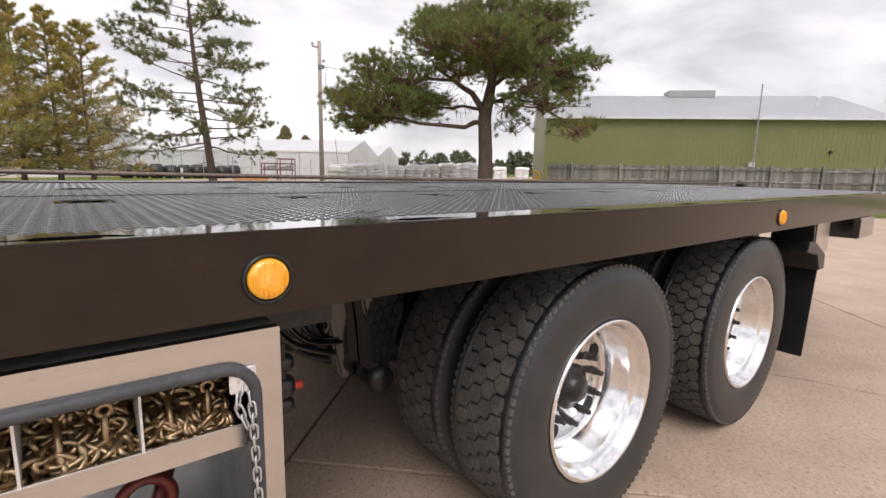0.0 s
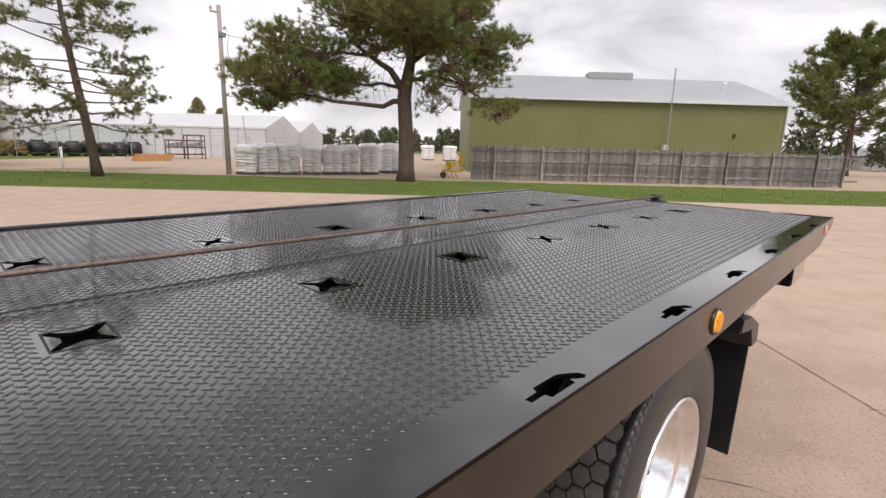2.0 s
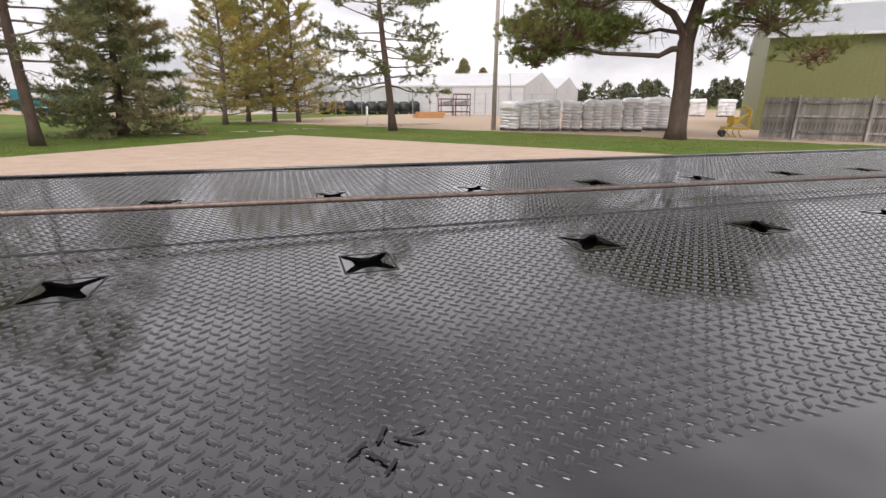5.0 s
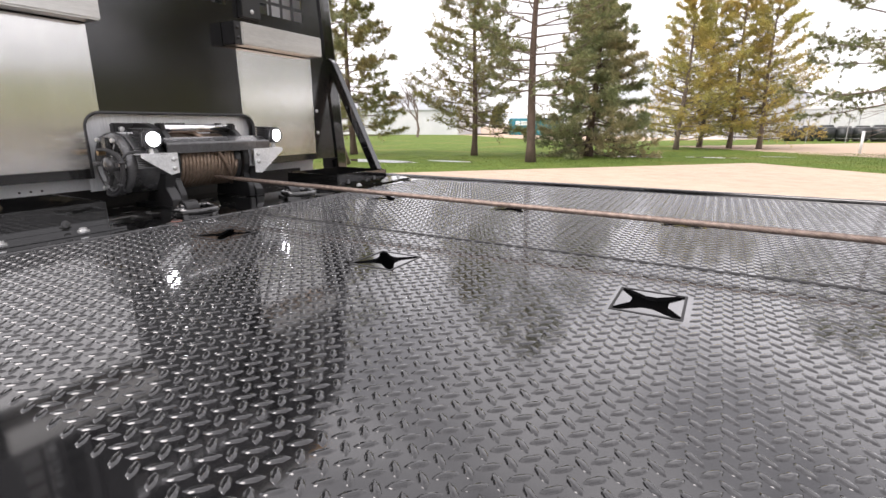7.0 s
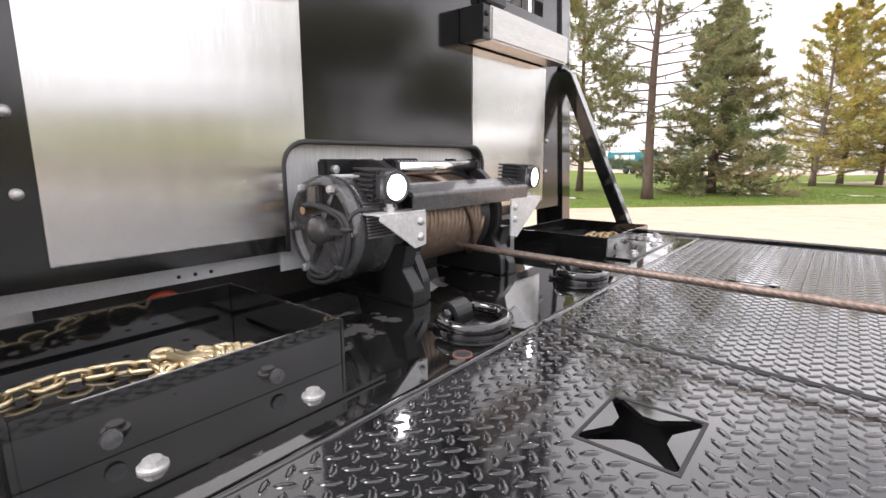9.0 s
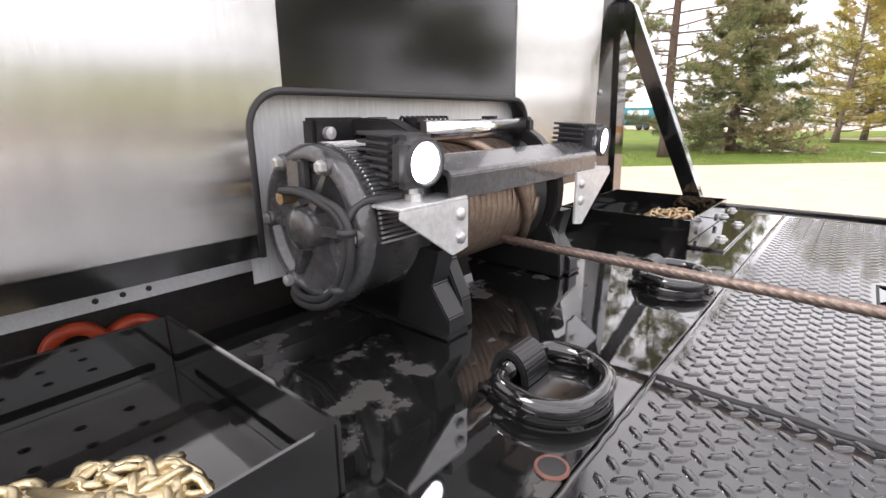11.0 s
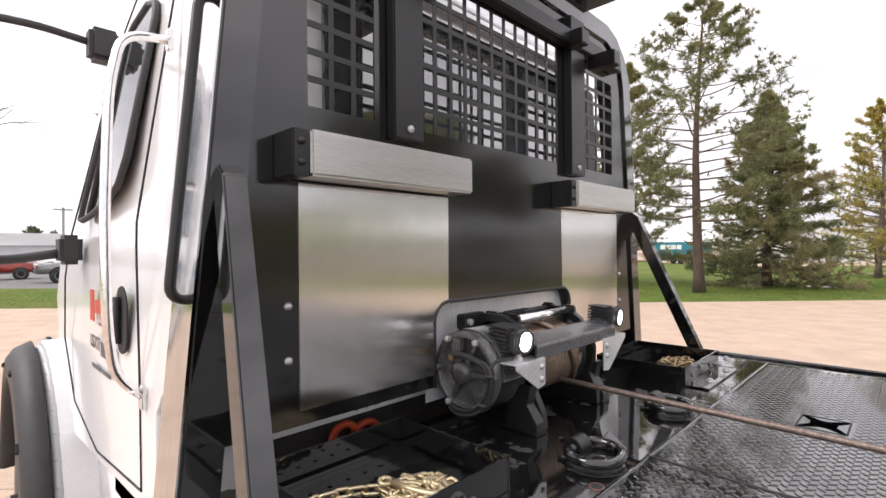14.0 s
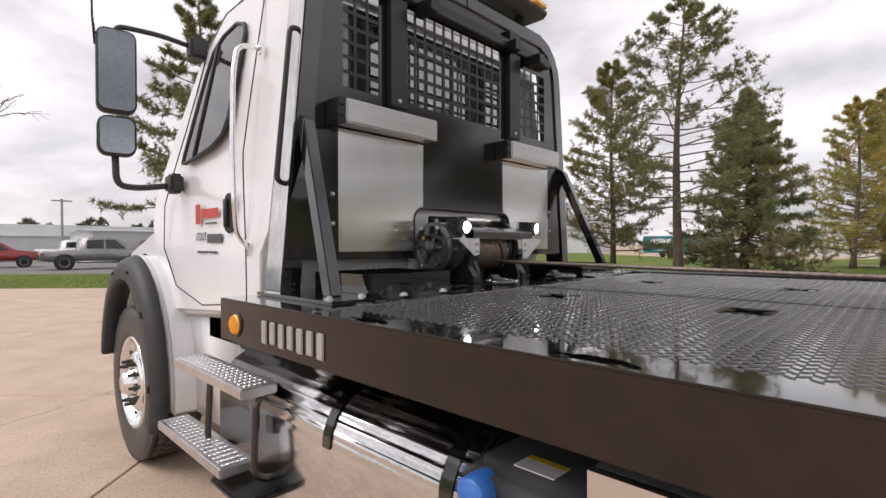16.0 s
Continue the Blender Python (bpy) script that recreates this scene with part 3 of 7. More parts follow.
part("edge_lip", tube(B(), [(X0, W - 0.004, H + 0.004), (X1, W - 0.004, H + 0.004)], 0.010, 8), M_GLOSS, truck, smooth=True)
for x in np.arange(X0 + 0.6, X1 - 0.4, 0.6096):
    part("cross_member", box(B(), x, x + 0.07, 0.08, W - 0.08, H - 0.11, H - 0.01, 0.003), M_WEAR, truck)
# sub frame
for y in (0.84, 1.66):
    part("frame_rail", box(B(), -7.6, X1 - 0.6, y, y + 0.09, 0.62, 0.90, 0.006), M_WEAR, truck, "black chassis rail")
for y in (0.86, 1.62):
    part("tilt_rail", box(B(), X0 + 0.2, X1 - 0.4, y, y + 0.11, 0.90, 1.00, 0.005), M_WEAR, truck)


def marker(x, z=1.036):
    mk = part("marker_lamp", lathe(B(), [(0.002, 0.0), (-0.012, 0.0), (-0.013, 0.020), (-0.010, 0.033), (-0.004, 0.036), (0.002, 0.036)], (x, 0, z), 28), M_AMBER, truck,
              "round amber side marker lamp", smooth=True)
    part("grommet", lathe(B(), [(0.001, 0.036), (-0.004, 0.0375), (-0.007, 0.041), (-0.004, 0.044), (0.001, 0.045)], (x, 0, z), 28), M_SATIN, mk, smooth=True)
    tb = B()
    for k in range(-3, 4):
        h = math.sqrt(max(0.0, 0.030 ** 2 - (k * 0.009) ** 2))
        box(tb, x + k * 0.009 - 0.0012, x + k * 0.009 + 0.0012, -0.0155, -0.010, z - h, z + h)
    part("lens_rib", tb, M_AMBER, mk)


for x in (-5.026, -2.225, 0.213):
    marker(x)

# raised silver name plate on the rail, as plain blocks
for i in range(7):
    x = -4.828 + i * 0.0545
    part("letter_block", box(B(), x, x + 0.034, -0.006, 0.001, 0.998 + 0.004 * (i % 2), 1.072, 0.003), M_GREYVINYL, truck, "raised silver-grey letter shape")
# rear corner reflective tape
for x, mt in ((2.62, M_RED), (2.70, M_LABEL), (2.78, M_RED)):
    part("reflective_tape", box(B(), x, x + 0.075, -0.002, 0.001, 1.045, 1.095), mt, truck)


# wheels
def tyre_mesh(width, drive):
    R, rim = 0.488, 0.268
    w = width / 2
    bm = B()
    prof = [(-w * 0.62, rim), (-w * 0.80, rim + 0.012), (-w * 0.93, rim + 0.034), (-w * 0.95, rim + 0.040), (-w * 0.98, rim + 0.070), (-w, rim + 0.105), (-w * 0.985, R - 0.065), (-w * 0.955, R - 0.034),
            (-w * 0.930, R - 0.030), (-w * 0.910, R - 0.014), (-w * 0.86, R - 0.004), (-w * 0.72, R - 0.001), (-w * 0.705, R - 0.014), (0, R - 0.013), (w * 0.705, R - 0.014), (w * 0.72, R - 0.001), (w * 0.86, R - 0.004),
            (w * 0.910, R - 0.014), (w * 0.930, R - 0.030), (w * 0.955, R - 0.034), (w * 0.985, R - 0.065), (w, rim + 0.105), (w * 0.98, rim + 0.070), (w * 0.95, rim + 0.040), (w * 0.93, rim + 0.034), (w * 0.80, rim + 0.012), (w * 0.62, rim)]
    return lathe(bm, prof, (0, 0, 0), 96)


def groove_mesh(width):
    """Added near-black shell that darkens the grooves between the tread blocks."""
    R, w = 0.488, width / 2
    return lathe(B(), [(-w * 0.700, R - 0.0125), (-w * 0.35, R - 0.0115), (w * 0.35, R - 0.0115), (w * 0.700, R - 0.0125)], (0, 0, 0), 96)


def tread_mesh(width):
    """Long hexagon tread blocks in four rows and notched shoulder ribs."""
    bm = B()
    R, w = 0.488, width / 2
    rows = 4
    n = 50
    pitch = 2 * math.pi / n
    rw = (w * 1.36) / rows
    rg = random.Random(2)

    def block(cy, ca, hw, ha, cut):
        pts = [(-hw * cut, -ha), (hw * cut, -ha), (hw, 0), (hw * cut, ha), (-hw * cut, ha), (-hw, 0)]
        lo, hi = [], []
        for py, pa in pts:
            a, y = ca + pa, cy + py
            rr = R - 0.003 * (abs(y) / w) ** 2
            lo.append(bm.verts.new((math.sin(a) * (R - 0.016), y, math.cos(a) * (R - 0.016))))
            a2, y2 = ca + pa * 0.86, cy + py * 0.86
            hi.append(bm.verts.new((math.sin(a2) * rr, y2, math.cos(a2) * rr)))
        bm.faces.new(hi)
        for i in range(6):
            j = (i + 1) % 6
            bm.faces.new((lo[i], lo[j], hi[j], hi[i]))
    for r in range(rows):
        cy = (r - (rows - 1) / 2) * rw
        for k in range(n):
            block(cy, (k + 0.5 * (r % 2) + rg.uniform(-0.02, 0.02)) * pitch, rw * 0.645, pitch * 0.475, 0.50)
    for s in (-1, 1):
        for k in range(n * 2):
            block(s * w * 0.875, k * pitch / 2, w * 0.045, pitch * 0.17, 0.9)
    bmesh.ops.recalc_face_normals(bm, faces=bm.faces)
    return bm


def shared(name, bm, mat, smooth=False):
    me = bpy.data.meshes.new(name)
    bm.to_mesh(me)
    bm.free()
    for p in me.polygons:
        p.use_smooth = smooth
    me.materials.append(mat)
    return me


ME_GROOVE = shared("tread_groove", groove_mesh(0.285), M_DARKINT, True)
ME_TYRE, ME_TREAD = shared("tyre", tyre_mesh(0.285, True), M_RUBBER, True), shared("tread", tread_mesh(0.285), M_TREAD)
# deep outer rim of a dual wheel: lip at y = -0.13, disc far inside
rb = lathe(B(), [(-0.128, 0.319), (-0.137, 0.317), (-0.139, 0.311), (-0.136, 0.304), (-0.126, 0.297), (-0.098, 0.290), (-0.092, 0.284), (-0.086, 0.268), (-0.078, 0.262), (-0.030, 0.258), (-0.024, 0.250), (0.014, 0.247), (0.024, 0.240),
                 (0.030, 0.228), (0.032, 0.200), (0.028, 0.165), (0.018, 0.150), (0.016, 0.0)], (0, 0, 0), 80)
for v in rb.verts:
    v.co.x, v.co.z = v.co.x * 0.92, v.co.z * 0.92
ME_RIM_REAR = shared("rim", rb, M_CHROME, True)
rb = lathe(B(), [(-0.128, 0.318), (-0.136, 0.312), (-0.136, 0.300), (-0.115, 0.288), (-0.085, 0.272), (-0.075, 0.245), (-0.095, 0.220), (-0.120, 0.195), (-0.132, 0.165),
                 (-0.132, 0.125), (-0.122, 0.115), (-0.120, 0.0)], (0, 0, 0), 64)
for v in rb.verts:
    v.co.x, v.co.z = v.co.x * 0.92, v.co.z * 0.92
ME_RIM_FRONT = shared("rim", rb, M_CHROME, True)
hb = lathe(B(), [(0.030, 0.088), (0.006, 0.086), (-0.002, 0.072), (-0.004, 0.056), (-0.026, 0.050), (-0.034, 0.040), (-0.036, 0.0)], (0, 0, 0), 32)
ME_HUB_REAR = shared("hub", hb, M_SATIN, True)
hb = lathe(B(), [(-0.110, 0.092), (-0.150, 0.088), (-0.158, 0.070), (-0.185, 0.064), (-0.190, 0.055), (-0.192, 0.0)], (0, 0, 0), 32)
ME_HUB_FRONT = shared("hub", hb, M_CHROME, True)
nb = B()
rod(nb, (0, 0, 0), (0, -0.030, 0), 0.0155, 6)
rod(nb, (0, -0.030, 0), (0, -0.055, 0), 0.010, 10)
ME_NUT = shared("lug_nut", nb, M_WEAR)
hb = B()
rod(hb, (0, 0.004, 0), (0, -0.002, 0), 0.031, 20)
ME_HANDHOLE = shared("hand_hole", hb, M_DARKINT)


def child(me, parent, m, name):
    ob = new(name, me)
    ob.parent = parent
    ob.matrix_basis = m
    return ob


def wheel(x, y, z, rim_me, hub_me, disc_y, flip=False, turn=0.0):
    """One wheel at its tyre's middle; flip: faces the far side."""
    w = new("wheel")
    w.parent = truck
    w.matrix_basis = Matrix.Translation(Vector((x, y, z)) - truck.location) @ pose(0, 0, 0, 0, turn, 180 if flip else 0)
    child(ME_TYRE, w, Matrix(), "tyre")
    child(ME_TREAD, w, Matrix(), "tread")
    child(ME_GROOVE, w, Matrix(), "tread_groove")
    if rim_me:
        child(rim_me, w, Matrix(), "rim")
        child(hub_me, w, Matrix(), "hub")
        for k in range(10):
            a = math.radians(36 * k + 10)
            child(ME_NUT, w, Matrix.Translation((math.sin(a) * 0.132, disc_y, math.cos(a) * 0.132)), "lug_nut")
        for k in range(5):
            a = math.radians(72 * k + 28)
            child(ME_HANDHOLE, w, Matrix.Translation((math.sin(a) * 0.184, disc_y + (0.008 if disc_y > 0 else 0.013), math.cos(a) * 0.184)), "hand_hole")
    return w


AX1, AX2, AXF = -1.052, 0.222, -6.92
for ax in (AX1, AX2):
    wheel(ax, 0.205, 0.438, ME_RIM_REAR, ME_HUB_REAR, 0.022, turn=ax * 40)
    wheel(ax, 0.545, 0.438, None, None, 0, turn=ax * 70)
    wheel(ax, mirror_y(0.205), 0.438, ME_RIM_REAR, ME_HUB_REAR, 0.022, True)
    wheel(ax, mirror_y(0.545), 0.438, None, None, 0)
    part("axle", lathe(B(), [(0.70, 0.0), (0.70, 0.07), (1.05, 0.07), (1.12, 0.20), (1.47, 0.20), (1.54, 0.07), (1.89, 0.07), (1.89, 0.0)], (ax, 0, 0.438), 24), M_WEAR, truck, "dark rear axle", True)
for yy, fl in ((0.26, False), (mirror_y(0.26), True)):
    wheel(AXF, yy, 0.438, ME_RIM_FRONT, ME_HUB_FRONT, -0.125, fl, 12)

# suspension: air bags, brake chambers, hoses, walking beams
for ax in (AX1, AX2):
    for y in (0.80, 1.72):
        part("leaf_spring", box(B(), ax - 0.5, ax + 0.5, y - 0.04, y + 0.04, 0.56, 0.64, 0.01), M_WEAR, truck)
        part("brake_chamber", lathe(B(), [(-0.09, 0), (-0.09, 0.06), (-0.05, 0.085), (0.05, 0.085), (0.09, 0.06), (0.09, 0)], (ax - 0.34, y - 0.02, 0.50), 20, "x"), M_SATIN, truck, smooth=True)
for i, (x, y) in enumerate(((-1.95, 0.62), (-2.05, 0.70), (-1.72, 0.80))):
    pts = [(x, y, 0.93), (x + 0.05, y + 0.02, 0.7), (x + 0.2, y + 0.05, 0.52 + 0.03 * i), (x + 0.5, y + 0.08, 0.50)]
    part("air_hose", tube(B(), rounded(pts, 0.2), 0.012, 8), M_RUBBER, truck, smooth=True)
part("hanger_bracket", prism(B(), [(-1.88, 0.95), (-1.66, 0.95), (-1.60, 0.72), (-1.68, 0.52), (-1.80, 0.52), (-1.84, 0.70)], "y", 0.60, 0.66, 0.008), M_GLOSS, truck)
part("valve_block", box(B(), -2.185, -2.140, 0.16, 0.23, 0.72, 0.86, 0.012), M_SATIN, truck, "black air valve with red knob")
for z, r in ((0.70, 0.020), (0.745, 0.030), (0.80, 0.024)):
    part("valve_fitting", lathe(B(), [(-0.03, 0.0), (-0.03, r * 0.8), (-0.012, r), (0.012, r), (0.03, r * 0.7), (0.03, 0.0)], (-2.150, 0.19, z), 14, "x"), M_SATIN, truck, smooth=True)
part("valve_knob", lathe(B(), [(-0.012, 0), (-0.012, 0.008), (0.012, 0.010), (0.012, 0)], (-2.112, 0.185, 0.742), 14, "x"), M_RED, truck, smooth=True)
# mud flap, its arm, rear lamp boxes
for s in (0, 1):
    yy = (lambda a: a) if not s else mirror_y
    part("mud_flap", prism(B(), [(1.20, 0.70), (1.215, 0.70), (1.135, 0.10), (1.12, 0.10)], "y", yy(0.07), yy(0.70), 0.003), M_SATIN, truck, "hanging black rubber mud flap")
    part("flap_arm", prism(B(), [(0.90, 0.86), (1.05, 0.84), (1.24, 0.76), (1.26, 0.66), (1.15, 0.66), (1.08, 0.76), (0.88, 0.80)], "y", yy(0.05), yy(0.74), 0.006), M_SATIN, truck)
    part("lamp_box", box(B(), 1.36, 1.66, yy(0.14) if not s else yy(0.40), yy(0.40) if not s else yy(0.14), 0.72, 0.94, 0.012), M_STAIN, truck, "stainless lamp box under the deck")
    part("tail_lamp_bar", box(B(), 1.95, 2.35, yy(0.04) if not s else yy(0.30), yy(0.30) if not s else yy(0.04), 0.80, 0.95, 0.008), M_GLOSS, truck)
    part("tail_lamp", box(B(), 2.352, 2.362, yy(0.06) if not s else yy(0.28), yy(0.28) if not s else yy(0.06), 0.83, 0.93, 0.004), M_RED, truck)
# scuffs on the tread plate
for i, (dx, dy, L, a) in enumerate(((0, 0, 0.05, 40), (0.03, -0.03, 0.05, -50), (0.05, 0.03, 0.045, 60), (0.09, 0.0, 0.05, -35), (0.12, 0.02, 0.03, 15), (0.05, -0.06, 0.04, 50))):
    part("scuff_mark", box(B(), -L * 0.3, L * 0.3, -0.0022, 0.0022, 0, 0.0006, m=Matrix.Translation((-1.945 + dx * 0.6, 0.222 + dy * 0.6, H + 0.0031)) @ pose(0, 0, 0, 0, 0, a)), M_DARKINT, truck)
# dark under-deck clutter: tanks, cross tubes and brackets
for i, (x, y, z, r, L) in enumerate(((-1.70, 0.95, 0.70, 0.12, 0.5), (-1.55, 1.55, 0.66, 0.12, 0.6), (-3.1, 1.1, 0.62, 0.16, 0.9))):
    part("air_tank", lathe(B(), [(0, 0), (0.02, r * 0.7), (0.06, r), (L - 0.06, r), (L - 0.02, r * 0.7), (L, 0)], (x, y, z), 20, "x"), M_SATIN, truck, smooth=True)
for x in (-1.78, -0.42, 0.88):
    part("frame_cross_tube", box(B(), x - 0.05, x + 0.05, 0.70, 1.89, 0.66, 0.80, 0.01), M_WEAR, truck)
# valve cluster and dryer canisters hanging behind the tool box
for x, y, z, r, L in ((-2.05, 0.62, 0.68, 0.040, 0.16), (-1.94, 0.66, 0.64, 0.042, 0.18), (-1.86, 0.74, 0.66, 0.05, 0.18)):
    part("dryer_canister", lathe(B(), [(0, 0), (0.0, r * 0.7), (0.015, r), (L * 0.6, r), (L * 0.62, r * 1.12), (L * 0.70, r * 1.12), (L * 0.72, r * 0.9), (L, r * 0.7), (L, 0)], (x, y, z), 20, "z"), M_GLOSS, truck, smooth=True)
part("valve_plate", box(B(), -2.16, -1.92, 0.40, 0.72, 0.80, 0.86, 0.006), M_WEAR, truck)
for k in range(4):
    pts = [(-2.10 + 0.05 * k, 0.46 + 0.05 * k, 0.86), (-2.02 + 0.06 * k, 0.52 + 0.04 * k, 0.72 - 0.03 * k), (-1.80 + 0.05 * k, 0.62, 0.60 + 0.04 * k), (-1.58, 0.72, 0.62 + 0.03 * k)]
    part("air_hose", tube(B(), rounded(pts, 0.1), 0.010, 8), M_GLOSS, truck, smooth=True)
part("spring_hanger", prism(B(), [(-1.78, 0.92), (-1.60, 0.92), (-1.60, 0.74), (-1.66, 0.55), (-1.73, 0.53), (-1.745, 0.72)], "y", 0.52, 0.60, 0.008), M_GLOSS, truck, "glossy black spring hanger")
part("spring_eye", lathe(B(), [(-0.06, 0.0), (-0.06, 0.045), (0.06, 0.045), (0.06, 0)], (-1.70, 0.56, 0.53), 20), M_SATIN, truck, smooth=True)

# ---- headboard (cab guard) ----
HX = -5.09
head = new("headboard")
head.parent = truck
ORIGIN[head.name] = truck.location.copy()
tagged(head, "tall black steel cab guard with mesh windows and stainless panels")


def hx(name, bm, mat, label="", smooth=False):
    return part(name, bm, mat, head, label, smooth)


def sheet_x(polys_outer, holes, x0, x1):
    """Plate facing along the truck, with openings; points are (y, z)."""
    bm = sheet_with_holes(B(), polys_outer, holes, 0.0, x1 - x0)
    for v in bm.verts:
        v.co = Vector((x0 + v.co.z, v.co.x, v.co.y))
    bmesh.ops.recalc_face_normals(bm, faces=bm.faces)
    return bm


def rect(y0, y1, z0, z1):
    return [(y0, z0), (y1, z0), (y1, z1), (y0, z1)]


WINS = ((0.492, 0.690, 1.998, 2.46), (0.850, 1.600, 1.998, 2.46), (1.790, 2.090, 1.998, 2.42))
notch = [(0.903, 1.245)] + [(0.903, 1.42)] + [(p[0], p[1]) for p in arc(0.963, 1.436, 0.060, 180, 90, 6)] + [(p[0], p[1]) for p in arc(1.627, 1.436, 0.060, 90, 0, 6)] + [(1.687, 1.245)]
lean = lambda z: 0.195 + (z - 1.13) * 0.095
outer = [(lean(1.25) + 0.05, 1.25)] + notch + [(W - lean(1.25) - 0.05, 1.25), (W - lean(2.40) - 0.05, 2.40), (2.05, 2.66), (W - 2.05, 2.66), (lean(2.40) + 0.05, 2.40)]
hx("back_sheet", sheet_x(outer, [rect(*w) for w in WINS], HX - 0.006, HX), M_GUARD, "glossy black sheet with three window openings")
# side posts, leaning in and bending over into the top bar
post = [(lean(1.12), 1.125), (lean(2.42), 2.42)] + [(lean(2.42) + 0.015, 2.50), (lean(2.42) + 0.06, 2.585), (lean(2.42) + 0.14, 2.655), (lean(2.42) + 0.24, 2.69), (W / 2, 2.70)]
inner = [(W / 2, 2.61), (lean(2.42) + 0.25, 2.60), (lean(2.42) + 0.16, 2.565), (lean(2.42) + 0.105, 2.50), (lean(2.42) + 0.085, 2.42), (lean(1.12) + 0.085, 1.125)]
hx("side_post", prism(B(), post + inner, "x", HX - 0.12, HX + 0.012, 0.006), M_GLOSS, "leaning black tube post")
hx("side_post", prism(B(), [(mirror_y(a), z) for a, z in post + inner], "x", HX - 0.12, HX + 0.012, 0.006), M_GLOSS, "leaning black tube post")
for s in (1, -1):
    yy = (lambda a: a) if s > 0 else mirror_y
    hx("post_trim", prism(B(), [(yy(lean(z) - e), z) for z, e in ((1.135, 0.004), (2.40, 0.004), (2.40, 0.0006), (1.135, 0.0006))], "x", -5.206, -5.082), M_POLISH, "polished stainless trim on the post")
# upright flats beside the middle window
for y0, y1 in ((0.730, 0.838), (1.655, 1.770)):
    hx("upright_flat", box(B(), HX, HX + 0.035, y0, y1, 1.955, 2.60, 0.004), M_SATIN, "flat black upright")
    part("bolt", lathe(B(), [(0.0, 0.010), (0.006, 0.010), (0.009, 0.005), (0.009, 0)], (HX + 0.035, (y0 + y1) / 2, 1.985), 12, "x"), M_ZINC, head, smooth=True)
    part("tube_socket", box(B(), HX + 0.02, HX + 0.10, y0 - 0.03, y0 + 0.03, 2.46, 2.52, 0.004), M_SATIN, head)
    part("tube_socket", box(B(), HX + 0.02, HX + 0.14, y1 + 0.05, y1 + 0.11, 2.42, 2.48, 0.004), M_SATIN, head)
hx("top_brace", box(B(), HX + 0.0, HX + 0.05, 0.50, W - 0.50, 2.47, 2.53, 0.005), M_SATIN)
# punched mesh: bars in each window
for y0, y1, z0, z1 in WINS:
    ncol, nrow = max(3, round((y1 - y0) / 0.067)), 7
    wb = B()
    for i in range(1, ncol):
        y = y0 + (y1 - y0) * i / ncol
        box(wb, HX - 0.005, HX - 0.001, y - 0.0075, y + 0.0075, z0, z1)
    for j in range(1, nrow):
        z = z0 + (z1 - z0) * j / nrow
        box(wb, HX - 0.0055, HX - 0.0005, y0, y1, z - 0.0075, z + 0.0075)
    hx("window_grille", wb, M_SATIN, "punched square-hole black grille")
# stainless panels, with the corner cut round the winch
pan = [(0.464, 1.283), (0.898, 1.283), (0.898, 1.42)] + arc(0.963, 1.436, 0.066, 180, 90, 6) + [(0.966, 1.812), (0.464, 1.812)]
hx("stainless_panel", prism(B(), pan, "x", HX + 0.0005, HX + 0.003), M_BRUSHED, "brushed stainless steel panel")
hx("stainless_panel", prism(B(), [(mirror_y(a), z) for a, z in pan], "x", HX + 0.0005, HX + 0.003), M_BRUSHED, "brushed stainless steel panel")
# bright guard sheet behind the winch
gp = [(0.905, 1.19), (0.905, 1.42)] + arc(0.963, 1.436, 0.056, 180, 90, 6) + arc(1.627, 1.436, 0.056, 90, 0, 6) + [(1.685, 1.19)]
hx("winch_guard", prism(B(), gp, "x", HX - 0.042, HX - 0.038), M_GREYPAN, "polished grey sheet behind the winch")
ed = [(HX + 0.001, a, z) for a, z in notch]
hx("edge_trim", tube(B(), ed, 0.006, 8), M_PLASTIC, "black rubber edge trim", True)
# stainless lamp channels over the panels
for s in (0, 1):
    yy = (lambda a: a) if not s else (lambda a: a + 1.151)
    ch = hx("lamp_channel", box(B(), HX + 0.004, -4.998, yy(0.447), yy(0.981), 1.818, 1.920, 0.006), M_CHANNEL, "brushed stainless box channel")
    part("end_bracket", box(B(), HX, -5.002, yy(0.405), yy(0.445), 1.815, 1.917, 0.003), M_SATIN, ch)
    for z in (1.845, 1.89):
        part("bolt", lathe(B(), [(0.0, 0.008), (0.005, 0.008), (0.008, 0.004), (0.008, 0)], (-5.002, yy(0.425), z), 12, "x"), M_SATIN, ch, smooth=True)
for z in (1.528, 1.403):
    for y in (0.437, mirror_y(0.437)):
        part("bolt", lathe(B(), [(0.0, 0.0095), (0.003, 0.0095), (0.004, 0.007), (0.008, 0.006), (0.009, 0.0035), (0.009, 0)], (HX, y, z), 16, "x"), M_ZINC, head, smooth=True)
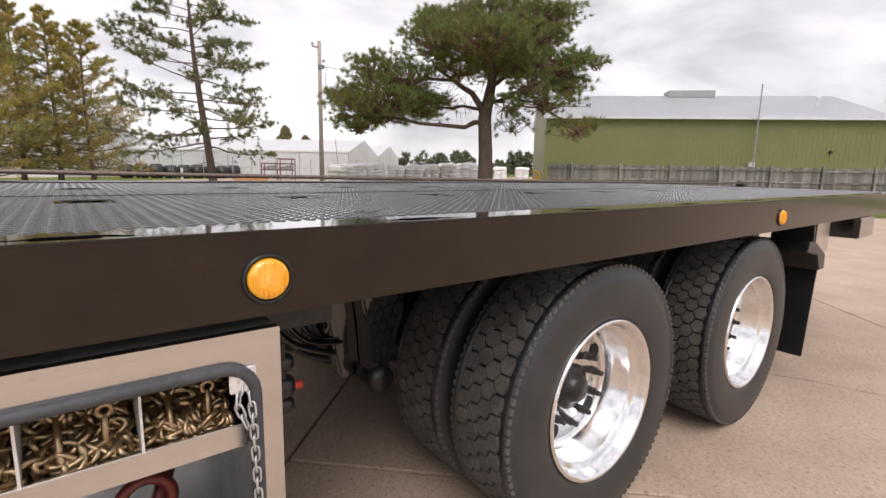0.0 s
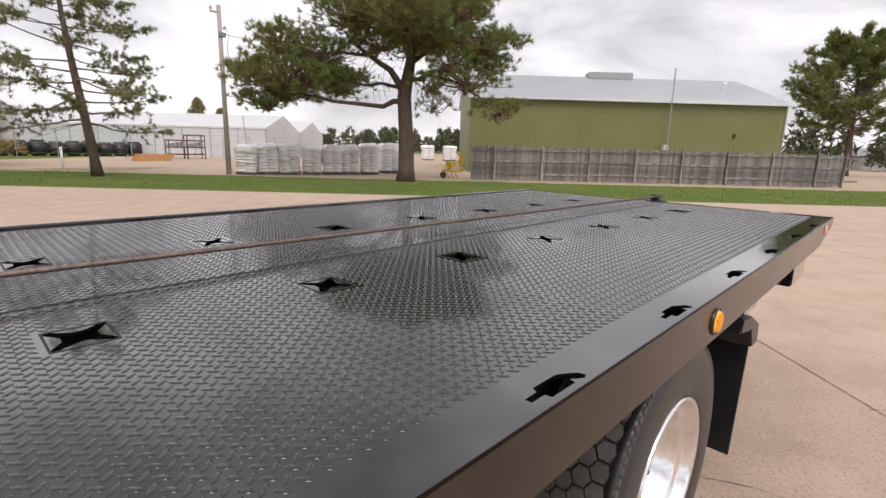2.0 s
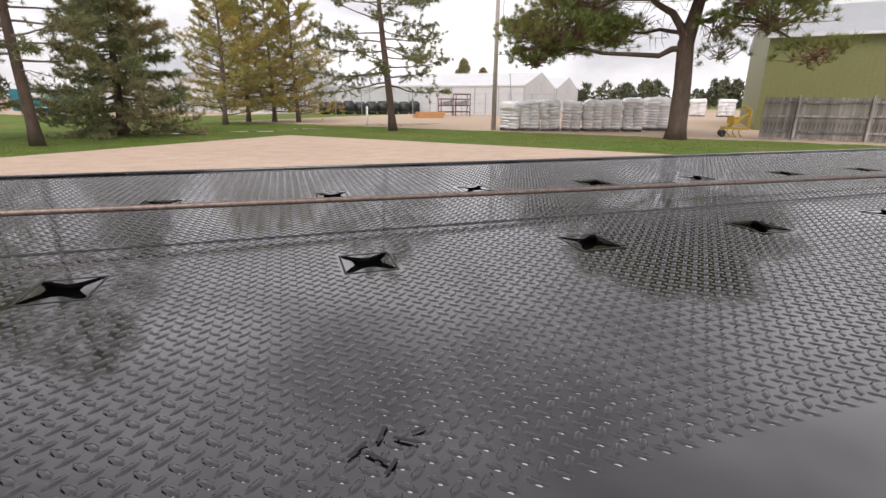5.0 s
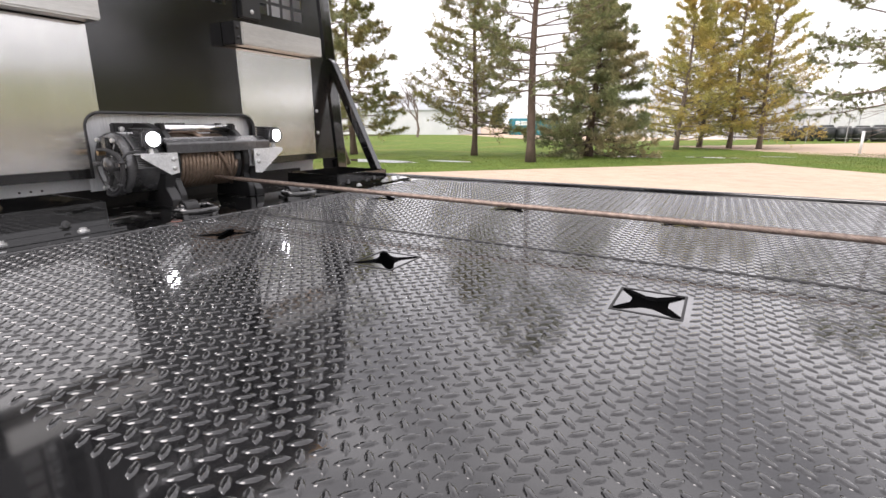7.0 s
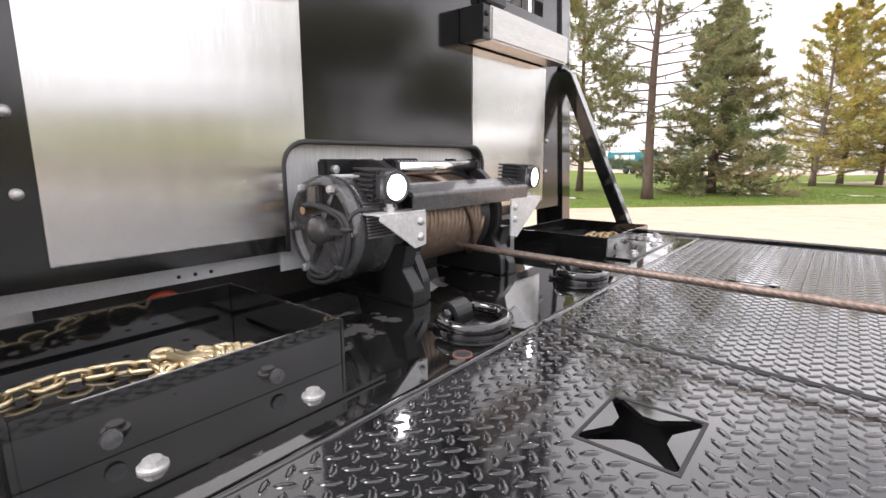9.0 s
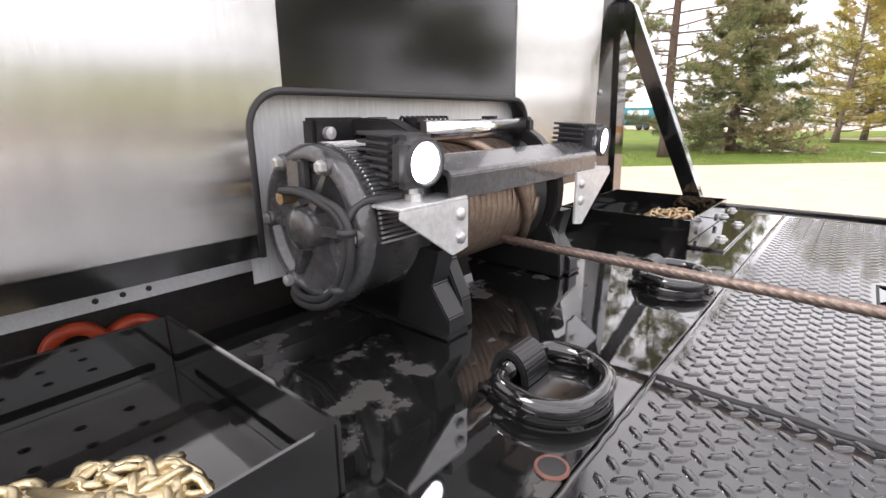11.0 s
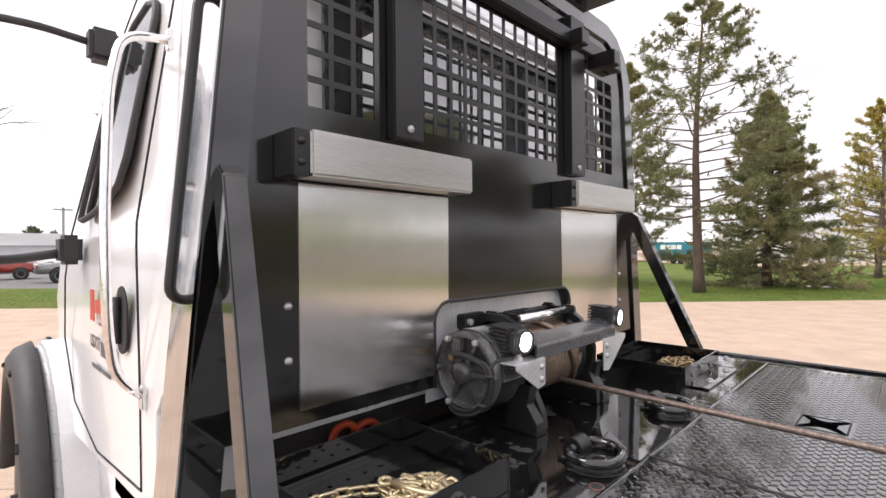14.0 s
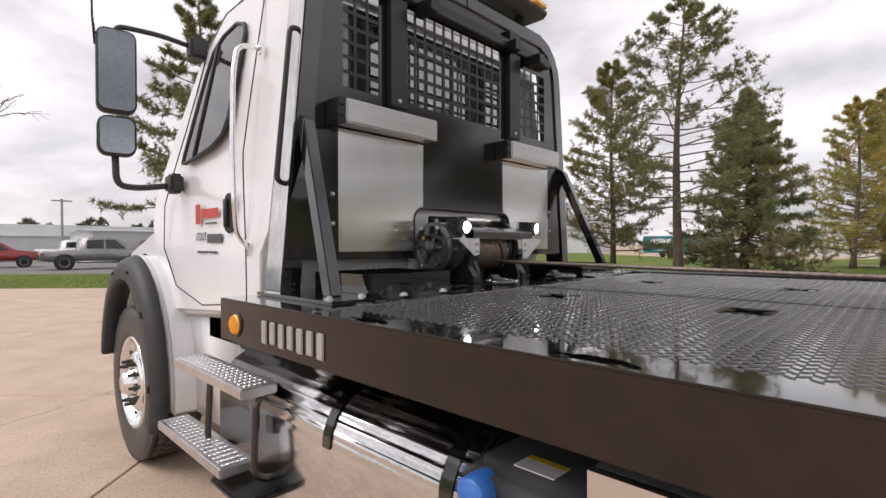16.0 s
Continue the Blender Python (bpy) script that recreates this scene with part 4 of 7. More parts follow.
# bracing struts, foot plates
for s in (0, 1):
    yy = (lambda a: a) if not s else mirror_y
    a, b = sorted((yy(0.212), yy(0.262)))
    sb = prism(B(), [(-5.098, 1.80), (-5.080, 1.835), (-5.045, 1.81), (-4.762, 1.134), (-4.816, 1.134)], "y", a, b, 0.004)
    for v in sb.verts:
        v.co.y += (v.co.z - 1.13) * 0.095 * (1 if not s else -1)
    hx("bracing_strut", sb, M_GLOSS, "sloping black brace")
    a, b = sorted((yy(0.130), yy(0.330)))
    hx("foot_plate", box(B(), -5.15, -4.63, a, b, H + 0.001, H + 0.013, 0.003), M_GLOSS)
    for x in (-4.70,):
        for y in (0.165, 0.295):
            part("bolt", lathe(B(), [(0.0, 0.015), (0.003, 0.015), (0.004, 0.010), (0.010, 0.010), (0.010, 0)], (x, yy(y), H + 0.013), 12, "z"), M_ZINC, head)
    lp = [(-5.12, yy(0.375), 2.185), (-5.12, yy(0.262), 2.19), (-5.12, yy(0.200), 1.562), (-5.12, yy(0.30), 1.55)]
    hx("grab_loop", tube(B(), rounded(lp, 0.03), 0.011, 10), M_SATIN, "black tubular grab loop", True)
# amber and clear light bar on top
lb = part("light_bar", box(B(), -5.20, -4.98, 0.62, W - 0.62, 2.74, 2.80, 0.02, seg=3), M_PLASTIC, truck, "roof light bar with clear and amber lenses", True)
for i in range(8):
    y = 0.64 + i * (W - 1.28) / 8
    part("lens", box(B(), -5.19, -4.965, y, y + (W - 1.28) / 8 - 0.006, 2.765, 2.83, 0.02, seg=3), M_AMBER if i in (0, 3, 7) else M_LABEL, lb, smooth=True)
for y in (0.8, W - 0.8):
    part("bracket", box(B(), -5.12, -5.08, y, y + 0.05, 2.69, 2.745, 0.004), M_SATIN, lb)
# gap under the sheet: silver lip on the back of the cab, hoses
hx("silver_lip", box(B(), -5.205, -5.198, 0.30, 1.055, 1.190, 1.262, 0.002), M_WHITE, "bright strip under the sheet")
for i in range(3):
    part("rivet", lathe(B(), [(0, 0.0045), (0.002, 0.004), (0.003, 0)], (-5.198, 0.70 + 0.035 * i, 1.205), 10, "x"), M_SATIN, head)
for i, y in enumerate((0.672, 0.745)):
    pts = [(-5.235, y - 0.045, 1.09), (-5.218, y - 0.030, 1.160 - 0.012 * i), (-5.210, y + 0.010, 1.172 - 0.012 * i), (-5.208, y + 0.044, 1.130), (-5.215, y + 0.046, 1.05)]
    part("orange_hose", tube(B(), rounded(pts, 0.06, 8), 0.0105, 10), M_ORANGE, head, "orange-red hose", True)

# added near-black sheet that stands for the shade below the headboard
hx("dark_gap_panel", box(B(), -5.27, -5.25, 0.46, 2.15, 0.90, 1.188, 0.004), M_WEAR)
# ---- chain trays ----
def tray(y0, y1, zt):
    x0, x1 = -5.062, -4.700
    t = thing("chain_tray", ((x0 + x1) / 2, (y0 + y1) / 2, H + 0.004), "open black steel chain tray bolted to the deck", "tray", "chain trays")
    z0 = H + 0.005
    part("tray_floor", box(B(), x0, x1, y0, y1, z0, z0 + 0.006), M_GLOSS, t)
    for nm, q in (("tray_wall", (x0, x1, y0, y0 + 0.006)), ("tray_wall", (x0, x1, y1 - 0.006, y1)), ("tray_wall", (x0, x0 + 0.006, y0 + 0.007, y1 - 0.007)), ("tray_wall", (x1 - 0.006, x1, y0 + 0.007, y1 - 0.007))):
        part(nm, box(B(), *q, z0 + 0.006, zt, 0.001), M_GLOSS, t)
    part("tray_flange", box(B(), x1 + 0.001, x1 + 0.085, y0 - 0.01, y1 + 0.01, z0, z0 + 0.006, 0.001), M_GLOSS, t)
    mat_holes = [[(x0 + 0.075 + 0.043 * i + 0.006 * math.cos(a), y0 + 0.050 + 0.047 * j + 0.006 * math.sin(a)) for a in np.linspace(0, 6.28, 11)[:-1]] for i in range(6) for j in range(7)]
    part("tray_mat", sheet_with_holes(B(), [(x0 + 0.035, y0 + 0.02), (x1 - 0.02, y0 + 0.02), (x1 - 0.02, y1 - 0.02), (x0 + 0.035, y1 - 0.02)], mat_holes, z0 + 0.0065, z0 + 0.012), M_TRAYWET, t, "perforated black liner, wet")
    for y in (y0 + 0.106, y1 - 0.103):
        part("bolt", lathe(B(), [(0.0, 0.016), (0.003, 0.016), (0.004, 0.011), (0.010, 0.010), (0.010, 0)], (x1 + 0.057, y, z0 + 0.006), 12, "z"), M_ZINC, t)
        part("bolt", lathe(B(), [(0.0, 0.012), (0.004, 0.011), (0.005, 0)], (x1, y - 0.020, z0 + 0.026), 12, "x"), M_CAST, t)
    return t


tray(0.334, 0.747, 1.205)
tray(1.865, 2.300, 1.192)


def link_mesh(L=0.0205, Wd=0.0100, r=0.0046, mat=None, seg=6, n=5):
    """One chain link, a stadium ring."""
    pts = [(L - Wd + Wd * math.cos(a), Wd * math.sin(a), 0) for a in np.linspace(-math.pi / 2, math.pi / 2, n)]
    pts += [(-(L - Wd) + Wd * math.cos(a), Wd * math.sin(a), 0) for a in np.linspace(math.pi / 2, 3 * math.pi / 2, n)]
    return shared("link", tube(B(), pts, r, seg, closed=True), mat, True)


def hook_mesh(s, mat):
    """A forged grab hook: flat shank, eye and bent tip."""
    bm = B()
    pts = rounded([(-0.070, 0, 0), (0.03, 0, 0), (0.070, 0.010, 0), (0.068, 0.042, 0), (0.034, 0.050, 0), (0.004, 0.040, 0)], 0.025, 4)
    tube(bm, [Vector(p) * s for p in pts], 0.010 * s, 8, radii=[0.009 * s + 0.003 * s * math.sin(3.1 * i / len(pts)) for i in range(len(pts))])
    eye = [(-0.082 + 0.016 * math.cos(a), 0.016 * math.sin(a), 0) for a in np.linspace(0, 2 * math.pi, 13)[:-1]]
    tube(bm, [Vector(p) * s for p in eye], 0.007 * s, 8, closed=True)
    return shared("hook", bm, mat, True)


ME_LINK, ME_THINLINK, ME_HOOK = link_mesh(mat=M_GOLD), link_mesh(0.0145, 0.0060, 0.0021, M_ZINC), hook_mesh(0.80, M_GOLD)
ME_BINLINK, ME_BINHOOK = link_mesh(0.023, 0.0115, 0.0052, M_BRONZE), hook_mesh(0.62, M_BRONZE)


def heap(n, cx, cy, z0, sx, sy, sz, seed):
    """Poses of links thrown in a low heap."""
    rg, out = random.Random(seed), []
    for i in range(n):
        a, rr = rg.uniform(0, 2 * math.pi), math.sqrt(rg.random())
        z = z0 + 0.008 + sz * (1 - rr * rr) * rg.random()
        out.append(pose(cx + sx * rr * math.cos(a), cy + sy * rr * math.sin(a), z, rg.uniform(-60, 60), rg.uniform(-40, 40), rg.uniform(0, 360)))
    return out


def strung(pts, pitch=0.031):
    """Poses of links along a path, each turned a quarter from the one before."""
    pts, out = [Vector(p) for p in pts], []
    seg = [(b - a).length for a, b in zip(pts, pts[1:])]
    total, d, k = sum(seg), 0.0, 0
    while d < total:
        s, i = d, 0
        while s > seg[i]:
            s -= seg[i]
            i += 1
        a, b = pts[i], pts[i + 1]
        q = Vector((1, 0, 0)).rotation_difference((b - a).normalized()).to_matrix().to_4x4()
        out.append(Matrix.Translation(a.lerp(b, s / seg[i])) @ q @ pose(0, 0, 0, 25 + 90 * (k % 2)))
        d, k = d + pitch, k + 1
    return out


def chain(links, hooks, label, group, me=None, name="chain", hook_me=None):
    """A chain with each link and hook as a part."""
    at = links[0].translation.copy()
    t = thing(name, at, label, "chain", group)
    back = Matrix.Translation(-at)
    for m in links:
        child(me or ME_LINK, t, back @ m, "link")
    for m in hooks:
        child(hook_me or ME_HOOK, t, back @ m, "hook")
    return t


zc = H + 0.017
chain(strung([(-4.930, 0.352, zc + 0.006), (-4.945, 0.42, zc + 0.007), (-4.930, 0.47, zc + 0.008), (-4.906, 0.505, zc + 0.010), (-4.882, 0.525, zc + 0.012), (-4.850, 0.528, zc + 0.010), (-4.825, 0.518, zc + 0.008), (-4.795, 0.512, zc + 0.008), (-4.760, 0.515, zc + 0.008), (-4.738, 0.53, zc + 0.008), (-4.755, 0.56, zc + 0.010), (-4.735, 0.60, zc + 0.010), (-4.728, 0.655, zc + 0.010)])
      + heap(84, -4.805, 0.590, zc, 0.070, 0.078, 0.013, 3), [pose(-4.806, 0.560, zc + 0.026, 3, 4, 20), pose(-4.828, 0.592, zc + 0.018, -4, 2, 35)],
      "heaped gold zinc-plated chain with hooks in the tray", "tray chains")
chain(heap(34, -4.82, 2.13, zc, 0.055, 0.08, 0.006, 8), [], "small heap of dull gold chain in a deck tray", "tray chains", ME_BINLINK)

# ---- D-ring tie-downs on the front plate ----
for i, y in enumerate((1.022, 1.535)):
    d = thing("tie_down_ring", (-4.63, y, H + 0.004), "heavy black forged D-ring folded flat on its plate", "tie-down", "deck tie-downs")
    pl = arc(-4.645, y, 0.076, -110, 110, 16) + [(-4.715, y + 0.052), (-4.715, y - 0.052)]
    part("base_plate", prism(B(), pl, "z", H + 0.0045, H + 0.013, 0.003), M_GLOSS, d)
    ring = [(-4.690, y - 0.034, 0), (-4.690, y + 0.034, 0), (-4.682, y + 0.062, 0), (-4.632, y + 0.074, 0), (-4.590, y + 0.052, 0), (-4.578, y, 0), (-4.590, y - 0.052, 0), (-4.632, y - 0.074, 0), (-4.682, y - 0.062, 0), (-4.690, y - 0.035, 0)]
    part("ring", tube(B(), [(p[0], p[1], H + 0.029 - 0.05 * abs(p[0] + 4.69)) for p in rounded(ring, 0.03, 4)], 0.0115, 12), M_GLOSS, d, smooth=True)
    rg = [(-4.690 - 0.029 * math.cos(a), H + 0.012 + 0.043 * math.sin(a)) for a in np.linspace(0, math.pi, 13)]
    ri = [(-4.690 - 0.018 * math.cos(a), H + 0.012 + 0.031 * math.sin(a)) for a in np.linspace(math.pi, 0, 13)]
    part("clamp_strap", prism(B(), rg + ri, "y", y - 0.026, y + 0.030, 0.003), M_SATIN, d)
    for q in (-0.052, 0.052):
        part("weld_bead", tube(B(), [(-4.715 + 0.012 * k, y + q + 0.001 * (k % 2), H + 0.009) for k in range(5)], 0.005, 6), M_SATIN, d, smooth=True)
part("drain_hole", lathe(B(), [(0.0042, 0.017), (0.0062, 0.0145), (0.0062, 0.0)], (-4.577, 0.900, H), 24, "z"), M_DARKINT, truck, "dark round drain hole", True)
part("drain_hole", lathe(B(), [(0.0008, 0.030), (0.0020, 0.026), (0.0020, 0.0)], (-4.606, 0.237, H), 28, "z"), M_WEAR, truck, "dark round drain hole", True)
part("drain_rim", lathe(B(), [(0.0006, 0.034), (0.0032, 0.032), (0.0032, 0.028), (0.0022, 0.026)], (-4.606, 0.237, H), 28, "z"), M_GLOSS, truck, "painted rim", True)
part("drain_rim", lathe(B(), [(0.0042, 0.0175), (0.0070, 0.017), (0.0070, 0.0145), (0.0063, 0.014)], (-4.577, 0.900, H), 24, "z"), M_RUST, truck, "rusty rim", True)
# ---- winch ----
winch = thing("winch", (-4.95, 1.28, H + 0.004), "black drum winch with brown wire rope and lit work lamps", "winch")
MC = (-5.000, 0, 1.300)


def wp(name, bm, mat, label="", smooth=False, parent=None):
    return part(name, bm, mat, parent or winch, label, smooth)


def round_motor(r, a, y=0.0):
    """A point on the motor's face at radius r, a degrees from the truck's rear."""
    return Vector((MC[0] + r * math.cos(radians(a)), y, MC[2] + r * math.sin(radians(a))))


# motor: a ribbed end cap with sunk pockets, a finned band and the plain barrel
motor = wp("motor_housing", lathe(B(), [(0.944, 0.0), (0.944, 0.092), (0.940, 0.096), (0.931, 0.098), (0.929, 0.101), (0.930, 0.112), (0.936, 0.119), (0.948, 0.1215), (0.958, 0.1215), (0.960, 0.117), (1.060, 0.117), (1.062, 0.120), (1.088, 0.120), (1.088, 0.0)], MC, 64), M_CAST, "round black winch motor housing", True)
for k in range(6):
    a = 60 * k
    rb_ = B()
    u, v = round_motor(1, a) - Vector(MC), round_motor(1, a + 90) - Vector(MC)
    lo = [Vector(MC) + u * q + v * w + Vector((0, yy, 0)) for q, w, yy in ((0.026, -0.013, 0.945), (0.026, 0.013, 0.945), (0.098, 0.0055, 0.945), (0.098, -0.0055, 0.945), (0.026, -0.009, 0.926), (0.026, 0.009, 0.926), (0.098, 0.0035, 0.932), (0.098, -0.0035, 0.932))]
    vs = [rb_.verts.new(p) for p in lo]
    for f in ((4, 5, 6, 7), (0, 1, 5, 4), (1, 2, 6, 5), (2, 3, 7, 6), (3, 0, 4, 7)):
        rb_.faces.new([vs[q] for q in f])
    bmesh.ops.recalc_face_normals(rb_, faces=rb_.faces)
    wp("housing_rib", rb_, M_CAST, parent=motor)
    p = round_motor(0.1055, a)
    wp("bolt_boss", lathe(B(), [(0.946, 0.0145), (0.929, 0.0135), (0.926, 0.011), (0.926, 0.0)], (p.x, 0, p.z), 16), M_CAST, parent=motor, smooth=True)
    wp("bolt", lathe(B(), [(0.927, 0.0098), (0.917, 0.0094), (0.915, 0.006), (0.915, 0)], (p.x, 0, p.z), 6), M_ZINC, parent=motor)
wp("hub_boss", lathe(B(), [(0.945, 0.036), (0.918, 0.033), (0.911, 0.028), (0.909, 0.014), (0.909, 0)], MC, 28), M_CAST, parent=motor, smooth=True)
wp("terminal_cover", box(B(), -5.040, -5.000, 0.925, 0.946, 1.352, 1.402, 0.006), M_CAST, parent=motor)
# pale metal fins on the top half put the sky's silver sheen into colour
for k in range(56):
    q = Matrix.Translation(MC) @ pose(0, 0, 0, 0, -86 + k * 3.3, 0)
    wp("cooling_fin", box(B(), -0.0021, 0.0021, 0.966, 1.056, 0.116, 0.1215, 0.0006, q, 1), M_ALU, parent=motor)
fit_b = B()
rod(fit_b, (MC[0] - 0.020, 0.925, MC[2] + 0.045), (MC[0] - 0.020, 0.900, MC[2] + 0.045), 0.010, 6)
wp("brass_fitting", fit_b, M_BRONZE, parent=motor)
for off in (0.0, 0.0115):
    pts = [(MC[0] - 0.020, 0.903 + off, MC[2] + 0.056), (MC[0] + 0.030, 0.905 + off * 0.6, MC[2] + 0.058), round_motor(0.098 + off, 22, 0.912)]
    pts += [round_motor(0.106 + off, q, 0.914) for q in range(8, -112, -12)] + [round_motor(0.112 + off, -118, 0.93), round_motor(0.112 + off, -124, 0.965)]
    wp("cable_sleeve", tube(B(), rounded(pts, 0.02, 4), 0.0056, 8), M_PLASTIC, "black braided cable sleeve", True)
pts = [round_motor(0.104, 5, 0.910), round_motor(0.118, 24, 0.935), (-4.872, 0.998, 1.352)]
wp("cable_sleeve", tube(B(), rounded(pts, 0.05, 6), 0.005, 8), M_PLASTIC, smooth=True)
for a in (6, -40):
    p = round_motor(0.112, a, 0.913)
    wp("cable_tie", lathe(B(), [(-0.004, 0.0), (-0.004, 0.0135), (0.004, 0.0135), (0.004, 0.0)], p, 12, "z"), M_PLASTIC, smooth=True)


def side_plate(y0, y1):
    """Cast side of the drum: a round flange standing on a waisted leg."""
    pol = [(-5.085, H + 0.006), (-5.060, 1.20)] + [(MC[0] + 0.147 * math.cos(radians(a)), MC[2] + 0.147 * math.sin(radians(a))) for a in (125, 110, 95, 80, 65, 50, 35, 20, 5, -10)]
    pol += [(-4.872, 1.235), (-4.842, 1.175), (-4.838, H + 0.006)]
    return prism(B(), pol, "y", y0, y1, 0.003)


wp("side_plate", side_plate(1.092, 1.122), M_SATIN, "black cast winch side plate")
wp("side_plate", side_plate(1.425, 1.455), M_SATIN, "black cast winch side plate")
for y0, y1 in ((1.050, 1.0915), (1.4555, 1.495)):
    wp("leg", prism(B(), [(-4.945, H + 0.012), (-4.832, H + 0.012), (-4.832, 1.158), (-4.866, 1.205), (-4.852, 1.262), (-4.905, 1.262)], "y", y0, y1, 0.002), M_SATIN, "black cast mounting leg")
    wp("foot_bar", box(B(), -5.09, -4.828, y0 - 0.006, y1 + 0.006, H + 0.0045, H + 0.014, 0.003), M_SATIN)
# rope drum: wound coils
coil = B()
turns = 16
pts, n = [], turns * 20
for i in range(n + 1):
    a = 2 * math.pi * i / 20
    pts.append((MC[0] + 0.106 * math.cos(a), 1.136 + 0.274 * i / n, MC[2] - 0.004 + 0.106 * math.sin(a)))
tube(coil, pts, 0.0096, 8)
over = [(MC[0] + 0.122 * math.cos(radians(q)), 1.405 - 0.0011 * (q + 60), MC[2] - 0.004 + 0.122 * math.sin(radians(q))) for q in range(-60, 150, 8)]
tube(coil, over, 0.0096, 8)
wp("rope_coil", coil, M_ROPE, "brown wire rope wound on the drum", True)
wp("drum", lathe(B(), [(1.123, 0.0), (1.123, 0.125), (1.127, 0.125), (1.129, 0.098), (1.418, 0.098), (1.420, 0.125), (1.424, 0.125), (1.424, 0)], (MC[0], 0, MC[2] - 0.004), 40), M_SATIN, smooth=True)
wp("tie_rod", lathe(B(), [(1.121, 0), (1.121, 0.0165), (1.426, 0.0165), (1.426, 0)], (-4.950, 0, 1.434), 24), M_CHROME, "bright steel tie tube", True)
wp("tie_rod", lathe(B(), [(1.121, 0), (1.121, 0.012), (1.426, 0.012), (1.426, 0)], (-5.035, 0, 1.436), 16), M_SATIN, smooth=True)
for x, z in ((-4.950, 1.434), (-5.035, 1.436)):
    wp("rod_ear", box(B(), x - 0.022, x + 0.022, 1.094, 1.121, 1.400, z + 0.020, 0.006), M_SATIN)
    wp("rod_ear", box(B(), x - 0.022, x + 0.022, 1.4265, 1.453, 1.400, z + 0.020, 0.006), M_SATIN)
sp = B()
pts = [(-5.000 + 0.010 * math.cos(i * 0.9), 1.13 + 0.0018 * i, 1.446 + 0.010 * math.sin(i * 0.9)) for i in range(70)]
wp("return_spring", tube(sp, pts, 0.0026, 6), M_SATIN, smooth=True)
wp("tension_plate", prism(B(), [(-4.900, 1.396), (-4.896, 1.400), (-4.838, 1.380), (-4.834, 1.374), (-4.836, 1.338), (-4.841, 1.338), (-4.842, 1.372), (-4.900, 1.391)], "y", 1.060, 1.560, 0.0015), M_CAST, "folded black rope guard")
wp("mount_lug", box(B(), -5.078, -5.045, 0.985, 1.091, 1.408, 1.456, 0.005), M_SATIN)
wp("lug_arm", prism(B(), [(-5.070, 1.412), (-5.070, 1.450), (-5.020, 1.455), (-4.960, 1.452), (-4.905, 1.430), (-4.905, 1.416), (-4.960, 1.432), (-5.020, 1.430)], "y", 1.060, 1.0915, 0.003), M_SATIN)
wp("bolt", lathe(B(), [(0, 0.010), (0.01, 0.010), (0.012, 0)], (-5.045, 1.01, 1.432), 12, "x"), M_ZINC)


def work_lamp(y, cz, face, outer, inner, low):
    """A finned work lamp on a galvanised corner bracket; outer, inner: the bracket's ends, low: its lowest corner."""
    cx = -4.862
    q = Matrix.Translation((cx, y, cz)) @ pose(0, 0, 0, 0, 3, face)
    body = B()
    box(body, -0.018, 0.020, -0.035, 0.035, -0.036, 0.036, 0.012, q, 3)
    box(body, -0.078, -0.016, -0.024, 0.024, -0.032, 0.032, m=q)
    lamp = wp("work_lamp", body, M_PLASTIC, "finned black LED work lamp, lit")
    for k in range(7):
        wp("cooling_fin", box(B(), -0.088, -0.019, -0.034, 0.034, -0.034 + k * 0.0108, -0.0290 + k * 0.0108, 0.001, q, 1), M_PLASTIC, parent=lamp)
    bez = lathe(B(), [(0.0190, 0.034), (0.0250, 0.033), (0.0262, 0.030), (0.0215, 0.0275)], (0, 0, 0), 28, "x")
    bmesh.ops.transform(bez, matrix=q, verts=bez.verts)
    wp("bezel", bez, M_PLASTIC, parent=lamp, smooth=True)
    lens = lathe(B(), [(0.0205, 0.0), (0.0225, 0.020), (0.0205, 0.0268)], (0, 0, 0), 28, "x")
    bmesh.ops.transform(lens, matrix=q, verts=lens.verts)
    wp("lens", lens, M_LED, "glowing white lens", True, lamp)
    rod_b = B()
    rod(rod_b, (cx - 0.004, y, cz - 0.034), (cx - 0.004, y, 1.340), 0.008, 8)
    rod(rod_b, (cx - 0.004, y, 1.352), (cx - 0.004, y, 1.3395), 0.013, 6)
    wp("stem", rod_b, M_ZINC, parent=lamp)
    f = 1 if inner > outer else -1
    tri = [(outer, 1.338), (inner, 1.338), (inner, low), (inner - 0.036 * f, low - 0.006), (outer, 1.328)]
    wp("bracket_face", prism(B(), tri, "x", -4.835, -4.830, 0.001), M_GALV, "galvanised corner bracket", parent=lamp)
    a, b = sorted((outer, inner))
    wp("bracket_top", box(B(), -4.905, -4.831, a, b, 1.3385, 1.3425, 0.001), M_GALV, parent=lamp)
    for z in (1.318, 1.283):
        wp("bolt", lathe(B(), [(0, 0.0095), (0.004, 0.0095), (0.007, 0.005), (0.007, 0)], (-4.830, inner - 0.020 * f, z), 10, "x"), M_ZINC, parent=lamp, smooth=True)


work_lamp(1.016, 1.397, -4, 0.955, 1.096, 1.264)
work_lamp(1.608, 1.401, 4, 1.632, 1.462, 1.236)

# wire rope from the drum to the rear, with its twisted strands
rope_pts, x = [], -4.90
ry, rz = 1.300, lambda q: 1.226 - 0.073 * (q + 4.90) / 8.1 - 0.012 * math.sin(math.pi * (q + 4.9) / 8.1)
n_ring = 900
kk = np.arange(18)
prof = 0.0064 + 0.0028 * np.abs(np.cos(kk * math.pi / 3 + 0.2)) ** 0.6
V, F = [], []
